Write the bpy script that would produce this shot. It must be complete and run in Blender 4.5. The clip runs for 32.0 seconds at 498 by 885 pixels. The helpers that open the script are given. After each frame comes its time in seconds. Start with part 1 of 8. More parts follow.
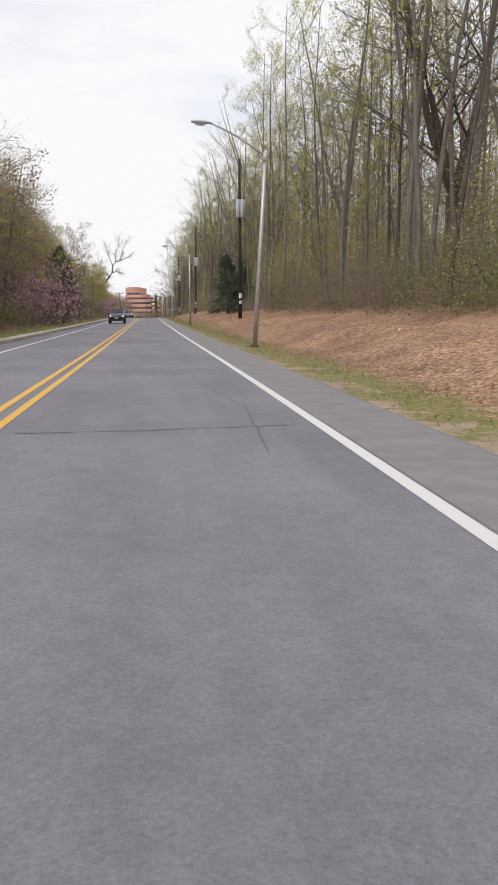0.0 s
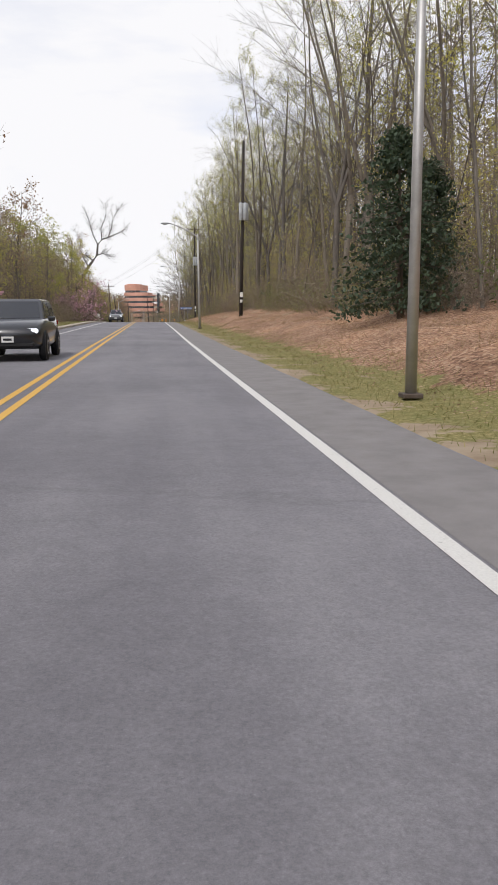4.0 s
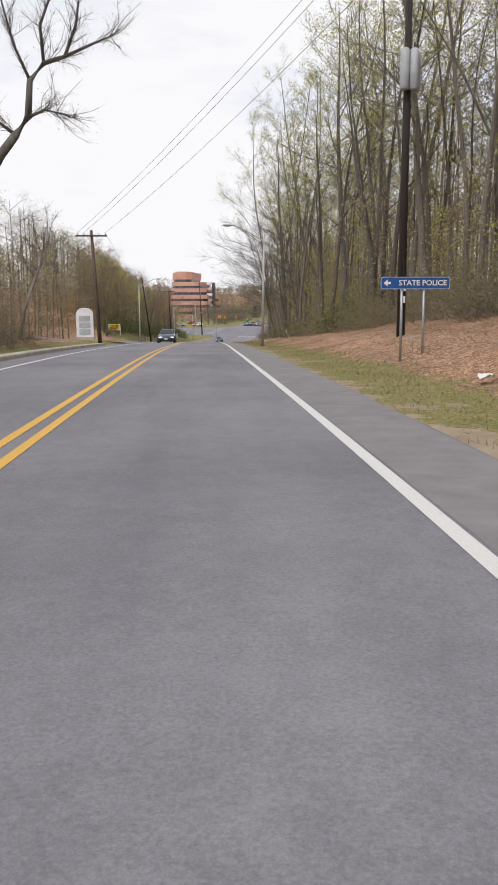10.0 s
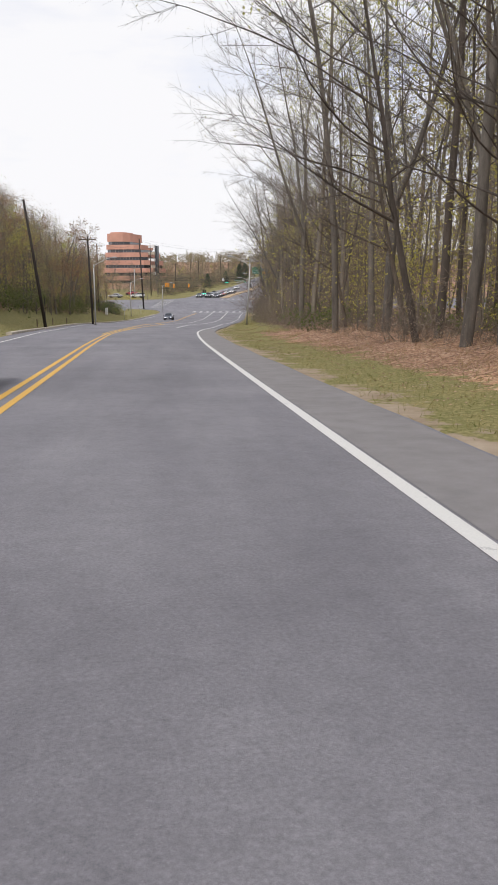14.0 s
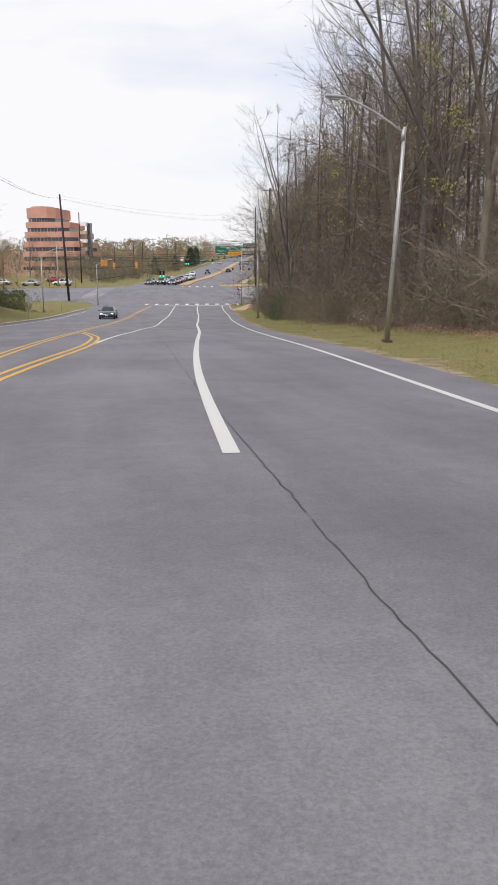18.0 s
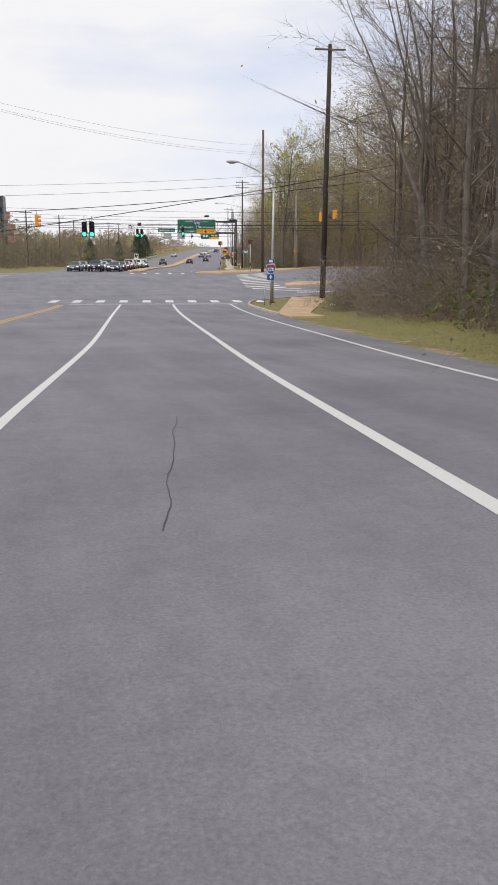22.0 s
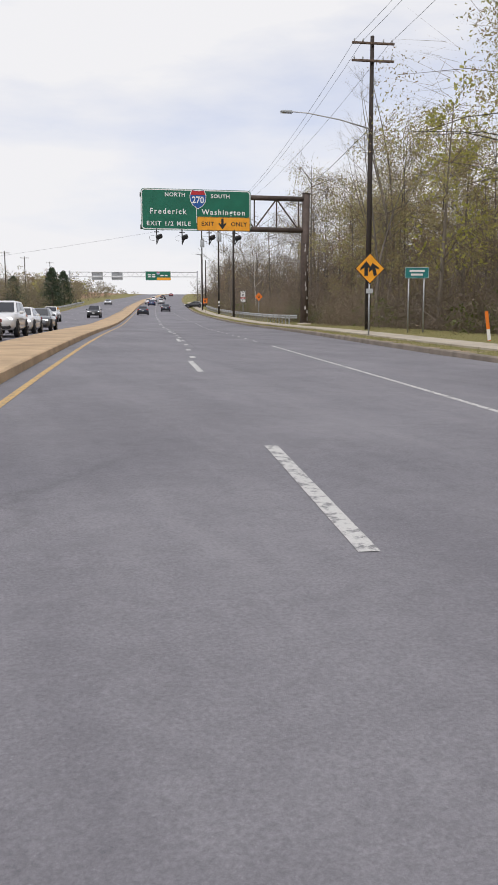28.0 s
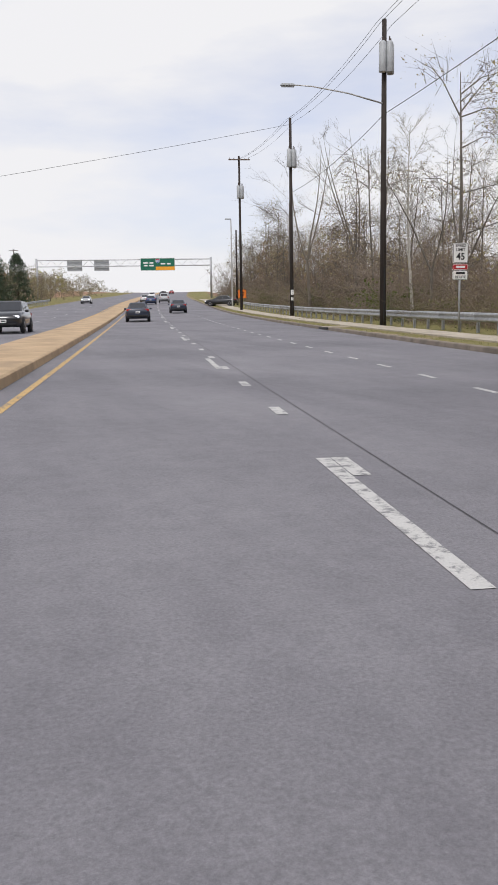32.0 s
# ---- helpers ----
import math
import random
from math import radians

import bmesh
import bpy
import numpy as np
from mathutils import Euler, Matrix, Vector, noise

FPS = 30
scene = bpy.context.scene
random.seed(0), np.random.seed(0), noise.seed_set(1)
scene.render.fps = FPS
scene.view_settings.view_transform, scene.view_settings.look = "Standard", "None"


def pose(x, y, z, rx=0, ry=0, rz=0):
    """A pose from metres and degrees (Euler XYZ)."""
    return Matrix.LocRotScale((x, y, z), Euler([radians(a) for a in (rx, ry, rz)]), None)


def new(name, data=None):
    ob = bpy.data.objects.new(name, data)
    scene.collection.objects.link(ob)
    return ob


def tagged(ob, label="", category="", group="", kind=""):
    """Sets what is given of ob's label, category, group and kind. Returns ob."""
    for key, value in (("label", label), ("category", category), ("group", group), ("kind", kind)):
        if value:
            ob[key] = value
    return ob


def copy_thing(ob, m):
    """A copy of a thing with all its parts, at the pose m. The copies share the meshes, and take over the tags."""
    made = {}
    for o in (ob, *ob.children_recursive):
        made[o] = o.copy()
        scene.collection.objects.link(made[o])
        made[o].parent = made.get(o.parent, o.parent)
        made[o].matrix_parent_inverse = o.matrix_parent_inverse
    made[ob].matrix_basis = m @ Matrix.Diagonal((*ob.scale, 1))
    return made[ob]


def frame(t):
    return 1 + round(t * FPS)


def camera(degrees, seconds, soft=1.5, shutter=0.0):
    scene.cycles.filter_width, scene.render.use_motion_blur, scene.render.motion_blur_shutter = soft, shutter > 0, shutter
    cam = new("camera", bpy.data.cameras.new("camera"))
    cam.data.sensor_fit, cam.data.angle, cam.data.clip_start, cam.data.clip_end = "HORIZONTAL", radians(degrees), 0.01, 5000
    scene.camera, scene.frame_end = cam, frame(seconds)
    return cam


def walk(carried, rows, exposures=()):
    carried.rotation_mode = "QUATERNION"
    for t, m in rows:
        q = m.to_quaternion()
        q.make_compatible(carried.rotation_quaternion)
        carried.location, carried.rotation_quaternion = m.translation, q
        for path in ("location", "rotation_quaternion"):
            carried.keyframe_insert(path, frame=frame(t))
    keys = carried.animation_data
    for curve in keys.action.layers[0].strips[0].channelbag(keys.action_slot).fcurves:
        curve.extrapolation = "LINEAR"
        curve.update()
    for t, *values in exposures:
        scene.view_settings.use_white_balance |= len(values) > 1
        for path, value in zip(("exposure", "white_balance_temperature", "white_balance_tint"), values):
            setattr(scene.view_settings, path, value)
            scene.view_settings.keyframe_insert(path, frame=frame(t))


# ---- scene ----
# ---- camera: seconds, place, tilt, roll, turn ----
cam = camera(33.28, 32.0, soft=1.6)
PATH = [
    (0, 0.00, 0.00, 1.35, 81.08, 0.15, -6.47),
    (0.5, 0.00, 8.96, 1.34, 81.03, -0.02, -6.41),
    (1, -0.02, 17.93, 1.34, 81.16, -0.28, -6.17),
    (1.5, -0.06, 26.96, 1.33, 81.18, -0.04, -6.08),
    (2, -0.10, 36.07, 1.34, 81.16, 0.22, -6.15),
    (2.5, -0.14, 45.26, 1.33, 81.06, 0.20, -6.34),
    (3, -0.17, 54.59, 1.35, 81.21, -0.00, -6.45),
    (3.5, -0.20, 64.12, 1.37, 81.10, 0.17, -6.46),
    (4, -0.22, 73.67, 1.38, 81.08, 0.10, -6.34),
    (4.5, -0.26, 83.25, 1.39, 81.03, 0.07, -6.15),
    (5, -0.33, 92.85, 1.38, 80.95, 0.07, -5.97),
    (5.5, -0.43, 102.48, 1.37, 80.96, 0.09, -5.89),
    (6, -0.54, 112.14, 1.41, 81.24, -0.40, -6.00),
    (6.5, -0.60, 121.82, 1.46, 81.32, -0.39, -6.26),
    (7, -0.62, 131.56, 1.51, 81.22, -0.18, -6.40),
    (7.5, -0.63, 141.36, 1.52, 80.96, -0.13, -6.47),
    (8, -0.65, 151.17, 1.53, 81.00, -0.16, -6.41),
    (8.5, -0.66, 160.87, 1.54, 81.15, -0.22, -6.33),
    (9, -0.70, 170.46, 1.51, 80.73, -0.13, -6.16),
    (9.5, -0.74, 179.96, 1.45, 80.99, 0.35, -3.13),
    (10, -0.84, 189.47, 1.36, 80.67, 0.14, -2.73),
    (10.5, -0.94, 199.00, 1.20, 80.26, -0.02, -2.63),
    (11, -1.06, 208.47, 1.04, 80.45, -0.05, -2.91),
    (11.5, -1.16, 218.00, 0.87, 79.82, -0.26, -5.64),
    (12, -1.24, 227.57, 0.66, 79.35, -0.38, -5.90),
    (12.5, -1.31, 237.21, 0.35, 79.22, -0.18, -5.40),
    (13, -1.37, 246.89, 0.03, 79.04, 0.09, -6.42),
    (13.5, -1.43, 256.58, -0.31, 78.94, 0.02, -6.51),
    (14, -1.48, 266.28, -0.67, 78.81, -0.04, -6.65),
    (14.5, -1.51, 276.00, -1.05, 78.68, -0.10, -6.77),
    (15, -1.52, 285.74, -1.44, 78.60, -0.19, -6.96),
    (15.5, -1.50, 295.49, -1.85, 78.54, -0.35, -7.22),
    (16, -1.43, 305.26, -2.26, 78.52, -0.63, -7.60),
    (16.5, -1.29, 315.05, -2.68, 78.80, -1.13, -8.13),
    (17, -1.05, 324.86, -3.09, 78.83, -0.74, -8.88),
    (17.5, -0.69, 334.71, -3.51, 78.67, -0.22, -9.69),
    (18, -0.19, 344.69, -4.00, 78.36, 0.20, -10.90),
    (18.5, 0.45, 354.80, -4.48, 78.48, 0.16, -11.59),
    (19, 1.22, 364.94, -4.91, 79.04, 0.60, -12.16),
    (19.5, 2.18, 375.09, -5.30, 79.08, 0.77, -12.94),
    (20, 3.29, 385.32, -5.77, 78.41, 0.98, -13.59),
    (20.5, 4.50, 395.67, -6.29, 78.20, 0.93, -14.09),
    (21, 5.77, 406.16, -6.77, 78.51, 0.39, -14.23),
    (21.5, 6.99, 416.79, -7.21, 78.47, -0.36, -14.42),
    (22, 8.25, 427.26, -7.64, 78.58, -0.13, -14.66),
    (22.5, 9.53, 437.67, -8.00, 79.18, 0.06, -14.59),
    (23, 10.75, 448.05, -8.25, 79.71, 0.36, -14.52),
    (23.5, 11.96, 458.35, -8.42, 80.10, 0.10, -14.54),
    (24, 13.21, 468.57, -8.53, 80.38, -0.12, -14.92),
    (24.5, 14.53, 478.68, -8.53, 80.75, 0.05, -15.57),
    (25, 15.94, 488.74, -8.51, 81.46, 0.06, -16.01),
    (25.5, 17.42, 498.70, -8.35, 82.41, 0.09, -16.49),
    (26, 18.97, 508.50, -8.01, 83.48, 0.15, -17.13),
    (26.5, 20.61, 518.10, -7.51, 84.42, 0.27, -17.96),
    (27, 22.35, 527.45, -6.88, 84.92, -0.34, -18.90),
    (27.5, 24.13, 536.57, -6.34, 83.56, -0.08, -19.47),
    (28, 25.98, 545.53, -6.08, 81.92, 0.13, -19.65),
    (28.5, 27.87, 554.21, -5.90, 82.28, 0.34, -19.81),
    (29, 29.80, 563.10, -5.70, 82.32, 0.29, -19.82),
    (29.5, 31.75, 572.19, -5.49, 82.34, 0.23, -20.03),
    (30, 33.77, 581.38, -5.34, 81.87, 0.22, -20.27),
    (30.5, 35.78, 590.54, -5.26, 81.73, 0.45, -20.34),
    (31, 37.91, 599.84, -5.15, 81.78, 0.94, -20.48),
    (31.5, 40.04, 609.16, -5.01, 81.80, 0.95, -20.36),
    (32, 42.11, 618.52, -4.87, 81.89, 0.99, -20.00),
]
walk(cam, [(r[0], pose(*r[1:])) for r in PATH], [(0, 0.0), (18, 0.0), (24, -0.1), (32, -0.12)])

# ---- world, sun, exposure ----
SUN_TURN, SUN_UP = radians(215), radians(52)
world = bpy.data.worlds.new("sky")
scene.world = world
world.use_nodes = True
wt = world.node_tree
wt.nodes.clear()
w_out = wt.nodes.new("ShaderNodeOutputWorld")
w_bg = wt.nodes.new("ShaderNodeBackground")
w_sky = wt.nodes.new("ShaderNodeTexSky")
w_sky.sky_type, w_sky.sun_disc = "NISHITA", False
w_sky.sun_elevation, w_sky.sun_rotation = SUN_UP, SUN_TURN
w_sky.air_density, w_sky.dust_density, w_sky.altitude = 1.0, 2.0, 100
w_scale = wt.nodes.new("ShaderNodeMixRGB")
w_scale.blend_type, w_scale.inputs[0].default_value = "MULTIPLY", 1.0
w_scale.inputs[2].default_value = (1.6, 1.5, 1.75, 1)
w_co = wt.nodes.new("ShaderNodeTexCoord")
w_map = wt.nodes.new("ShaderNodeMapping")
w_map.inputs["Scale"].default_value = (1.0, 1.0, 3.6)
w_map.inputs["Location"].default_value = (0.35, 0.1, 0.12)
w_noise = wt.nodes.new("ShaderNodeTexNoise")
w_noise.inputs["Scale"].default_value = 2.1
w_noise.inputs["Detail"].default_value = 7
w_noise.inputs["Roughness"].default_value = 0.52
w_ramp = wt.nodes.new("ShaderNodeValToRGB")
w_ramp.color_ramp.elements[0].position, w_ramp.color_ramp.elements[1].position = 0.36, 0.56
w_ramp.color_ramp.elements[0].color = (0.56, 0.56, 0.56, 1)
w_mix = wt.nodes.new("ShaderNodeMixRGB")
w_mix.inputs[2].default_value = (9.6, 9.55, 9.8, 1)
wt.links.new(w_co.outputs["Generated"], w_map.inputs[0])
wt.links.new(w_map.outputs[0], w_noise.inputs["Vector"])
w_sep = wt.nodes.new("ShaderNodeSeparateXYZ")
w_rise = wt.nodes.new("ShaderNodeMapRange")
w_rise.inputs["From Min"].default_value, w_rise.inputs["From Max"].default_value = 0.05, 0.42
w_rise.inputs["To Min"].default_value, w_rise.inputs["To Max"].default_value = 0.1, -0.06
w_add = wt.nodes.new("ShaderNodeMath")
w_add.operation = "ADD"
wt.links.new(w_co.outputs["Generated"], w_sep.inputs[0])
wt.links.new(w_sep.outputs["Z"], w_rise.inputs["Value"])
wt.links.new(w_noise.outputs["Fac"], w_add.inputs[0])
wt.links.new(w_rise.outputs[0], w_add.inputs[1])
wt.links.new(w_add.outputs[0], w_ramp.inputs[0])
wt.links.new(w_ramp.outputs[0], w_mix.inputs[0])
wt.links.new(w_sky.outputs[0], w_scale.inputs[1])
wt.links.new(w_scale.outputs[0], w_mix.inputs[1])
wt.links.new(w_mix.outputs[0], w_bg.inputs[0])
w_bg.inputs[1].default_value = 0.1
wt.links.new(w_bg.outputs[0], w_out.inputs[0])

sun = bpy.data.lights.new("sun", "SUN")
sun.energy, sun.angle, sun.color = 1.9, radians(14), (1.0, 0.97, 0.94)
sun_ob = new("sun", sun)
sun_ob.rotation_euler = (radians(38), 0, radians(-215 + 180))
scene.view_settings.exposure = 0.0

# ---- materials ----
MATS = {}


def nodes_of(name):
    m = bpy.data.materials.new(name)
    m.use_nodes = True
    t = m.node_tree
    return m, t, t.nodes["Principled BSDF"]


def noise_node(t, scale, detail=4, rough=0.6, space="Object", stretch=(1, 1, 1)):
    co = t.nodes.new("ShaderNodeTexCoord")
    mp = t.nodes.new("ShaderNodeMapping")
    mp.inputs["Scale"].default_value = stretch
    n = t.nodes.new("ShaderNodeTexNoise")
    n.inputs["Scale"].default_value, n.inputs["Detail"].default_value, n.inputs["Roughness"].default_value = scale, detail, rough
    t.links.new(co.outputs[space], mp.inputs[0])
    t.links.new(mp.outputs[0], n.inputs["Vector"])
    return n


def ramp_node(t, source, stops):
    r = t.nodes.new("ShaderNodeValToRGB")
    els = r.color_ramp.elements
    while len(els) < len(stops):
        els.new(0.5)
    for e, (p, c) in zip(els, stops):
        e.position, e.color = p, (*c, 1)
    t.links.new(source, r.inputs[0])
    return r


def blend(t, kind, fac, a, b):
    m = t.nodes.new("ShaderNodeMixRGB")
    m.blend_type = kind
    for i, v in enumerate((fac, a, b)):
        if isinstance(v, (int, float)):
            m.inputs[i].default_value = v
        elif isinstance(v, tuple):
            m.inputs[i].default_value = (*v, 1)
        else:
            t.links.new(v, m.inputs[i])
    return m.outputs[0]


def mat(name, color, rough=0.7, metal=0.0, vary=0.25, scale=6.0, fine=60.0, bump=0.15, space="Object", stretch=(1, 1, 1), per_object=0.0, dirt=None):
    """A surface with broad and fine variation of one colour, and relief."""
    if name in MATS:
        return MATS[name]
    m, t, b = nodes_of(name)
    big = noise_node(t, scale, 4, 0.6, space, stretch)
    small = noise_node(t, fine, 3, 0.7, space, stretch)
    lo = tuple(c * (1 - vary) for c in color)
    hi = tuple(min(1, c * (1 + vary)) for c in color)
    base = ramp_node(t, big.outputs["Fac"], [(0.3, lo), (0.7, hi)]).outputs[0]
    grain = ramp_node(t, small.outputs["Fac"], [(0.25, (1 - vary * 0.7,) * 3), (0.75, (1, 1, 1))]).outputs[0]
    col = blend(t, "MULTIPLY", 1.0, base, grain)
    if dirt:
        d = ramp_node(t, noise_node(t, scale * 0.45, 6, 0.7, space).outputs["Fac"], [(0.5, (0, 0, 0)), (0.68, (0.8, 0.8, 0.8))]).outputs[0]
        col = blend(t, "MIX", d, col, dirt)
    if per_object:
        info = t.nodes.new("ShaderNodeObjectInfo")
        pr = ramp_node(t, info.outputs["Random"], [(0.0, (1 - per_object,) * 3), (1.0, (1 + per_object * 0.4, 1 + per_object * 0.3, 1))]).outputs[0]
        col = blend(t, "MULTIPLY", 1.0, col, pr)
    t.links.new(col, b.inputs["Base Color"])
    b.inputs["Roughness"].default_value, b.inputs["Metallic"].default_value = rough, metal
    if bump:
        bp = t.nodes.new("ShaderNodeBump")
        bp.inputs["Strength"].default_value, bp.inputs["Distance"].default_value = bump, 0.02
        t.links.new(small.outputs["Fac"], bp.inputs["Height"])
        t.links.new(bp.outputs[0], b.inputs["Normal"])
    MATS[name] = m
    return m


def asphalt_mat():
    m, t, b = nodes_of("asphalt")
    grit = noise_node(t, 48.0, 5, 0.85)
    stone = t.nodes.new("ShaderNodeTexVoronoi")
    stone.inputs["Scale"].default_value = 30.0
    co = t.nodes.new("ShaderNodeTexCoord")
    t.links.new(co.outputs["Object"], stone.inputs["Vector"])
    broad = noise_node(t, 0.22, 5, 0.62)
    streak = noise_node(t, 0.9, 4, 0.6, "Object", (1.0, 0.12, 1.0))
    base = ramp_node(t, broad.outputs["Fac"], [(0.3, (0.19, 0.183, 0.195)), (0.7, (0.265, 0.256, 0.268))]).outputs[0]
    base = blend(t, "MULTIPLY", 0.8, base, ramp_node(t, streak.outputs["Fac"], [(0.3, (0.78, 0.78, 0.8)), (0.65, (1.05, 1.05, 1.05))]).outputs[0])
    base = blend(t, "MULTIPLY", 0.85, base, ramp_node(t, grit.outputs["Fac"], [(0.3, (0.6, 0.6, 0.62)), (0.7, (1.25, 1.25, 1.25))]).outputs[0])
    base = blend(t, "SCREEN", ramp_node(t, stone.outputs["Distance"], [(0.0, (0.16, 0.16, 0.16)), (0.16, (0, 0, 0))]).outputs[0], base, (0.42, 0.41, 0.42))
    blot = noise_node(t, 5.0, 5, 0.75)
    base = blend(t, "MULTIPLY", 0.35, base, ramp_node(t, blot.outputs["Fac"], [(0.34, (0.72, 0.72, 0.73)), (0.6, (1.06, 1.06, 1.06))]).outputs[0])
    crack = t.nodes.new("ShaderNodeTexVoronoi")
    crack.feature = "DISTANCE_TO_EDGE"
    crack.inputs["Scale"].default_value = 0.11
    wob = noise_node(t, 0.9, 5, 0.7)
    wv = blend(t, "MIX", 0.55, co.outputs["Object"], wob.outputs["Color"])
    t.links.new(wv, crack.inputs["Vector"])
    gate = ramp_node(t, noise_node(t, 0.06, 2, 0.5).outputs["Fac"], [(0.5, (0, 0, 0)), (0.56, (1, 1, 1))]).outputs[0]
    line = ramp_node(t, crack.outputs["Distance"], [(0.0, (0.14, 0.14, 0.14)), (0.0009, (0, 0, 0))]).outputs[0]
    base = blend(t, "MIX", blend(t, "MULTIPLY", 1.0, line, gate), base, (0.03, 0.03, 0.032))
    t.links.new(base, b.inputs["Base Color"])
    b.inputs["Roughness"].default_value = 0.82
    b.inputs["Specular IOR Level"].default_value = 0.35
    bp = t.nodes.new("ShaderNodeBump")
    bp.inputs["Strength"].default_value, bp.inputs["Distance"].default_value = 0.35, 0.012
    t.links.new(grit.outputs["Fac"], bp.inputs["Height"])
    t.links.new(bp.outputs[0], b.inputs["Normal"])
    return m


def ground_mat():
    """Grass, leaf litter and bare soil, by the cover painted on the sheet and by noise."""
    m, t, b = nodes_of("ground_cover")
    at = t.nodes.new("ShaderNodeAttribute")
    at.attribute_name = "cover"
    sep = t.nodes.new("ShaderNodeSeparateColor")
    t.links.new(at.outputs["Color"], sep.inputs[0])
    fine = noise_node(t, 14.0, 5, 0.75)
    mid = noise_node(t, 1.3, 5, 0.7)
    vor = t.nodes.new("ShaderNodeTexVoronoi")
    vor.inputs["Scale"].default_value = 13.0
    co = t.nodes.new("ShaderNodeTexCoord")
    t.links.new(co.outputs["Object"], vor.inputs["Vector"])
    grass = ramp_node(t, fine.outputs["Fac"], [(0.3, (0.1, 0.105, 0.03)), (0.5, (0.22, 0.2, 0.085)), (0.7, (0.4, 0.33, 0.19))]).outputs[0]
    grass = blend(t, "MULTIPLY", 0.7, grass, ramp_node(t, mid.outputs["Fac"], [(0.3, (0.7, 0.8, 0.6)), (0.7, (1.15, 1.05, 1.0))]).outputs[0])
    leaf = t.nodes.new("ShaderNodeSeparateColor")
    t.links.new(vor.outputs["Color"], leaf.inputs[0])
    litter = ramp_node(t, leaf.outputs[0], [(0.0, (0.17, 0.1, 0.065)), (0.4, (0.33, 0.2, 0.14)), (0.75, (0.46, 0.3, 0.2)), (1.0, (0.55, 0.42, 0.31))]).outputs[0]
    litter = blend(t, "MULTIPLY", 0.8, litter, ramp_node(t, fine.outputs["Fac"], [(0.3, (0.5, 0.5, 0.5)), (0.65, (1.1, 1.1, 1.1))]).outputs[0])
    drift = noise_node(t, 0.28, 4, 0.65)
    litter = blend(t, "MULTIPLY", 0.9, litter, ramp_node(t, drift.outputs["Fac"], [(0.32, (0.66, 0.6, 0.55)), (0.5, (1.0, 0.95, 0.9)), (0.68, (1.3, 1.2, 1.05))]).outputs[0])
    soil = ramp_node(t, mid.outputs["Fac"], [(0.3, (0.25, 0.185, 0.125)), (0.7, (0.4, 0.325, 0.24))]).outputs[0]
    edge = t.nodes.new("ShaderNodeMath")
    edge.operation = "ADD"
    t.links.new(sep.outputs[0], edge.inputs[0])
    off = t.nodes.new("ShaderNodeMath")
    off.operation, off.inputs[1].default_value = "SUBTRACT", 0.5
    t.links.new(mid.outputs["Fac"], off.inputs[0])
    big = t.nodes.new("ShaderNodeMath")
    big.operation, big.inputs[1].default_value = "MULTIPLY", 2.2
    t.links.new(off.outputs[0], big.inputs[0])
    t.links.new(big.outputs[0], edge.inputs[1])
    fac = ramp_node(t, edge.outputs[0], [(0.42, (0, 0, 0)), (0.58, (1, 1, 1))]).outputs[0]
    col = blend(t, "MIX", fac, grass, litter)
    e2 = t.nodes.new("ShaderNodeMath")
    e2.operation = "ADD"
    patch = noise_node(t, 0.55, 5, 0.7)
    o2 = t.nodes.new("ShaderNodeMath")
    o2.operation, o2.inputs[1].default_value = "SUBTRACT", 0.5
    t.links.new(patch.outputs["Fac"], o2.inputs[0])
    t.links.new(sep.outputs[1], e2.inputs[0])
    o3 = t.nodes.new("ShaderNodeMath")
    o3.operation, o3.inputs[1].default_value = "MULTIPLY", 2.6
    t.links.new(o2.outputs[0], o3.inputs[0])
    t.links.new(o3.outputs[0], e2.inputs[1])
    col = blend(t, "MIX", ramp_node(t, e2.outputs[0], [(0.45, (0, 0, 0)), (0.55, (1, 1, 1))]).outputs[0], col, soil)
    t.links.new(col, b.inputs["Base Color"])
    b.inputs["Roughness"].default_value = 0.95
    b.inputs["Specular IOR Level"].default_value = 0.15
    bp = t.nodes.new("ShaderNodeBump")
    bp.inputs["Strength"].default_value, bp.inputs["Distance"].default_value = 0.25, 0.08
    lump = noise_node(t, 10.0, 6, 0.72)
    t.links.new(lump.outputs["Fac"], bp.inputs["Height"])
    t.links.new(bp.outputs[0], b.inputs["Normal"])
    return m


def paint_mat(name, color, under=(0.14, 0.138, 0.145), wear=0.62):
    m, t, b = nodes_of(name)
    n = noise_node(t, 9.0, 6, 0.75)
    f = noise_node(t, 70.0, 3, 0.7)
    chip = ramp_node(t, n.outputs["Fac"], [(wear, (0, 0, 0)), (wear + 0.1, (0.85, 0.85, 0.85))]).outputs[0]
    c = blend(t, "MULTIPLY", 0.6, color, ramp_node(t, f.outputs["Fac"], [(0.3, (0.72, 0.72, 0.72)), (0.7, (1, 1, 1))]).outputs[0])
    t.links.new(blend(t, "MIX", chip, c, under), b.inputs["Base Color"])
    b.inputs["Roughness"].default_value = 0.7
    return m


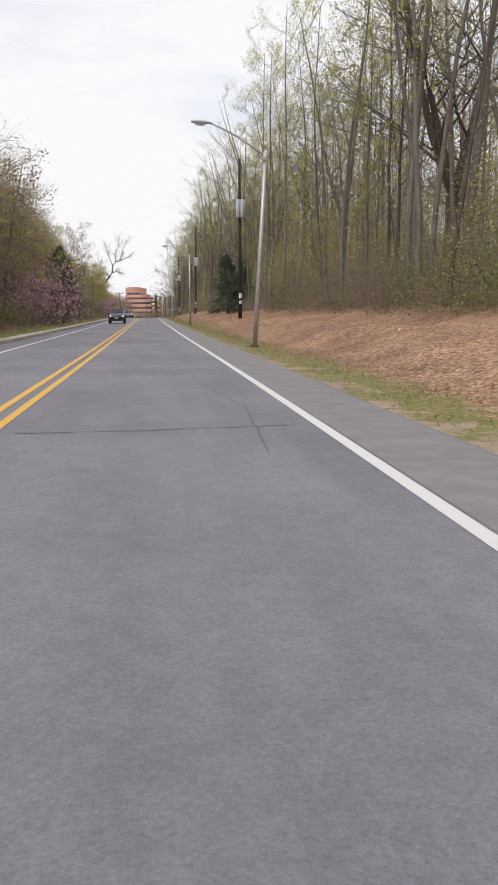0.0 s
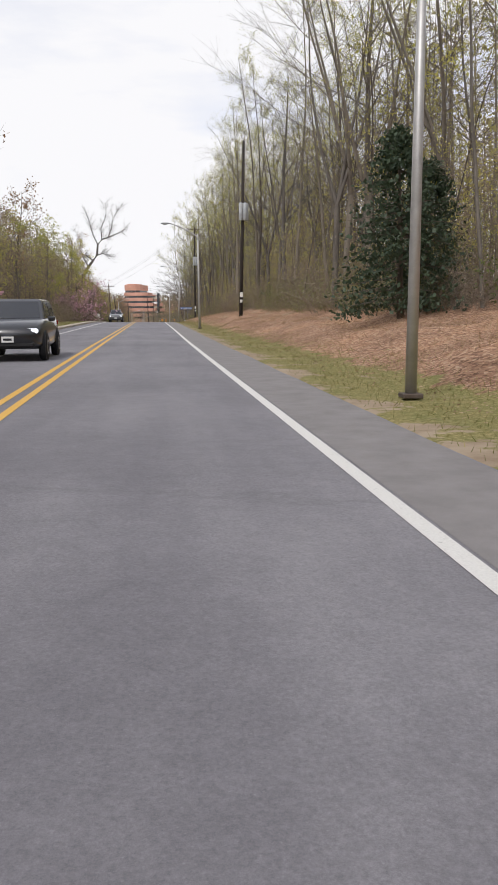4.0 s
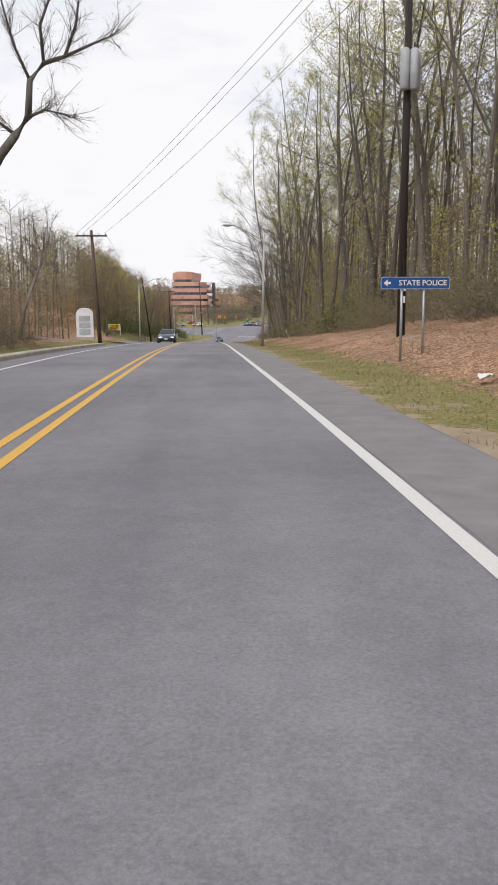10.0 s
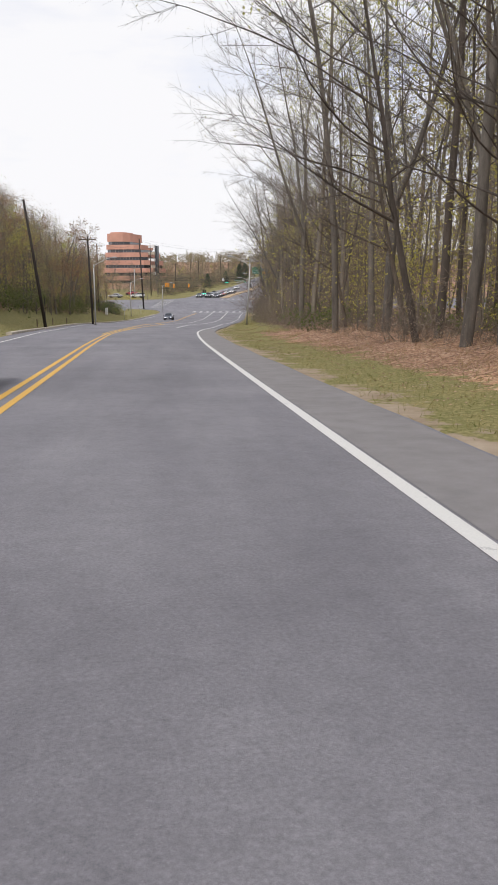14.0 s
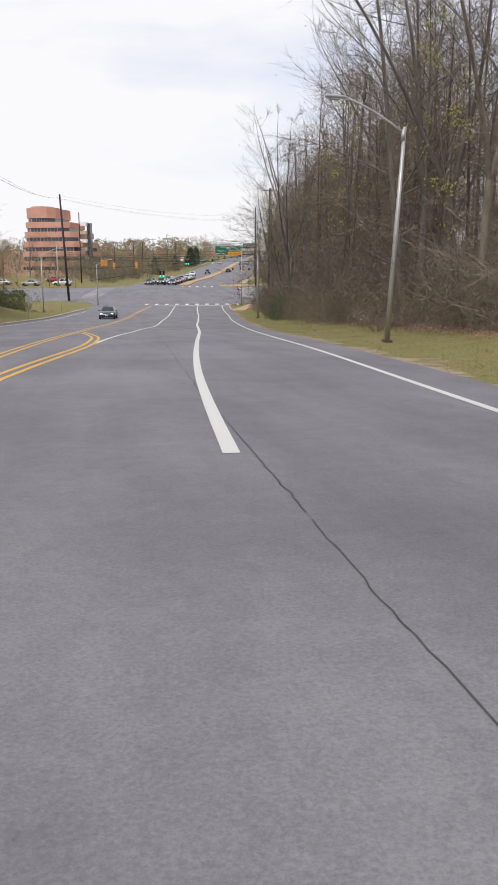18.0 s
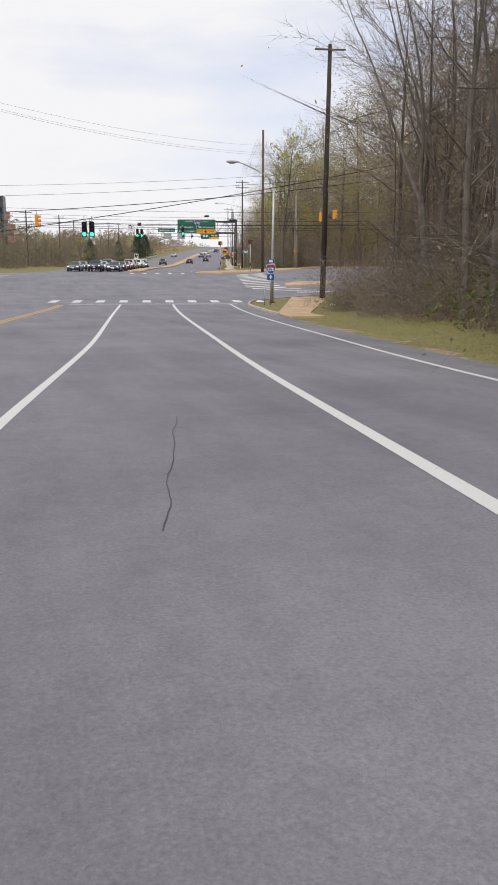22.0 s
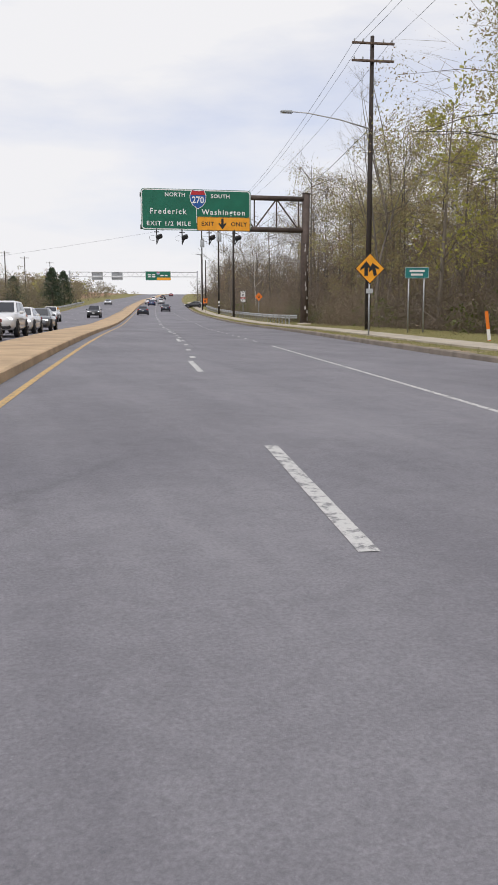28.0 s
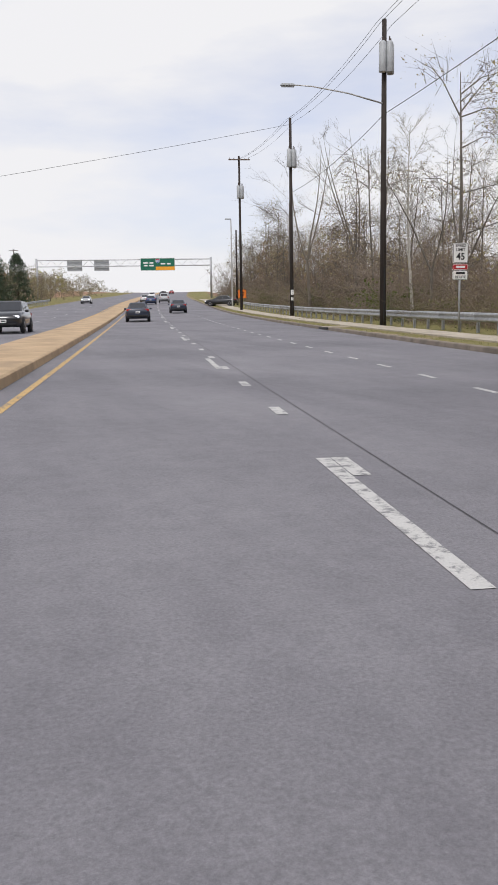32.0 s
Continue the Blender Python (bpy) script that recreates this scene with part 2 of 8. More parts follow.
def leaf_mat(name, a, b_, trans=0.35):
    m, t, b = nodes_of(name)
    geo = t.nodes.new("ShaderNodeNewGeometry")
    info = t.nodes.new("ShaderNodeObjectInfo")
    c = ramp_node(t, geo.outputs["Random Per Island"], [(0.0, a), (1.0, b_)]).outputs[0]
    c = blend(t, "MULTIPLY", 0.7, c, ramp_node(t, info.outputs["Random"], [(0, (0.7, 0.75, 0.7)), (1, (1.1, 1.05, 0.95))]).outputs[0])
    t.links.new(c, b.inputs["Base Color"])
    b.inputs["Roughness"].default_value = 0.6
    tr = t.nodes.new("ShaderNodeBsdfTranslucent")
    t.links.new(c, tr.inputs[0])
    mx = t.nodes.new("ShaderNodeMixShader")
    mx.inputs[0].default_value = trans
    t.links.new(b.outputs[0], mx.inputs[1])
    t.links.new(tr.outputs[0], mx.inputs[2])
    t.links.new(mx.outputs[0], t.nodes["Material Output"].inputs[0])
    return m


def glow_mat(name, color, strength):
    m, t, b = nodes_of(name)
    b.inputs["Base Color"].default_value = (*color, 1)
    b.inputs["Emission Color"].default_value = (*color, 1)
    b.inputs["Emission Strength"].default_value = strength
    return m


def glass_mat(name, color, rough=0.03):
    m, t, b = nodes_of(name)
    n = noise_node(t, 3.0, 2, 0.5)
    t.links.new(ramp_node(t, n.outputs["Fac"], [(0.3, tuple(c * 0.8 for c in color)), (0.7, color)]).outputs[0], b.inputs["Base Color"])
    b.inputs["Roughness"].default_value = rough
    b.inputs["Specular IOR Level"].default_value = 0.8
    return m


def car_paint(name, color):
    if name in MATS:
        return MATS[name]
    m, t, b = nodes_of(name)
    n = noise_node(t, 4.0, 5, 0.6)
    t.links.new(ramp_node(t, n.outputs["Fac"], [(0.3, tuple(c * 0.85 for c in color)), (0.7, color)]).outputs[0], b.inputs["Base Color"])
    b.inputs["Roughness"].default_value = 0.3
    b.inputs["Coat Weight"].default_value, b.inputs["Coat Roughness"].default_value = 0.8, 0.08
    MATS[name] = m
    return m


ASPHALT = asphalt_mat()
GROUND = ground_mat()
WHITE_LINE = paint_mat("white_road_paint", (0.72, 0.71, 0.67))
YELLOW_LINE = paint_mat("yellow_road_paint", (0.72, 0.42, 0.07))
WORN_YELLOW = paint_mat("worn_yellow_paint", (0.62, 0.4, 0.14), wear=0.5)
WORN_LINE = paint_mat("worn_white_paint", (0.6, 0.59, 0.56), wear=0.5)
CONCRETE = mat("concrete", (0.5, 0.44, 0.35), 0.9, vary=0.2, scale=1.2, fine=35, dirt=(0.3, 0.25, 0.19))
CONCRETE_TAN = mat("tan_concrete", (0.52, 0.37, 0.22), 0.9, vary=0.2, scale=0.8, fine=35, dirt=(0.33, 0.24, 0.15))
BARK = mat("grey_bark", (0.2, 0.178, 0.155), 0.95, vary=0.35, scale=1.5, fine=9, bump=0.6, stretch=(3, 3, 0.6), per_object=0.35)
BARK_PALE = mat("pale_flaking_bark", (0.55, 0.52, 0.46), 0.9, vary=0.3, scale=2.5, fine=12, bump=0.4, stretch=(3, 3, 0.8), dirt=(0.3, 0.26, 0.2))
BARK_DARK = mat("dark_bark", (0.13, 0.108, 0.09), 0.95, vary=0.35, scale=1.5, fine=9, bump=0.6, stretch=(3, 3, 0.6), per_object=0.3)
TWIG = mat("dry_brown_twigs", (0.26, 0.21, 0.17), 0.95, vary=0.3, scale=2, fine=20, bump=0.0, per_object=0.4)
POLE_WOOD = mat("tarred_wood_pole", (0.045, 0.035, 0.03), 0.9, vary=0.4, scale=2.5, fine=30, bump=0.4, stretch=(4, 4, 0.4))
POLE_BROWN = mat("weathered_wood_pole", (0.13, 0.09, 0.065), 0.9, vary=0.35, scale=2.5, fine=30, bump=0.4, stretch=(4, 4, 0.4))
ALU = mat("weathered_aluminium", (0.5, 0.49, 0.47), 0.5, 0.55, vary=0.15, scale=2, fine=40, bump=0.05)
GALV = mat("galvanised_steel", (0.42, 0.43, 0.44), 0.5, 0.6, vary=0.2, scale=5, fine=40, bump=0.05)
RUST = mat("brown_weathering_steel", (0.1, 0.075, 0.062), 0.75, 0.1, vary=0.35, scale=2.2, fine=30, bump=0.2)
BARE_STEEL = mat("flaking_grey_coat", (0.45, 0.42, 0.4), 0.8, vary=0.3, scale=6, fine=40)
GREY_BOX = mat("grey_painted_steel", (0.42, 0.44, 0.45), 0.5, vary=0.15, scale=3, fine=30, bump=0.05)
BLACK = mat("black_plastic", (0.015, 0.015, 0.016), 0.6, vary=0.3, scale=10, fine=60, bump=0.05)
RUBBER = mat("tyre_rubber", (0.02, 0.02, 0.021), 0.85, vary=0.3, scale=14, fine=80)
RIM = mat("alloy_rim", (0.4, 0.4, 0.42), 0.35, 0.8, vary=0.2, scale=10, fine=50, bump=0.0)
GREEN_SIGN = mat("green_sign_sheet", (0.004, 0.13, 0.075), 0.5, vary=0.12, scale=1.0, fine=20, bump=0.0)
BLUE_SIGN = mat("blue_sign_sheet", (0.012, 0.09, 0.32), 0.5, vary=0.12, scale=2, fine=20, bump=0.0)
ORANGE_SIGN = mat("yellow_orange_sign_sheet", (0.85, 0.36, 0.02), 0.5, vary=0.1, scale=2, fine=20, bump=0.0)
RED_SIGN = mat("red_sign_sheet", (0.45, 0.02, 0.025), 0.5, vary=0.1, scale=2, fine=20, bump=0.0)
WHITE_SIGN = mat("white_sign_sheet", (0.78, 0.78, 0.76), 0.5, vary=0.08, scale=2, fine=20, bump=0.0)
TEAL_SIGN = mat("blue_green_sign_sheet", (0.02, 0.2, 0.2), 0.5, vary=0.1, scale=2, fine=20, bump=0.0)
TAR_MAT = mat("dark_joint_sealer", (0.07, 0.068, 0.07), 0.7, vary=0.4, scale=3, fine=30, bump=0.0)
GROOVE = mat("pale_saw_cut", (0.34, 0.33, 0.33), 0.9, vary=0.3, scale=4, fine=30, bump=0.0)
WIRE = mat("black_cable", (0.02, 0.02, 0.022), 0.7, vary=0.2, scale=3, fine=30, bump=0.0)
BRICK_PINK = mat("salmon_precast_panels", (0.56, 0.31, 0.23), 0.85, vary=0.12, scale=0.2, fine=4, bump=0.1)
WINDOW_DARK = glass_mat("dark_window_band", (0.03, 0.035, 0.045), 0.08)
CAR_GLASS = glass_mat("car_glass", (0.018, 0.02, 0.024), 0.03)
LAMP_LENS = glass_mat("lamp_lens", (0.5, 0.5, 0.48), 0.2)
HEADLIGHT = glow_mat("headlight", (0.9, 0.92, 1.0), 1.2)
TAIL = mat("tail_light_red", (0.35, 0.012, 0.012), 0.25, vary=0.1, scale=5, fine=30, bump=0.0)
GREEN_LAMP = glow_mat("green_signal_lamp", (0.05, 0.9, 0.55), 2.5)
LEAF_SPRING = leaf_mat("young_yellow_green_leaves", (0.38, 0.38, 0.08), (0.64, 0.6, 0.17), 0.6)
LEAF_BUD = leaf_mat("pale_buds", (0.3, 0.25, 0.14), (0.42, 0.4, 0.2))
LEAF_GREEN = leaf_mat("evergreen_leaves", (0.03, 0.055, 0.03), (0.085, 0.12, 0.065), 0.2)
LEAF_SHRUB = leaf_mat("shrub_leaves", (0.07, 0.1, 0.02), (0.19, 0.22, 0.06))
LEAF_RED = leaf_mat("reddish_buds", (0.32, 0.17, 0.1), (0.42, 0.28, 0.16), 0.5)
BLOSSOM = leaf_mat("pink_blossom", (0.55, 0.27, 0.38), (0.7, 0.44, 0.54))
LEAF_DRY = leaf_mat("fallen_leaves", (0.26, 0.16, 0.11), (0.52, 0.36, 0.26), 0.15)
GRASS = leaf_mat("grass_blades", (0.13, 0.15, 0.035), (0.42, 0.35, 0.17), 0.3)
LEAF_TWIG = leaf_mat("fine_dry_twig_tips", (0.22, 0.175, 0.14), (0.38, 0.32, 0.25), 0.4)
LEAF_TANGLE = leaf_mat("dark_vine_twigs", (0.2, 0.16, 0.115), (0.38, 0.31, 0.22), 0.45)
TWIG_DARK = mat("dark_twigs", (0.225, 0.185, 0.155), 0.95, vary=0.3, scale=2, fine=20, bump=0.0, per_object=0.3)
LEAF_OLIVE = leaf_mat("olive_undergrowth_leaves", (0.14, 0.135, 0.05), (0.31, 0.29, 0.12), 0.35)
LEAF_PINE = leaf_mat("grey_green_needles", (0.15, 0.15, 0.095), (0.28, 0.265, 0.17), 0.4)
STRAW = leaf_mat("straw_stems", (0.36, 0.22, 0.12), (0.5, 0.36, 0.22), 0.3)
from mathutils.bvhtree import BVHTree

# ---- the road's line: distance ahead, sideways, height ----
ALIGN = [(-60, 0, 0), (12, 0, -0.01), (64, -0.2, 0.02), (116, -0.57, 0.08), (168, -0.69, 0.17), (194, -0.89, -0.06), (220, -1.18, -0.53),
         (246, -1.37, -1.29), (272, -1.5, -2.24), (298, -1.48, -3.31), (324, -1.07, -4.41), (350, 0.15, -5.6), (376, 2.25, -6.7),
         (402, 5.2, -7.93), (428, 8.3, -9.01), (454, 11.45, -9.7), (480, 14.72, -9.87), (506, 18.58, -9.44), (532, 23.24, -7.96),
         (558, 28.69, -7.16), (584, 34.34, -6.67), (618, 42.0, -6.22), (665, 52.6, -5.1), (710, 63.0, -3.6), (760, 75.1, -1.3), (900, 112, 5.0), (1100, 172, 13.5), (1400, 270, 16)]


def curve_of(knots):
    """A smooth function through the knots (first column to second)."""
    k = np.array([q[:2] for q in knots], float)
    xs, ys = k[:, 0], k[:, 1]
    d = np.diff(ys) / np.diff(xs)
    m = np.concatenate([[d[0]], np.where(d[1:] * d[:-1] > 0, 2 * d[1:] * d[:-1] / (d[1:] + d[:-1] + 1e-12), 0), [d[-1]]])

    def f(v):
        v = min(max(float(v), xs[0] - 5000), xs[-1] + 5000)
        if v <= xs[0]:
            return ys[0] + (v - xs[0]) * m[0]
        if v >= xs[-1]:
            return ys[-1] + (v - xs[-1]) * m[-1]
        i = int(np.searchsorted(xs, v, side="right") - 1)
        h = xs[i + 1] - xs[i]
        s = (v - xs[i]) / h
        return float((2 * s**3 - 3 * s**2 + 1) * ys[i] + (s**3 - 2 * s**2 + s) * h * m[i] + (3 * s**2 - 2 * s**3) * ys[i + 1] + (s**3 - s**2) * h * m[i + 1])
    return f


line_x = curve_of([(a, b) for a, b, c in ALIGN])
line_z = curve_of([(a, c) for a, b, c in ALIGN])


def heading(y):
    return math.atan2(line_x(y + 4) - line_x(y - 4), 8)


EDGE_LINE = curve_of([(-60, 2.0), (0, 2.0), (60, 1.74), (120, 1.75), (180, 1.6), (225, 1.65), (249, 1.82), (272, 1.93), (300, 2.3), (322, 2.7), (342, 3.6),
                      (355, 4.6), (374, 5.3), (391, 5.45), (402, 5.55), (420, 5.9), (440, 6.2), (455, 6.6), (470, 6.6), (489, 6.8)])
LEFT_LINE = curve_of([(-60, -5.1), (60, -5.2), (200, -5.5), (278, -5.9), (307, -7.2), (340, -9.5), (380, -12.8), (408, -14.9), (440, -14.6), (470, -13.9)])
RIGHT_AFTER = curve_of([(486, 7.6), (492, 8.6), (497, 11), (502, 16), (506, 26), (508, 150), (533, 150), (535, 26), (539, 14), (545, 10), (551, 8.7), (558, 8.4),
                        (570, 8.35), (600, 9.1), (620, 9.3), (1400, 9.4)])
LEFT_AFTER = curve_of([(478, -15.0), (490, -15.4), (498, -17), (504, -22), (508, -45), (510, -150), (534, -150), (536, -45), (540, -24), (546, -18), (553, -16.6), (1400, -16.6)])


def edge_r(y):
    return EDGE_LINE(y) + 1.25 if y < 470 else max(RIGHT_AFTER(y), 7.6) if y > 486 else 7.9


def edge_l(y):
    return LEFT_LINE(y) - 1.2 if y < 478 else LEFT_AFTER(y)


def smooth(a, b, v):
    s = min(max((v - a) / (b - a), 0), 1)
    return s * s * (3 - 2 * s)


def rise(y, o):
    """Height of the land above the road's line."""
    early, mid = 1 - smooth(232, 275, y), smooth(232, 275, y) * (1 - smooth(455, 492, y))
    cross, late = smooth(455, 492, y) * (1 - smooth(548, 570, y)), smooth(548, 570, y)
    h = 0.0
    if o > 0:
        d = o - min(edge_r(y), 12)
        h += early * (0.75 * smooth(1.7, 5.0, d) + 1.15 * smooth(4.5, 12, d) + 2.6 * smooth(12, 60, d))
        h += mid * (0.5 * smooth(1.0, 7, d) + 1.5 * smooth(7, 50, d))
        h += smooth(496, 520, y) * (1 - smooth(548, 570, y)) * 0.95 * smooth(3, 24, o)
        h += late * (0.16 * smooth(0.1, 0.3, d) - 2.6 * smooth(7.5, 22, d) + 3 * smooth(40, 110, d))
    else:
        d = max(edge_l(y), -17) - o
        left = 1 - smooth(215, 250, y)
        bank = smooth(318, 345, y) * (1 - smooth(435, 470, y))
        h += left * (0.14 * smooth(0.0, 0.35, d) + 0.9 * smooth(2.5, 9, d) + 3.6 * smooth(9, 40, d))
        h += (1 - left) * (1 - smooth(470, 500, y)) * (0.3 * smooth(1, 4, d) + 7.0 * smooth(11, 36, d))
        h += bank * 4.6 * smooth(2, 12, d)
        h += late * (0.16 * smooth(0.1, 0.3, d) + 1.2 * smooth(4, 40, d))
    return h


def place(y, o, h=0.0, on_land=True):
    """A place o metres to the right of the road's line, h above the land."""
    a = heading(y)
    return Vector((line_x(y) + o * math.cos(a), y - o * math.sin(a), line_z(y) + (rise(y, o) if on_land else 0) + h))


def stand(y, o, h=0.0, turn=0.0, size=1.0):
    return Matrix.Translation(place(y, o, h)) @ Matrix.Rotation(-heading(y) + radians(turn), 4, "Z") @ Matrix.Scale(size, 4)


TEXT = {}
for body in ("NORTH", "SOUTH", "Frederick", "Washington", "EXIT 1/2 MILE", "EXIT", "ONLY", "270", "SPEED", "LIMIT", "45", "ROUTE", "Seven Locks Rd", "STATE POLICE"):
    curve = bpy.data.curves.new("letters", "FONT")
    curve.body, curve.align_x, curve.align_y, curve.offset, curve.resolution_u = body, "CENTER", "CENTER", 0.02, 3
    curve.space_character = {"Frederick": 1.28, "Washington": 1.26, "EXIT 1/2 MILE": 1.24, "NORTH": 1.14, "SOUTH": 1.14, "EXIT": 1.12, "ONLY": 1.12}.get(body, 1.0)
    ob = new("letters", curve)
    bpy.context.view_layer.update()
    TEXT[body] = bpy.data.meshes.new_from_object(ob.evaluated_get(bpy.context.evaluated_depsgraph_get()))
    bpy.data.objects.remove(ob)
    bpy.data.curves.remove(curve)


class Buf:
    """Collects vertices and faces of one mesh."""

    def __init__(self):
        self.v, self.f, self.m = [], [], []

    def face(self, *pts, mi=0):
        n = len(self.v)
        self.v.extend(tuple(p) for p in pts)
        self.f.append(tuple(range(n, n + len(pts))))
        self.m.append(mi)

    def box(self, c, s, rot=None, mi=0):
        c, n = Vector(c), len(self.v)
        for i in range(8):
            p = Vector((((i & 1) - 0.5) * s[0], ((i >> 1 & 1) - 0.5) * s[1], ((i >> 2 & 1) - 0.5) * s[2]))
            self.v.append(tuple(c + (rot @ p if rot else p)))
        for q in ((0, 2, 3, 1), (4, 5, 7, 6), (0, 1, 5, 4), (2, 6, 7, 3), (0, 4, 6, 2), (1, 3, 7, 5)):
            self.f.append(tuple(n + i for i in q))
            self.m.append(mi)

    def tube(self, pts, radii, sides=8, cap=True, mi=0):
        pts = [Vector(p) for p in pts]
        n0 = len(self.v)
        for i, p in enumerate(pts):
            t = (pts[min(i + 1, len(pts) - 1)] - pts[max(i - 1, 0)]).normalized()
            a = t.orthogonal().normalized() if abs(t.z) < 0.9 else Vector((1, 0, 0)).cross(t).normalized()
            b = t.cross(a)
            r = radii[i] if hasattr(radii, "__len__") else radii
            for k in range(sides):
                w = 2 * math.pi * k / sides
                self.v.append(tuple(p + a * (r * math.cos(w)) + b * (r * math.sin(w))))
        for i in range(len(pts) - 1):
            for k in range(sides):
                k2 = (k + 1) % sides
                self.f.append((n0 + i * sides + k, n0 + i * sides + k2, n0 + (i + 1) * sides + k2, n0 + (i + 1) * sides + k))
                self.m.append(mi)
        if cap:
            self.f.append(tuple(n0 + k for k in reversed(range(sides))))
            self.f.append(tuple(n0 + (len(pts) - 1) * sides + k for k in range(sides)))
            self.m += [mi, mi]

    def loft(self, rings, cap=True, mi=0):
        n0, k = len(self.v), len(rings[0])
        for r in rings:
            self.v.extend(tuple(p) for p in r)
        for i in range(len(rings) - 1):
            for j in range(k):
                j2 = (j + 1) % k
                self.f.append((n0 + i * k + j, n0 + i * k + j2, n0 + (i + 1) * k + j2, n0 + (i + 1) * k + j))
                self.m.append(mi)
        if cap:
            self.f.append(tuple(n0 + j for j in reversed(range(k))))
            self.f.append(tuple(n0 + (len(rings) - 1) * k + j for j in range(k)))
            self.m += [mi, mi]

    def mesh(self, name, *mats, soft=False):
        me = bpy.data.meshes.new(name)
        me.from_pydata(self.v, [], self.f)
        for m in mats:
            me.materials.append(m)
        if len(mats) > 1:
            me.polygons.foreach_set("material_index", self.m)
        if soft:
            me.polygons.foreach_set("use_smooth", [True] * len(me.polygons))
        me.update()
        return me


def part(name, buf, material, parent, label="", soft=False):
    ob = new(name, buf.mesh(name, material, soft=soft) if isinstance(buf, Buf) else buf)
    ob.parent = parent
    if label:
        tagged(ob, label)
    return ob


def thing(name, label, category, group="", m=None):
    ob = tagged(new(name), label, category, group)
    if m is not None:
        ob.matrix_basis = m
    return ob


def bevelled(c, s, w=0.02, seg=1, rot=None):
    """A box with rounded edges, as a mesh buffer."""
    bm = bmesh.new()
    bmesh.ops.create_cube(bm, size=1.0, matrix=Matrix.Diagonal((*s, 1)))
    bmesh.ops.bevel(bm, geom=bm.edges[:], offset=min(w, min(s) * 0.45), segments=seg, affect="EDGES")
    b = Buf()
    bm.verts.ensure_lookup_table()
    c = Vector(c)
    b.v = [tuple(c + (rot @ v.co if rot else v.co)) for v in bm.verts]
    b.f = [tuple(v.index for v in f.verts) for f in bm.faces]
    b.m = [0] * len(b.f)
    bm.free()
    return b


def strip(y0, y1, left, right, dz, step=2.0, side=0.0):
    """A ribbon that lies on the road between two offsets; side: depth of its skirt."""
    b = Buf()
    n = max(1, round((y1 - y0) / step))
    ys = [y0 + (y1 - y0) * i / n for i in range(n + 1)]
    rows = [(place(y, left(y) if callable(left) else left, dz), place(y, right(y) if callable(right) else right, dz)) for y in ys]
    for a, c in rows:
        b.v += [tuple(a), tuple(c)]
    for i in range(n):
        b.f.append((2 * i, 2 * i + 1, 2 * i + 3, 2 * i + 2))
    if side:
        k = len(b.v)
        for a, c in rows:
            b.v += [(a.x, a.y, a.z - side), (c.x, c.y, c.z - side)]
        for i in range(n):
            b.f.append((k + 2 * i, 2 * i, 2 * i + 2, k + 2 * i + 2))
            b.f.append((2 * i + 1, k + 2 * i + 1, k + 2 * i + 3, 2 * i + 3))
        b.f += [(0, k, k + 1, 1), (2 * n, 2 * n + 1, k + 2 * n + 1, k + 2 * n)]
    b.m = [0] * len(b.f)
    return b


def setting(name, buf, material, label, soft=False):
    return tagged(new(name, buf.mesh(name, material, soft=soft)), label, name.replace("_", " "), kind="structure")


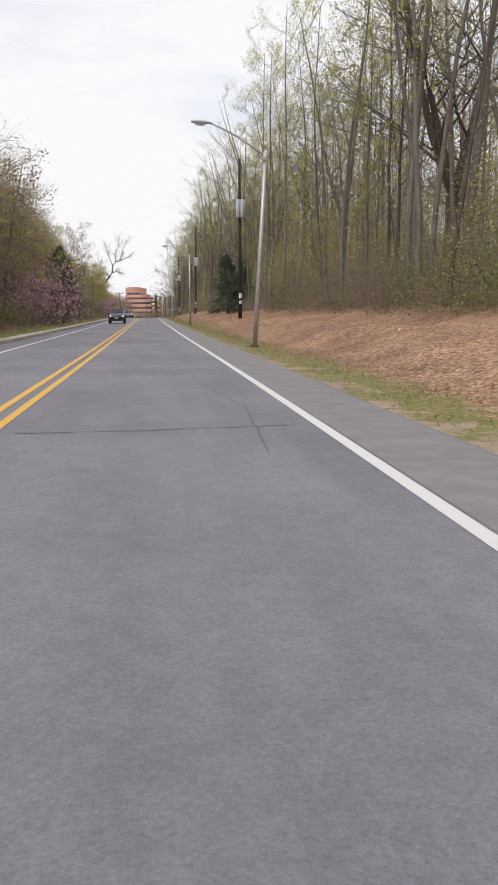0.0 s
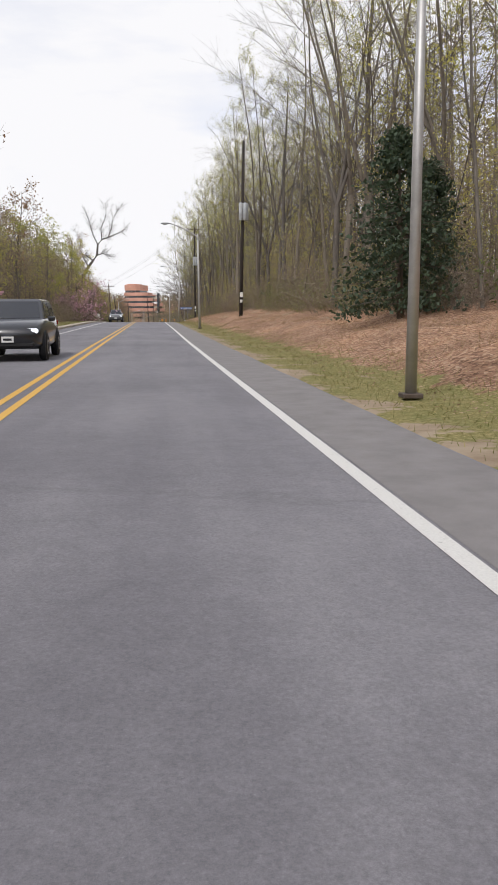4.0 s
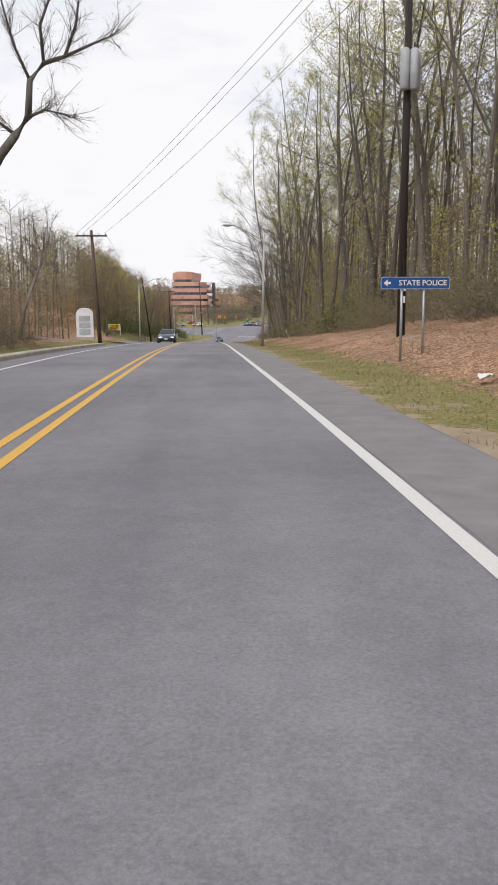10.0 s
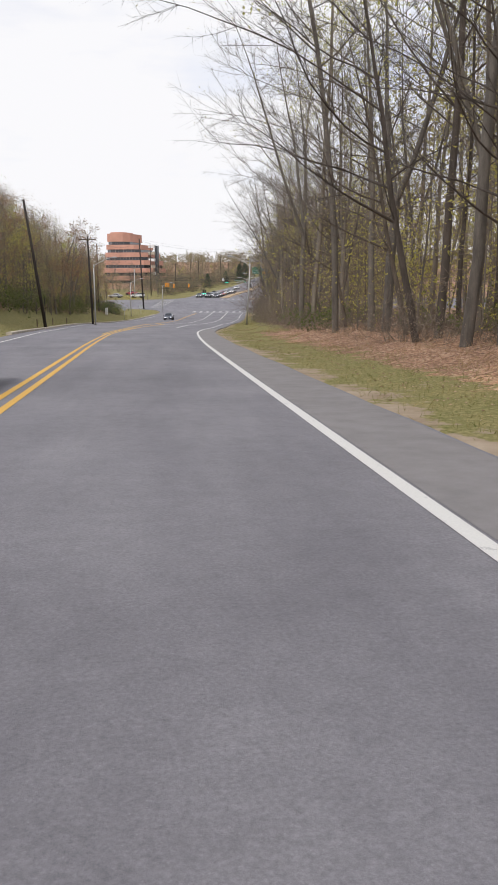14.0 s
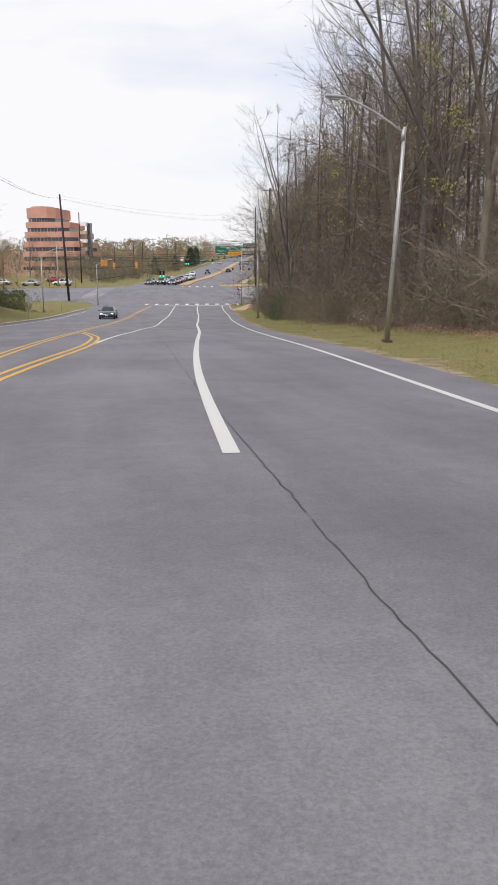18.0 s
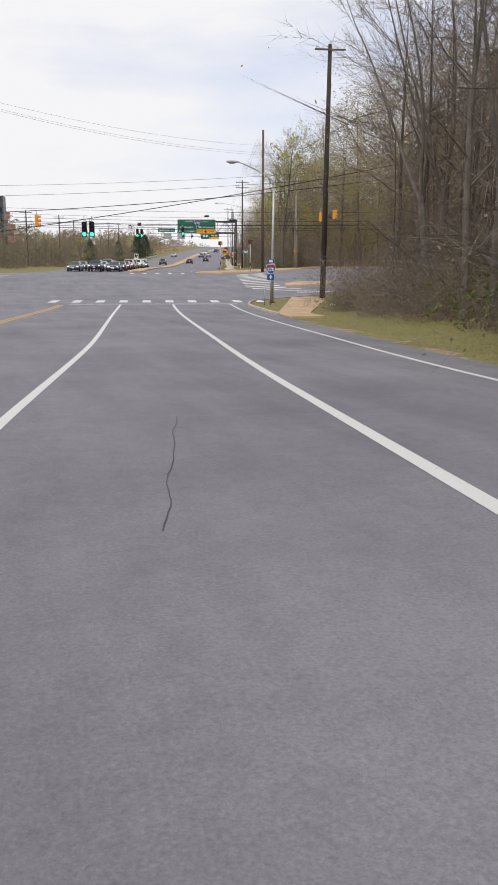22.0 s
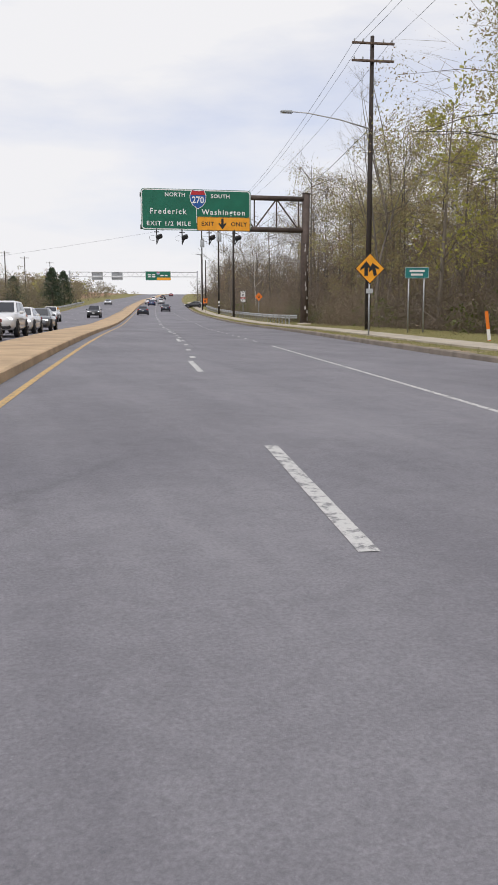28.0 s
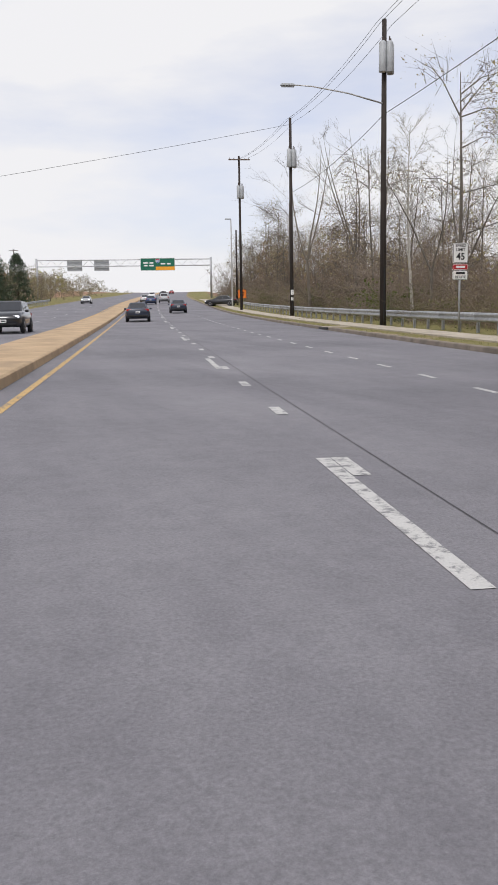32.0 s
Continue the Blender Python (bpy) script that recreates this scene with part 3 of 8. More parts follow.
# ---- ground sheet ----
LAND = []
def build_ground():
    ys = list(np.arange(-60, 640, 2.5)) + list(np.arange(640, 1400, 8.0)) + [1500, 1700, 2000, 2600, 3500, 4800]
    ds = [0.0, 0.25, 0.6, 1.0, 1.5, 2.1, 2.8, 3.6, 4.5, 5.5, 6.7, 8, 10, 12.5, 16, 20, 26, 34, 45, 60, 85, 130, 220, 450, 1000, 2600]
    b, cover = Buf(), []
    for y in ys:
        el, er = edge_l(y) + 0.12, edge_r(y) - 0.12
        under = [el + (er - el) * c for c in (0.08, 0.2, 0.35, 0.44, 0.5, 0.53, 0.56, 0.6, 0.65, 0.8, 0.92)]
        for o in [el - d for d in reversed(ds)] + under + [er + d for d in ds]:
            d = o - er if o > er - 0.01 else el - o if o < el + 0.01 else -1
            p = place(y, o)
            rough = 0.3 * smooth(1.2, 4.5, d) if y < 340 else 0.16 * smooth(1.0, 5, d) if y < 545 else 0.1 * smooth(6, 12, d)
            p.z += rough * (noise.noise(Vector((p.x * 0.45, p.y * 0.45, 0))) + 0.6 * noise.noise(Vector((p.x * 1.3, p.y * 1.3, 3))))
            p.z -= 0.03 if d > 0.1 else 0.10 if d > -0.5 else 0.35 if not 495 < y < 550 else 1.6
            b.v.append(tuple(p))
            if o > 0:
                wide = 1.5 + 0.8 * smooth(45, 85, y) if y < 255 else 2.6 if y < 320 else 5.0 if y < 480 else 9.0
                litter = smooth(wide - 0.7, wide + 0.9, d)
                soil = 0.36 * (1 - smooth(0.25, 1.0, d)) + 0.24 * (1 - smooth(1.3, 2.6, d)) + (0.3 * smooth(3, 5, d) * (1 - smooth(7, 10, d)) * smooth(95, 130, y) * (1 - smooth(235, 260, y)))
            else:
                wide = 3.0 if y < 330 else 6.0
                litter = smooth(wide - 1, wide + 1.5, d) * (0.9 if y < 470 else 0.25 if y < 600 else 0.25 + 0.7 * smooth(8, 20, d))
                soil = 0.38 * (1 - smooth(0.2, 1.6, d)) + 0.35 * smooth(245, 270, y) * (1 - smooth(310, 340, y)) * smooth(3, 6, d)
            cover.append((litter, soil, 0, 1))
    k = 2 * len(ds) + 11
    for i in range(len(ys) - 1):
        for j in range(k - 1):
            b.f.append((i * k + j, i * k + j + 1, (i + 1) * k + j + 1, (i + 1) * k + j))
    b.m = [0] * len(b.f)
    me = b.mesh("ground", GROUND, soft=True)
    at = me.color_attributes.new("cover", "FLOAT_COLOR", "POINT")
    at.data.foreach_set("color", np.array(cover, np.float32).ravel())
    tops = [tuple(v.co) for v in me.vertices]
    LAND.append(BVHTree.FromPolygons(tops, [tuple(f.vertices) for f in me.polygons]))
    tagged(new("ground", me), "roadside ground with patchy grass, leaf litter and bare soil", "ground", kind="structure")


build_ground()


# ---- asphalt ----
def build_road():
    b = Buf()
    ys = list(np.arange(-60, 484, 2.0)) + list(np.arange(484, 560, 0.5)) + list(np.arange(560, 1401, 2.0))
    cols = [-150, -110, -75, -45, -30, -24, -20, -17, -14.5, -12, -9, -6, -3, 0, 2.5, 5, 6.2] + [7 + 0.75 * i for i in range(10)] + [15, 17, 20, 24, 30, 40, 60, 100, 150]
    offs = []
    for y in ys:
        l, r = edge_l(y), edge_r(y)
        wob = 0.06 * noise.noise(Vector((y * 0.8, 1, 0))) + 0.05 * noise.noise(Vector((y * 2.6, 5, 0)))
        row = [l] + [min(max(c, l), r + wob) for c in cols[1:-1]] + [r + wob]
        offs.append(row)
        b.v += [tuple(place(y, o, 0.0)) for o in row]
    k = len(cols)
    for i in range(len(ys) - 1):
        for j in range(k - 1):
            if offs[i][j + 1] - offs[i][j] + offs[i + 1][j + 1] - offs[i + 1][j] > 1e-4:
                b.f.append((i * k + j, i * k + j + 1, (i + 1) * k + j + 1, (i + 1) * k + j))
    n = len(b.v)
    for i in range(len(ys)):
        for j in (0, k - 1):
            v = b.v[i * k + j]
            b.v.append((v[0], v[1], v[2] - 0.15))
    for i in range(len(ys) - 1):
        b.f.append((n + 2 * i, i * k, (i + 1) * k, n + 2 * i + 2))
        b.f.append((i * k + k - 1, n + 2 * i + 1, n + 2 * i + 3, (i + 1) * k + k - 1))
    b.m = [0] * len(b.f)
    return setting("road", b, ASPHALT, "worn grey asphalt road with fine cracks and patches")


road = build_road()


# ---- painted lines ----
def line_mark(name, y0, y1, f, width, material, label, step=2.0):
    g = (lambda y: f) if isinstance(f, (int, float)) else f
    ob = part(name, strip(y0, y1, lambda y: g(y) - width / 2, lambda y: g(y) + width / 2, 0.005, step), material, road, label)
    return ob


YEL = curve_of([(-60, -1.88), (100, -1.88), (250, -1.88), (272, -2.0), (300, -2.5), (322, -3.0)])
YEL_LEFT = curve_of([(322, -3.25), (356, -3.95), (380, -4.7), (398, -5.45), (415, -5.95), (460, -5.95), (488, -5.2)])
YEL_RIGHT = curve_of([(322, -3.0), (352, -3.1), (364, -2.8), (376, -2.4), (384, -2.8), (392, -4.0), (398, -5.2)])
line_mark("edge_line", -58, 488.5, EDGE_LINE, 0.14, WHITE_LINE, "solid white edge line")
line_mark("edge_line", -58, 470, LEFT_LINE, 0.14, WHITE_LINE, "solid white edge line of the far lane")
line_mark("centre_line", -58, 322, YEL, 0.13, YELLOW_LINE, "solid yellow centre stripe")
line_mark("centre_line", -58, 322, lambda y: YEL(y) - 0.3, 0.13, YELLOW_LINE, "solid yellow centre stripe")
line_mark("centre_line", 322, 488, YEL_LEFT, 0.13, YELLOW_LINE, "yellow stripe beside the turn lane")
line_mark("centre_line", 322, 488, lambda y: YEL_LEFT(y) - 0.3, 0.13, YELLOW_LINE, "yellow stripe beside the turn lane")
line_mark("centre_line", 322, 398, YEL_RIGHT, 0.14, YELLOW_LINE, "yellow stripe round the painted island", 1.0)
line_mark("centre_line", 322, 396, lambda y: YEL_RIGHT(y) - 0.32, 0.14, YELLOW_LINE, "yellow stripe round the painted island", 1.0)
line_mark("lane_line", 378, 488.5, curve_of([(378, -2.4), (391, -2.3), (398, -2.08), (404, -1.95), (414, -1.4), (421, -1.38), (435, -1.48), (456, -1.22), (489, -1.2)]), 0.15, WHITE_LINE, "white turn lane line")
line_mark("lane_line", 352.4, 488.5, curve_of([(351, 0.78), (361, 1.02), (369, 1.29), (377, 1.6), (385, 1.85), (396, 2.06), (408, 2.13), (421, 2.17), (430, 2.36), (441, 2.5), (455, 2.65), (489, 2.58)]), 0.17, WHITE_LINE, "thick white lane line")
TAR = curve_of([(338, 1.2), (352, 1.03), (369, 0.63), (376, 0.42), (391, -0.45), (402, -0.9)])
for i in range(16):
    y = 338 + 4 * i
    line_mark("crack", y, y + (4.0, 4.0, 3.8, 4.0)[i % 4], lambda q: TAR(q) + 0.06 * noise.noise(Vector((q * 0.9, 2, 0))) + 0.028 * noise.noise(Vector((q * 4, 7, 0))), (0.011, 0.017, 0.009, 0.014)[i % 4], TAR_MAT, "thin dark crack along a paving joint", 0.15)
for i in range(14):
    y, o = 389.5 + 0.62 * i, TAR(389.5 + 0.62 * i) + (-0.12, 0.1, 0.05, -0.2, 0.16)[i % 5]
    line_mark("crack", y, y + (0.9, 0.5, 1.2)[i % 3], lambda q: o + 0.05 * noise.noise(Vector((q * 3, i, 0))) + 0.016 * noise.noise(Vector((q * 14, i, 5))) + 0.07 * (i % 3 - 1) * (q - y), (0.008, 0.014, 0.006)[i % 3], TAR_MAT, "short dark crack in broken asphalt", 0.05)
for i in range(18):
    y = 474.5 + 0.74 * i
    o = 0.62 - 0.045 * (y - 474.5) + (-0.09, 0.16, 0.03, -0.2, 0.1)[i % 5]
    line_mark("crack", y, y + (0.8, 0.45, 1.1)[i % 3], lambda q: o + 0.04 * noise.noise(Vector((q * 3, i, 3))) + 0.012 * noise.noise(Vector((q * 15, i, 8))), (0.007, 0.011, 0.005)[i % 3], TAR_MAT, "short dark crack before the stop line", 0.06)
for o0, y0, y1, d in ((-0.9, 480, 489, 0.1), (0.5, 480, 488.5, -0.5), (1.9, 481, 488, -1.1)):
    line_mark("groove", y0, y1, lambda q: o0 + d * (q - y0) / (y1 - y0), 0.006, GROOVE, "thin pale saw-cut groove", 1.0)
for y0, y1, o0, o1 in ((14, 19.5, 0.95, 1.6), (19.5, 23, 1.6, 1.35), (12, 15.5, 1.25, 0.9), (8, 12, 1.1, 1.3), (176, 186, 0.75, 0.7), (180, 183.5, 0.95, 0.55), (216, 222, 0.9, 0.75), (384, 389, 3.0, 3.6), (424, 431, 4.6, 4.2), (432, 437, 0.2, 0.5), (482, 487, 0.3, 0.15), (496, 512, 1.2, 2.0), (503, 509, -3.4, -2.8)):
    line_mark("crack", y0, y1, lambda q: o0 + (o1 - o0) * (q - y0) / (y1 - y0) + 0.05 * noise.noise(Vector((q * 1.3, o0, 0))) + 0.012 * noise.noise(Vector((q * 5, 1, 0))), 0.009, TAR_MAT, "thin dark crack in the asphalt", 0.15)
line_mark("tar_joint", 572, 760, curve_of([(572, 1.85), (598, 2.0), (625, 2.05), (760, 2.1)]), 0.012, TAR_MAT, "thin dark tar-sealed joint")


def patch(name, o0, o1, y0, y1, material, label, skew=0.0):
    b = Buf()
    n, k = 3, max(1, round((o1 - o0) / 0.5))
    lift = 0.03 if k > 2 else 0.012
    for i in range(n + 1):
        y = y0 + (y1 - y0) * i / n
        b.v += [tuple(place(y, o0 + (o1 - o0) * j / k + skew * i / n, lift)) for j in range(k + 1)]
    b.f = [(i * (k + 1) + j, i * (k + 1) + j + 1, (i + 1) * (k + 1) + j + 1, (i + 1) * (k + 1) + j) for i in range(n) for j in range(k)]
    b.m = [0] * len(b.f)
    return part(name, b, material, road, label)


# a seam and a crack across the lane
for y0, o0, o1, dy in ((175.3, -1.6, 2.6, 0.95), (9.6, -1.6, 1.7, 0.3)):
    b = Buf()
    n = 60
    for i in range(n + 1):
        u = i / n
        o = o0 + (o1 - o0) * u
        y = y0 + dy * u * u + 0.05 * noise.noise(Vector((u * 9, y0, 0))) + 0.02 * noise.noise(Vector((u * 40, y0, 2)))
        w = 0.011 + 0.009 * noise.noise(Vector((u * 14, 3, y0)))
        b.v += [tuple(place(y - w, o, 0.006)), tuple(place(y + w, o, 0.006))]
    b.f = [(2 * i, 2 * i + 2, 2 * i + 3, 2 * i + 1) for i in range(n)]
    b.m = [0] * n
    part("crack", b, TAR_MAT, road, "dark crack across the lane")


line_mark("stop_line", 488.8, 489.35, 1.2, 12.2, WHITE_LINE, "white stop line", 0.5)
for i in range(10):
    o = -6.45 + 1.77 * i
    patch("crosswalk_bar", o - 0.32, o + 0.32, 491.3, 494.6, WHITE_LINE, "white crosswalk bar")
for i in range(5):
    o = -3.3 + 1.72 * i
    patch("crosswalk_bar", o - 0.3, o + 0.22, 541.2, 544.4, WHITE_LINE, "white crosswalk bar")
for i in range(14):
    y = 504.4 + 1.95 * i
    o = 10.3 + max(0, 511 - y) * 0.62
    patch("crosswalk_bar", o, o + 3.4, y, y + 0.8, WORN_LINE if i in (1, 2, 5) else WHITE_LINE, "worn white crosswalk bar", 0.0)
    patch("crosswalk_bar", -21.5, -17.8, y + 5, y + 5.55, WORN_LINE, "worn white crosswalk bar")
MAIN_DASH = curve_of([(545, 1.25), (553, 1.25), (566, 1.25), (578, 1.58), (595, 1.7), (609, 1.62), (625, 1.57), (640, 1.7), (700, 1.8), (1100, 1.85)])
LANE_TWO = curve_of([(548, 4.55), (575, 4.6), (602, 4.65), (632, 5.35), (700, 5.3), (1100, 5.3)])
for i in range(26):
    y = (549.9, 562.5, 578.2, 593.3, 607.7)[i] if i < 5 else 622.1 + 14.4 * (i - 5)
    line_mark("lane_dash", y, y + 3.5, MAIN_DASH, 0.13, WORN_LINE, "worn white lane dash", 1.2)
for i in range(60):
    y = 567.2 + 3.84 * i
    line_mark("lane_dot", y, y + 0.8, lambda q: MAIN_DASH(q) + 0.15, 0.15, WORN_LINE, "short worn white mark", 0.4)
for i in range(44):
    y = 578 + 2.75 * i
    line_mark("lane_dot", y, y + 0.9, LANE_TWO, 0.11, WORN_LINE, "short faded white mark", 0.5)
line_mark("lane_line", 548, 574, LANE_TWO, 0.09, WORN_LINE, "faded thin white line")
line_mark("edge_line", 549, 1300, lambda y: -1.95, 0.13, WORN_YELLOW, "yellow line beside the median")
line_mark("edge_line", 549, 1300, lambda y: -5.2, 0.13, YELLOW_LINE, "yellow line beside the median")
for i in range(30):
    y = 552 + 12.2 * i
    line_mark("lane_dash", y, y + 3.0, -8.6, 0.12, WORN_LINE, "worn white lane dash", 1.5)
    line_mark("lane_dash", y, y + 3.0, -12.3, 0.12, WORN_LINE, "worn white lane dash", 1.5)


# the dusty strip between the edge line and the verge
DUSTY = mat("dusty_asphalt", (0.232, 0.218, 0.214), 0.9, vary=0.13, scale=2.2, fine=60, bump=0.25)
part("shoulder", strip(-58, 345, lambda y: EDGE_LINE(y) + 0.1, lambda y: edge_r(y) - 0.05, 0.003, 2.0), DUSTY, road, "dusty pale asphalt shoulder")


# ---- kerbs, median, pavements ----
def build_median():
    b = Buf()
    ys = [547.6, 547.8, 548.3, 549.2] + list(np.arange(551, 1300, 3.0))
    prof = []
    for y in ys:
        s = min(1.0, math.sqrt(max(0.0, min(1, (y - 547.5) / 1.6))))
        mid, half = -3.55, 1.12 * s
        prof.append([place(y, mid - half, -0.05), place(y, mid - half + 0.03, 0.17), place(y, mid - half + 0.08, 0.2), place(y, mid + half - 0.08, 0.2), place(y, mid + half - 0.03, 0.17), place(y, mid + half, -0.05)])
    b.loft(prof)
    ob = setting("median", b, CONCRETE_TAN, "tan raised concrete median with stained kerb faces")
    return ob


build_median()


def build_kerb(name, y0, y1, f, sign, label, step=2.5, h=0.16, w=0.18, material=CONCRETE):
    """Kerb stones in a row, each about step long."""
    top = tagged(new(name), label, "kerb", kind="structure")
    n = int((y1 - y0) / step)
    for i in range(n):
        b = Buf()
        rings = []
        for t in (0.0, 0.5, 1.0):
            y = y0 + step * i + 0.012 + (step - 0.024) * t
            o = f(y)
            rings.append([place(y, o, -0.12, False) + Vector((0, 0, base_rise(y, o))), place(y, o + sign * 0.02, h - 0.03, False) + Vector((0, 0, base_rise(y, o))),
                          place(y, o + sign * 0.05, h, False) + Vector((0, 0, base_rise(y, o))), place(y, o + sign * w, h, False) + Vector((0, 0, base_rise(y, o))),
                          place(y, o + sign * w, -0.12, False) + Vector((0, 0, base_rise(y, o)))])
        b.loft(rings)
        part("kerb_stone", b, material, top)
    return top


def base_rise(y, o):
    return rise(y, o - 0.6 if o > 0 else o + 0.6) if abs(y - 515) < 45 else 0.0


KERB_DARK = mat("dark_stained_kerb", (0.24, 0.2, 0.16), 0.9, vary=0.3, scale=1.5, fine=30)
build_kerb("kerb_right", 551, 800, lambda y: edge_r(y) + 0.0, 1, "dark stained concrete kerb beside the lanes", material=KERB_DARK)
build_kerb("kerb_left", -50, 250, lambda y: edge_l(y), -1, "pale tan concrete kerb and gutter", step=3.0, w=0.55, material=CONCRETE)


build_kerb("kerb_curve", 322, 478, lambda y: edge_l(y), -1, "pale tan concrete kerb along the bend", step=3.0, w=0.4, material=CONCRETE)


def build_pavement():
    top = tagged(new("pavement"), "pale concrete sidewalk slabs behind a grass strip", "pavement", kind="structure")
    y = 556.0
    while y < 800:
        b = strip(y + 0.015, y + 1.485, lambda q: edge_r(q) + 1.35, lambda q: edge_r(q) + 2.9, 0.03, 1.5, 0.2)
        part("slab", b, CONCRETE, top)
        y += 1.5
    return top


build_pavement()


def build_island():
    """Kerbed concrete refuge on the far corner of the crossing, and the worn path on the near one."""
    pts = [(5.3, 540.6), (5.6, 539.6), (8.5, 537.2), (12.5, 535.0), (17.5, 533.6), (19.0, 534.6), (17.0, 538.0), (12.0, 542.2), (8.0, 546.3), (6.0, 546.0), (5.3, 543.4)]
    b = Buf()
    b.loft([[place(y, o, -0.1) for o, y in pts], [place(y, o, 0.15) for o, y in pts], [place(y + (541.0 - y) * 0.03, o + (11 - o) * 0.03, 0.18) for o, y in pts]])
    setting("traffic_island", b, CONCRETE_TAN, "kerbed tan concrete refuge island at the crossing")
    pts = [(14.2, 512.2), (15.2, 511.4), (30, 511.2), (60, 511.2), (60, 514.0), (30, 514.0), (15.6, 514.2), (14.4, 513.4)]
    b = Buf()
    b.loft([[place(y, o, -0.1) for o, y in pts], [place(y, o, 0.14) for o, y in pts], [place(y + (512.7 - y) * 0.05, o + (30 - o) * 0.005, 0.17) for o, y in pts]])
    setting("side_median", b, CONCRETE_TAN, "kerbed concrete median in the side street")
    b = strip(470, 499, lambda y: 8.0 + max(0, (y - 474)) * 0.2, lambda y: 9.9 + max(0, (y - 474)) * 0.25, 0.05, 1.5, 0.15)
    setting("footpath", b, CONCRETE_TAN, "worn tan footpath across the corner grass")
    b = Buf()
    f = lambda y: 7.5 + max(0, (y - 486)) ** 1.6 * 0.05
    rings = []
    for i in range(15):
        y = 473 + i * 1.5
        o = f(y) + 0.3 - 0.0 * y
        rings.append([place(y, o, -0.1), place(y, o + 0.03, 0.13), place(y, o + 0.2, 0.14), place(y, o + 0.24, -0.1)])
    b.loft(rings)
    setting("corner_kerb", b, CONCRETE, "pale curved corner kerb at the crosswalk")


build_island()

# ---- trees ----
RNG = random.Random(7)


def rv(r, s=1.0):
    return Vector((r.uniform(-s, s), r.uniform(-s, s), r.uniform(-s, s)))


def limb(b, r, p, d, length, rad, segs, sides, wob, up, tips=None, taper=0.25):
    """A bending, tapering branch; returns its points."""
    pts, rads = [p.copy()], [rad]
    step = length / segs
    for i in range(segs):
        d = (d + rv(r, wob) + Vector((0, 0, up))).normalized()
        p = p + d * step
        pts.append(p.copy())
        rads.append(rad * (1 - (1 - taper) * (i + 1) / segs))
    b.tube(pts, rads, sides, cap=False)
    return pts, rads, d


def sliver(b, r, p, d, length, w=0.007):
    """A hair-thin twig."""
    a = d.orthogonal().normalized() * w
    n = len(b.v)
    b.v += [tuple(p - a), tuple(p + a), tuple(p + d * length + rv(r, 0.08 * length))]
    b.f.append((n, n + 1, n + 2))
    b.m.append(0)


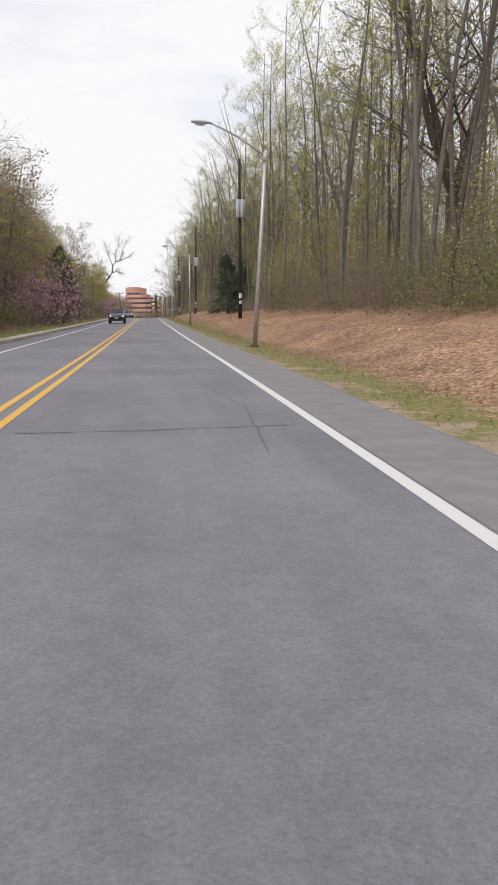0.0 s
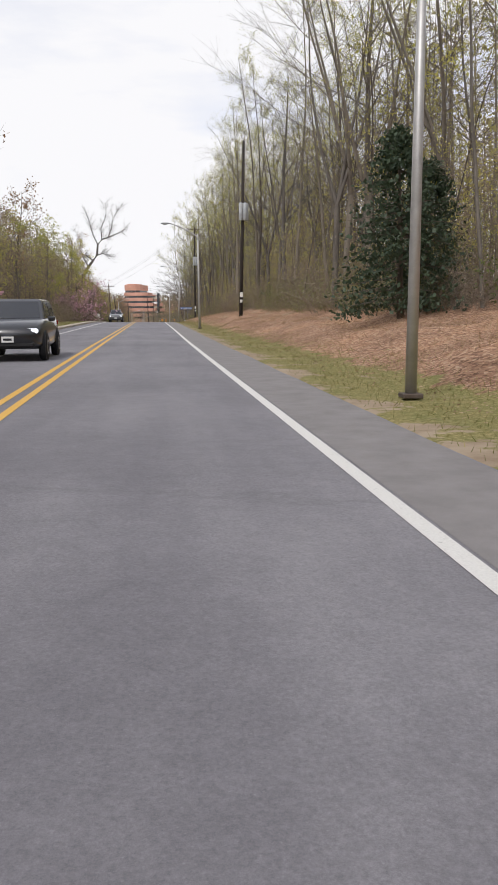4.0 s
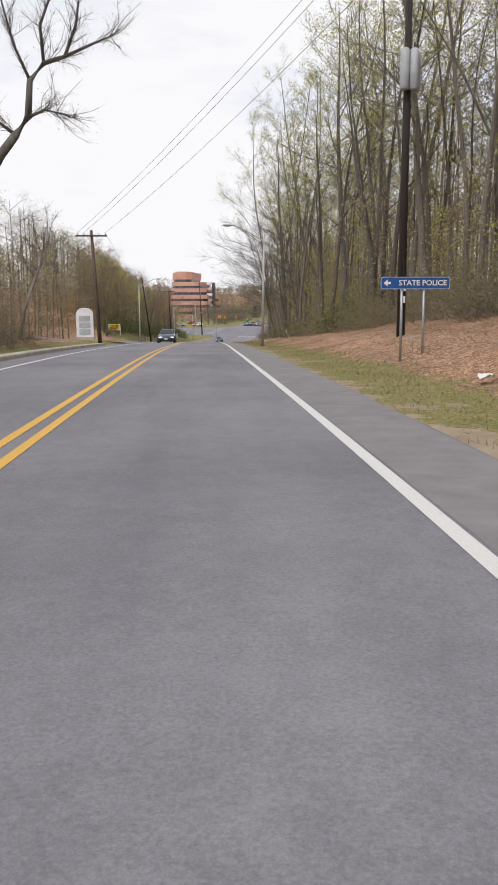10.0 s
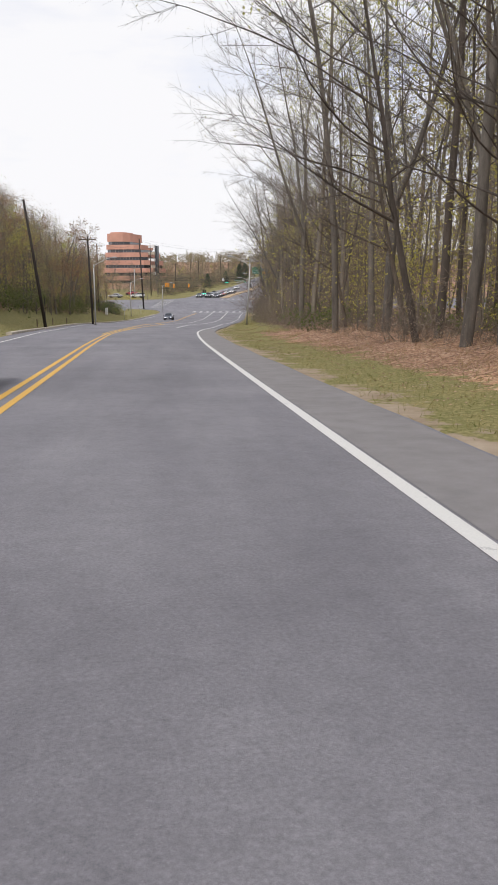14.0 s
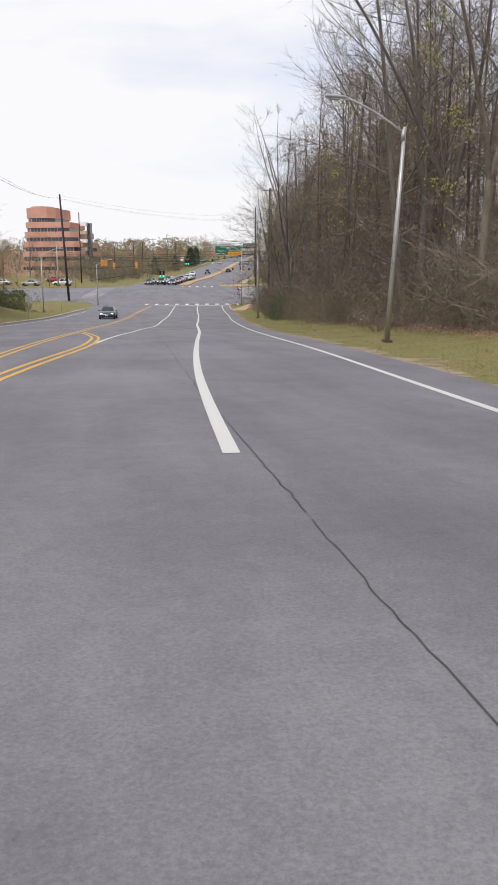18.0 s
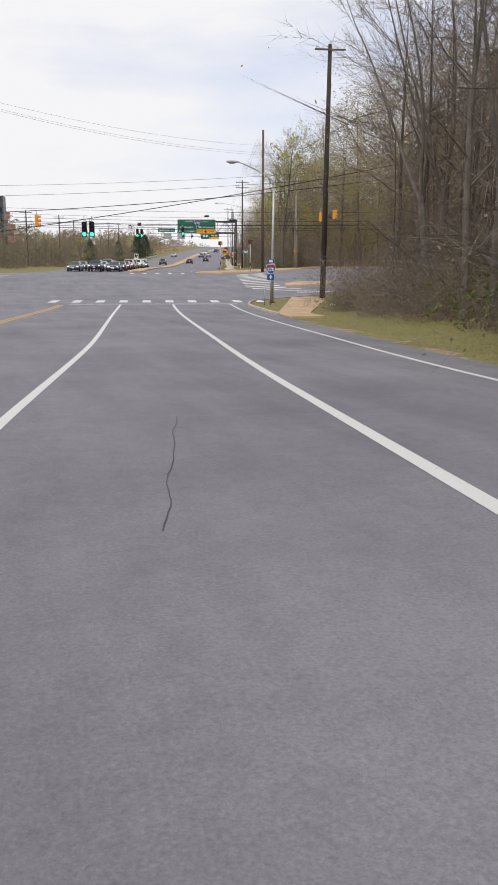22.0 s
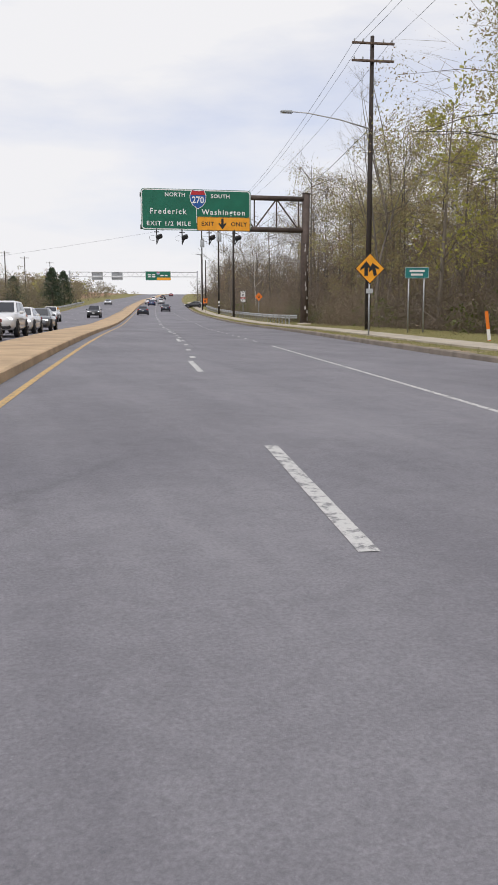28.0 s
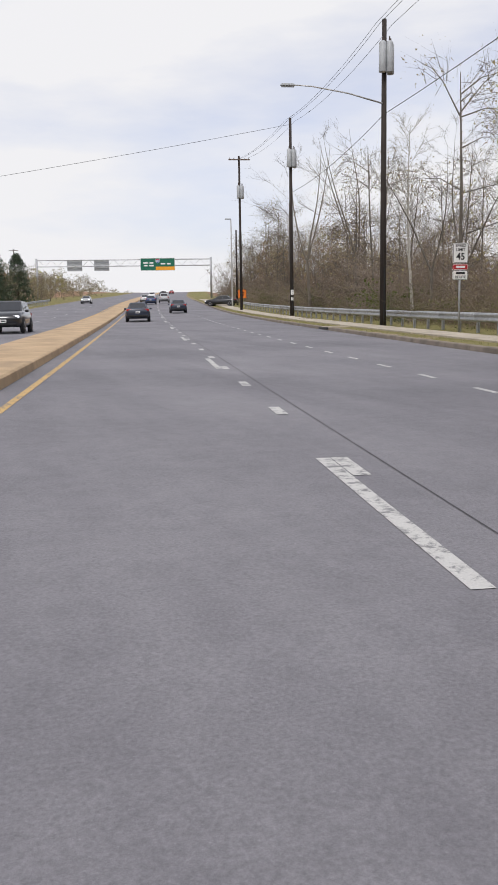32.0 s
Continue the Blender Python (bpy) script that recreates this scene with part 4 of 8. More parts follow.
def make_tree(seed, height, rad, clear=0.45, limbs=18, subs=5, twigs=6, leaves=400, leaf=0.16, spread=0.28, lean=(0, 0), fork=0, wob=0.05, droop=0.02, rise_=(0.35, 1.0), boughs=()):
    """Trunk and limbs in one mesh buffer, leaf clumps in another."""
    r = random.Random(seed)
    wood, crown, tips = Buf(), Buf(), []
    stems = []
    d0 = Vector((lean[0], lean[1], 1)).normalized()
    if fork:
        pts, rads, d = limb(wood, r, Vector((0, 0, -0.3)), d0, height * 0.3, rad, 5, 8, wob, 0.02, taper=0.85)
        for s in range(fork):
            a = r.uniform(0, 6.28) if fork > 2 else s * math.pi + r.uniform(-0.5, 0.5)
            dd = (d + Vector((math.cos(a), math.sin(a), 0)) * 0.38).normalized()
            stems.append(limb(wood, r, pts[-1], dd, height * 0.68, rads[-1] * 0.72, 8, 6, wob * 1.5, 0.05, taper=0.12) + (0.12,))
    else:
        stems.append(limb(wood, r, Vector((0, 0, -0.3)), d0, height, rad, 11, 8, wob, 0.03, taper=0.12) + (clear,))
    for pts, rads, _, c0 in stems:
        n = len(pts) - 1
        for k in range(limbs // len(stems)):
            u = c0 + (1 - c0) * (k + r.random()) / (limbs // len(stems))
            i = min(int(u * n), n - 1)
            p = pts[i].lerp(pts[i + 1], u * n - i)
            a = r.uniform(0, 6.28)
            ln = height * spread * (1.15 - 0.75 * (u - c0) / (1 - c0)) * r.uniform(0.55, 1.1)
            dd = Vector((math.cos(a), math.sin(a), r.uniform(*rise_))).normalized()
            q, qr, _ = limb(wood, r, p, dd, ln, max(0.018, rads[i] * r.uniform(0.26, 0.42)), 4, 4, 0.17, 0.06, taper=0.3)
            for s in range(subs):
                j = r.randint(1, 3)
                a2 = (q[j + 1] - q[j]).normalized() + rv(r, 0.75) + Vector((0, 0, 0.25 - droop * 5))
                e, er, ed = limb(wood, r, q[j].lerp(q[j + 1], r.random()), a2.normalized(), ln * r.uniform(0.3, 0.6), max(0.01, qr[j] * 0.5), 2, 3, 0.22, 0.04 - droop, taper=0.45)
                tips.append(e[-1])
                for w in range(twigs):
                    v = e[0].lerp(e[1], r.random()) if w % 2 else e[1].lerp(e[2], r.random())
                    gd = (ed + rv(r, 0.85) + Vector((0, 0, 0.15 - droop * 4))).normalized()
                    gl = ln * r.uniform(0.15, 0.34)
                    sliver(wood, r, v, gd, gl, 0.008)
                    tips.append(v + gd * gl * r.uniform(0.5, 1.0))
            tips.append(q[-1])
    for u, a, ln in boughs:
        pts, rads, _, c0 = stems[0]
        n = len(pts) - 1
        i = min(int(u * n), n - 1)
        dd = Vector((math.cos(a), math.sin(a), 0.42)).normalized()
        q, qr, _ = limb(wood, r, pts[i].lerp(pts[i + 1], u * n - i), dd, ln, max(0.05, rads[i] * 0.5), 8, 5, 0.16, 0.0, taper=0.15)
        for s in range(13):
            j = r.randint(2, 7)
            a2 = (q[j + 1] - q[j]).normalized() + rv(r, 0.7) + Vector((0, 0, 0.15))
            e, er, ed = limb(wood, r, q[j].lerp(q[j + 1], r.random()), a2.normalized(), ln * r.uniform(0.14, 0.34), max(0.012, qr[j] * 0.5), 3, 3, 0.2, 0.02, taper=0.4)
            for w in range(16):
                k = r.randint(0, 2)
                v = e[k].lerp(e[k + 1], r.random())
                gd = (ed + rv(r, 0.9)).normalized()
                gl = r.uniform(0.4, 1.3)
                sliver(wood, r, v, gd, gl, 0.009)
                tips.append(v + gd * gl * r.uniform(0.4, 1.0))
    for k in range(leaves):
        clump(crown, r, r.choice(tips) + rv(r, 0.3), leaf * r.uniform(0.5, 1.3))
    return wood, crown


def clump(b, r, p, s):
    a, c = rv(r).normalized() * s, rv(r).normalized() * s
    n = len(b.v)
    b.v += [tuple(p - a * 0.5), tuple(p + c * 0.45), tuple(p + a * 0.55), tuple(p - c * 0.35)]
    b.f.append((n, n + 1, n + 2, n + 3))
    b.m.append(0)


def plant(name, label, category, wood, crown, bark, foliage, group=""):
    """A tree standing at the origin, to be copied: trunk and crown as parts."""
    t = thing(name, label, category, group)
    part("trunk", wood, bark, t, soft=True)
    if crown.f:
        part("crown", crown, foliage, t)
    return t


def make_shrub(seed, size, stems, leaves, leaf, twig_r=0.012, height=1.0, slivers=14, arch=0.0):
    r = random.Random(seed)
    wood, crown, tips = Buf(), Buf(), []
    for k in range(stems):
        a, q = r.uniform(0, 6.28), r.random() ** 0.6 * 0.8
        p = Vector((math.cos(a) * q, math.sin(a) * q, -0.1)) * size
        d = Vector((math.cos(a) * 0.6 * q + r.uniform(-0.5, 0.5), math.sin(a) * 0.6 * q + r.uniform(-0.5, 0.5), 1)).normalized()
        pts, rads, _ = limb(wood, r, p, d, size * height * r.uniform(0.6, 1.6), twig_r * r.uniform(0.7, 1.7), 4, 3, 0.3, -0.06 - arch, taper=0.35)
        for s in range(slivers):
            v = pts[r.randint(1, 4)]
            gd = (rv(r, 1) + Vector((0, 0, 0.25 - arch * 3))).normalized()
            gl = size * r.uniform(0.2, 0.65)
            sliver(wood, r, v + rv(r, 0.1), gd, gl, twig_r * 0.55)
            tips.append(v + gd * gl * r.uniform(0.4, 1.0))
        tips.append(pts[-1])
    for k in range(leaves):
        clump(crown, r, r.choice(tips) + rv(r, 0.1 * size), leaf * r.uniform(0.6, 1.3))
    return wood, crown


def make_conifer(seed, height, width, tufts, start=0.08):
    r = random.Random(seed)
    wood, crown = Buf(), Buf()
    wood.tube([(0, 0, -0.2), (0.03, 0, height * 0.5), (0, 0.04, height)], [0.02 * height, 0.012 * height, 0.01], 7)
    for k in range(tufts):
        u = start + (1 - start) * r.random() ** 1.15
        a = r.uniform(0, 6.28)
        rad = width * (1 - u) ** 0.55 * r.uniform(0.45, 1.08) + 0.1
        tip = Vector((math.cos(a) * rad, math.sin(a) * rad, height * u - 0.12 * rad))
        root = Vector((0, 0, height * u + 0.05))
        if k % 6 == 0:
            wood.tube([root, tip], [0.03, 0.008], 3, cap=False)
        for j in range(11):
            clump(crown, r, root.lerp(tip, r.uniform(0.45, 1.05)) + rv(r, 0.028 * height), 0.17 * r.uniform(0.6, 1.3))
    return wood, crown


TALL = []
for i in range(5):
    w, c = make_tree(11 + i, 24 + 2 * i, 0.13 + 0.02 * i, (0.2, 0.3, 0.38, 0.25, 0.42)[i], 22, 5, 7, 2700, 0.13, 0.2, wob=0.075)
    TALL.append(plant("tall_tree", "tall slender grey tree with sparse young yellow-green leaves in the woods", "tree", w, c, (BARK, BARK_DARK)[i % 2], LEAF_SPRING, "woodland trees"))
BARE = []
for i in range(3):
    w, c = make_tree(31 + i, 20 + 2 * i, 0.22, 0.28, 20, 6, 10, 200, 0.09, 0.28, fork=(0, 2, 3)[i])
    BARE.append(plant("bare_tree", "bare grey tree with fine twigs and first pale buds", "tree", w, c, BARK, LEAF_BUD, "woodland trees"))
THIN = []
for i in range(4):
    w, c = make_tree(51 + i, 15 + 3 * i, 0.06 + 0.01 * i, 0.25, 12, 3, 7, 800, 0.13, 0.18, wob=0.09, lean=(0.05 * (i - 1.5), 0.03 * i))
    THIN.append(plant("young_tree", "thin straight young tree with few light green leaves", "tree", w, c, (BARK, BARK_DARK)[i % 2], LEAF_SPRING, "woodland trees"))
w, c = make_tree(71, 23, 0.55, 0.35, 27, 7, 9, 500, 0.16, 0.33, fork=3, wob=0.06)
GREAT = []
for i in range(2):
    wg, cg = make_tree(61 + i, 26 + 2 * i, 0.33, 0.36, 18, 6, 9, 1900, 0.12, 0.27, wob=0.06, fork=(0, 2)[i])
    GREAT.append(plant("great_tree", "big straight-trunked grey tree with spreading limbs in first leaf", "tree", wg, cg, BARK, LEAF_SPRING, "woodland trees"))
OAK = plant("oak_tree", "massive dark bare oak with crooked spreading limbs", "tree", w, c, BARK_DARK, LEAF_BUD)


def make_crooked(seed):
    """An old bare tree whose trunk leans out and bends up in steps."""
    r = random.Random(seed)
    wood, crown, tips = Buf(), Buf(), []
    stem = [(0, 0, -0.3), (1, 0, 4), (2.4, 0, 7.2), (4.6, 0, 10.8), (5.5, 0.2, 12), (6.3, 0.1, 13), (6.5, 0, 15), (7.3, 0.2, 16), (8.5, 0.3, 16.4), (10.4, 0.2, 17.2), (11.6, 0, 17.6)]
    wood.tube(stem, [0.4, 0.36, 0.31, 0.28, 0.25, 0.22, 0.18, 0.15, 0.11, 0.06, 0.02], 9)
    arms = [[stem[6], (5.6, 0.3, 17), (5, 0.2, 19.5), (4.2, 0, 21.6)], [stem[7], (7.2, 0, 18), (8, -0.2, 19.8), (8.3, 0, 21.2), (8.1, 0.1, 23.2)], [stem[8], (9.2, 0.4, 18.2), (9.5, 0.2, 20), (10.6, 0, 21.6)],
            [stem[4], (4.2, 0.5, 13), (2.4, 0.6, 13.6), (1.2, 0.5, 15)], [stem[5], (7.4, -0.4, 13.3), (8.6, -0.5, 13)], [stem[3], (3.4, 1.0, 13), (3, 2, 15.5), (2, 2.5, 18)]]
    for way in arms:
        wood.tube(way, [0.11 - 0.09 * i / (len(way) - 1) for i in range(len(way))], 6)
    for way in arms + [stem[7:]]:
        for s in range(26):
            i = r.randint(0, len(way) - 2)
            p, q = Vector(way[i]), Vector(way[i + 1])
            d = ((q - p).normalized() + rv(r, 0.95) + Vector((0, 0, 0.2))).normalized()
            e, er, ed = limb(wood, r, p.lerp(q, r.random()), d, r.uniform(0.8, 2.6), 0.024, 4, 3, 0.25, 0.03, taper=0.3)
            for w in range(16):
                k = r.randint(0, 3)
                v, gd, gl = e[k].lerp(e[k + 1], r.random()), (ed + rv(r, 0.9)).normalized(), r.uniform(0.3, 1.1)
                sliver(wood, r, v, gd, gl, 0.009)
                tips.append(v + gd * gl)
    for k in range(250):
        clump(crown, r, r.choice(tips), 0.09)
    return wood, crown


w, c = make_crooked(77)
CROOKED = plant("crooked_tree", "crooked bare tree leaning out over the road bank", "tree", w, c, BARK, LEAF_BUD)
w, c = make_tree(79, 20, 0.2, 0.3, 14, 6, 10, 420, 0.1, 0.22, lean=(-0.16, 0), wob=0.06, boughs=[(0.3, 3.3, 9), (0.38, 2.6, 11), (0.46, 3.6, 12), (0.55, 3.0, 13), (0.62, 2.5, 10), (0.7, 3.7, 11), (0.8, 3.1, 9), (0.9, 2.8, 7)])
REACHING = plant("overhanging_tree", "bare tree with long fine boughs that reach over the road", "tree", w, c, BARK_DARK, LEAF_BUD)
SHRUBS = []
for i in range(3):
    w, c = make_shrub(81 + i, 1.6, 26, 420, 0.08, 0.011, 1.0, 14, 0.02)
    SHRUBS.append(plant("brown_thicket", "bare brown twiggy thicket of shrubs and brambles", "shrub", w, c, TWIG, LEAF_TWIG, "undergrowth"))
for i in range(3):
    w, c = make_shrub(91 + i, 1.3, 16, 620, 0.13, 0.012, 1.0, 8)
    SHRUBS.append(plant("green_shrub", "low shrub in fresh green leaf at the wood's edge", "shrub", w, c, TWIG, LEAF_SHRUB, "undergrowth"))
w, c = make_shrub(101, 2.0, 20, 1500, 0.17, height=0.9, slivers=6)
EVERGREEN_BUSH = plant("evergreen_bush", "dense dark evergreen bush", "shrub", w, c, TWIG, LEAF_GREEN, "undergrowth")
w, c = make_shrub(103, 2.3, 24, 1300, 0.13, twig_r=0.02, height=1.0)
REDBUD = plant("redbud_tree", "small redbud tree covered in pink blossom", "tree", w, c, BARK_DARK, BLOSSOM, "redbuds")
w, c = make_conifer(105, 6.6, 2.7, 640)
HOLLY = plant("holly_tree", "dense dark green conical holly tree", "tree", w, c, BARK_DARK, LEAF_GREEN)
w, c = make_conifer(107, 17, 3.5, 640, 0.2)
PINE = plant("pine_tree", "tall dark ragged pine tree", "tree", w, c, BARK_DARK, LEAF_PINE)
w, c = make_shrub(109, 3.0, 60, 1300, 0.06, 0.013, 1.25, 40, 0.06)
VINES = plant("vine_thicket", "tall tangle of bare brown vines hanging over shrubs", "shrub", w, c, TWIG_DARK, LEAF_TANGLE, "undergrowth")
w, c = make_tree(121, 11, 0.14, 0.2, 18, 5, 6, 1100, 0.2, 0.3)
ROUND = plant("small_tree", "small round tree in pale spring leaf", "tree", w, c, BARK, LEAF_SPRING)
w, c = make_tree(123, 11, 0.14, 0.2, 18, 5, 6, 950, 0.18, 0.3)
RUSSET = plant("russet_tree", "small tree with reddish brown spring buds", "tree", w, c, BARK, LEAF_RED)
w, c = make_tree(125, 10, 0.12, 0.1, 16, 5, 12, 900, 0.13, 0.32)
HAZE = plant("brown_tree", "small bare brown tree with a dense haze of twigs", "tree", w, c, TWIG, LEAF_TWIG)

used = set()


def grow(kind, y, o, size=1.0, turn=None, dz=-0.05):
    """Sets a tree of a kind at a place; the first use moves the model itself."""
    m = stand(y, o, dz, RNG.uniform(0, 360) if turn is None else turn, size)
    if turn is None:
        m = m @ Matrix.Rotation(radians(RNG.gauss(0, 2.3)), 4, "X") @ Matrix.Rotation(radians(RNG.gauss(0, 2.3)), 4, "Y")
    if kind.name not in used:
        used.add(kind.name)
        kind.matrix_basis = m
        return kind
    return copy_thing(kind, m)


def woods_edge(y):
    return 12.0 - 3.0 * smooth(225, 270, y) + 2.8 * smooth(330, 372, y) + 0.6 * smooth(425, 455, y)


# the wood on the right bank
y = -8.0
while y < 474:
    e = woods_edge(y)
    deep = 15
    for k in range(3 if y < 330 else 2):
        o = e + (RNG.random() ** 1.25) * deep
        kind = RNG.choice(THIN) if RNG.random() < 0.3 else RNG.choice(TALL if RNG.random() < 0.78 else BARE)
        kind = RNG.choice((*BARE, THIN[1])) if y > 350 else kind
        grow(kind, y + RNG.uniform(-2, 2), o, RNG.uniform(0.8, 1.12) if y < 455 else RNG.uniform(0.75, 0.98))
    if RNG.random() < (0.8 if not 268 < y < 340 else 0.25):
        grow(RNG.choice(SHRUBS[:3]), y + RNG.uniform(-1.5, 1.5), e + RNG.uniform(-1.0, 4) + (3.2 if 334 < y < 382 else 0), RNG.uniform(0.7, 1.3))
    if RNG.random() < 0.45:
        grow(RNG.choice(SHRUBS[3:]), y + RNG.uniform(-1.5, 1.5), e + RNG.uniform(-0.5, 6) + (3.2 if 334 < y < 382 else 0), RNG.uniform(0.7, 1.3))
    if RNG.random() < 0.4:
        grow(RNG.choice((*SHRUBS[:3], HAZE)), y + RNG.uniform(-1.5, 1.5), e + RNG.uniform(4, 13), RNG.uniform(0.8, 1.6) if RNG.random() < 0.6 else 0.7)
    y += 4.6
# marked trees of that wood
grow(OAK, 52, 19, 1.0, 40)
grow(HOLLY, 106, 9.9, 1.1), grow(HOLLY, 110, 12.2, 0.85), grow(PINE, 196, 16.0, 0.8)
for q, o, s in ((33, 14, 0.7), (40, 13, 0.6), (160, 13, 0.9), (176, 12.5, 0.8)):
    grow(EVERGREEN_BUSH, q, o, s)
grow(BARE[1], 163, 12.5, 0.95), grow(BARE[2], 128, 12, 1.0), grow(BARE[2], 118, 16, 1.05)
grow(TALL[4], 203, 13.5, 1.0), grow(TALL[3], 207, 16.5, 1.05), grow(TALL[4], 212, 14, 0.95)
for q in range(214, 262, 5):
    grow(TALL[q % 5], q, woods_edge(q) + RNG.uniform(1, 7), RNG.uniform(0.85, 1.05))
for q, o, i in ((42, 16, 0), (66, 15, 1), (96, 14, 0), (124, 13.5, 1), (131, 15, 0), (146, 16.5, 1), (158, 13.5, 0), (170, 15.5, 1), (186, 14.5, 0), (199, 13, 0), (207, 14, 1), (216, 15, 0), (238, 13, 0), (248, 12, 1), (256, 11.5, 0), (268, 11, 0), (276, 12.5, 1)):
    grow(GREAT[i], q, o, RNG.uniform(0.82, 1.0))
# the darker tangle before the crossing
grow(PINE, 440, 14.0, 1.15), grow(PINE, 434, 15.5, 1.2), grow(BARE[2], 439, 12.8, 1.0), grow(REACHING, 444, 13.2, 0.6, 0), grow(BARE[0], 450, 13.4, 0.9), grow(PINE, 416, 18.5, 1.2), grow(PINE, 452, 20, 1.25), grow(PINE, 458, 22, 1.15)
for q in range(372, 470, 6):
    big = 1.0 if q < 455 else 0.75
    grow(VINES, q + RNG.uniform(-2, 2), woods_edge(q) + RNG.uniform(3, 7), RNG.uniform(1.1, 1.4) * big)
    grow(HAZE, q + RNG.uniform(-2, 2), woods_edge(q) + RNG.uniform(1.5, 5), RNG.uniform(0.75, 1.05) * big)
grow(EVERGREEN_BUSH, 424, 12.6, 1.2), grow(EVERGREEN_BUSH, 427, 12.9, 1.0), grow(BARE[1], 440, 15, 0.85), grow(BARE[2], 449, 16, 0.8), grow(BARE[1], 458, 16.5, 0.75), grow(BARE[0], 466, 18, 0.75)
# the bare trees whose boughs reach over the road
grow(REACHING, 278, 10.6, 0.92, -5), grow(REACHING, 284, 11.2, 1.0, 15), grow(REACHING, 288, 10.2, 0.88, 8), grow(REACHING, 299, 10.2, 0.98, -14), grow(REACHING, 312, 10.6, 0.9, 20), grow(REACHING, 324, 11.5, 0.8, 0), grow(BARE[0], 286, 11, 0.95), grow(BARE[2], 295, 11.5, 0.9), grow(BARE[0], 306, 10.5, 0.9), grow(BARE[1], 318, 11.5, 0.85), grow(BARE[1], 282, 10.5, 1.0), grow(BARE[2], 446, 15.5, 0.85), grow(BARE[1], 463, 16.5, 0.8)
for q in range(262, 345, 8):
    grow(HAZE, q, woods_edge(q) + RNG.uniform(5, 11), RNG.uniform(0.7, 1.1))
grow(REACHING, 294, 9.0, 1.16, 4), grow(GREAT[0], 288, 9.6, 0.9), grow(GREAT[1], 303, 10.4, 0.85)

# left side, first stretch
y = 30.0
while y < 236:
    for k in range(2):
        o = -11.2 - (RNG.random() ** 1.3) * 5
        grow(RNG.choice((ROUND, RUSSET, HAZE, HAZE)), y + RNG.uniform(-2, 2), o, RNG.uniform(0.8, 1.15))
    grow(RNG.choice(SHRUBS), y + RNG.uniform(-1.5, 1.5), -9.4 - RNG.random() * 2.5, RNG.uniform(0.7, 1.3))
    y += 5.0
for q, o, s in ((70, -11.2, 1.2), (78, -11.0, 1.5), (86, -11.4, 1.6), (94, -11.0, 1.5), (112, -11.2, 1.2), (186, -10.8, 1.5), (192, -11.5, 1.5), (199, -11, 1.3)):
    grow(REDBUD, q, o, s)
for q, o, s in ((118, -12.5, 1.3), (126, -11.8, 0.95), (131, -12.6, 0.8)):
    grow(HOLLY, q, o, s)
grow(CROOKED, 241, -16.2, 1.0, 0)
grow(BARE[0], 244, -15.5, 0.55), grow(BARE[1], 236, -17, 0.5), grow(CROOKED, 262, -15.5, 0.5, 60), grow(HAZE, 250, -14, 0.9), grow(HAZE, 258, -16, 1.0)
# left side, hillside and bank
y = 330.0
while y < 466:
    e = edge_l(y)
    o = e - 6 - RNG.random() * 8
    grow(RNG.choice((ROUND, RUSSET, HAZE, RUSSET)), y + RNG.uniform(-2, 2), o, RNG.uniform(0.8, 1.15) if y < 440 else RNG.uniform(0.5, 0.65))
    for k in range(2):
        grow(RNG.choice(SHRUBS[3:]), y + 3 * k, e - RNG.uniform(5.5, 8.5), RNG.uniform(0.9, 1.6))
    grow(EVERGREEN_BUSH if RNG.random() < 0.4 else RNG.choice(SHRUBS[3:]), y + 3, e - RNG.uniform(6, 9), RNG.uniform(0.6, 1.0))
    y += 5.5
for q, o, s in ((440, -24, 0.85), (395, -27, 0.75)):
    grow(PINE, q, o, s)
for q, o, s in ((398, -21, 1.25), (404, -22, 1.2), (410, -21.5, 1.15), (417, -22.5, 1.2)):
    grow(RUSSET, q, o, s)
# beyond the crossing, right
y = 546.0
while y < 800:
    big = y < 612
    for k in range(2):
        o = 17.5 + (RNG.random() ** 1.2) * 16
        kind = RNG.choice((BARE[1], BARE[2], GREAT[1], RUSSET, ROUND)) if big else RNG.choice([BARE[0], HAZE, HAZE, HAZE, RUSSET])
        size = RNG.uniform(0.62, 0.88) if big else RNG.uniform(0.36, 0.5)
        grow(kind, y + RNG.uniform(-2.5, 2.5), o + (0 if big else 2), size * (1.7 if kind in (ROUND, RUSSET, HAZE) else 1.0))
    grow(RNG.choice(SHRUBS), y, 16.0 + RNG.random() * 3, RNG.uniform(0.8, 1.4))
    grow(RNG.choice((VINES, HAZE)), y + 2, 18 + RNG.random() * 6, RNG.uniform(0.9, 1.3))
    y += 5.4
for q, o in ((482, 21), (487, 24), (491, 20.5), (495, 23), (484, 28), (493, 29), (488, 33), (480, 25)):
    grow(RNG.choice((BARE[1], BARE[2], GREAT[1], TALL[0])), q, o, RNG.uniform(0.7, 0.95))
for q, o in ((500, 36), (498, 28), (562, 24), (566, 38)):
    grow(RNG.choice(TALL), q, o, 0.78)
grow(BARE[2], 690, 19, 0.72), grow(BARE[1], 668, 20, 0.6), grow(BARE[0], 676, 19, 0.55)
w, c = make_tree(141, 11.5, 0.11, 0.38, 16, 6, 9, 60, 0.07, 0.3)
PALE_TREE = plant("white_barked_tree", "slender white-barked tree with bare fine branches", "tree", w, c, BARK_PALE, LEAF_BUD)
grow(PALE_TREE, 668, 16.8, 1.05)
grow(BARE[2], 694, 15.5, 0.72), grow(BARE[1], 664, 16.5, 0.5), grow(BARE[2], 660, 19, 0.55)
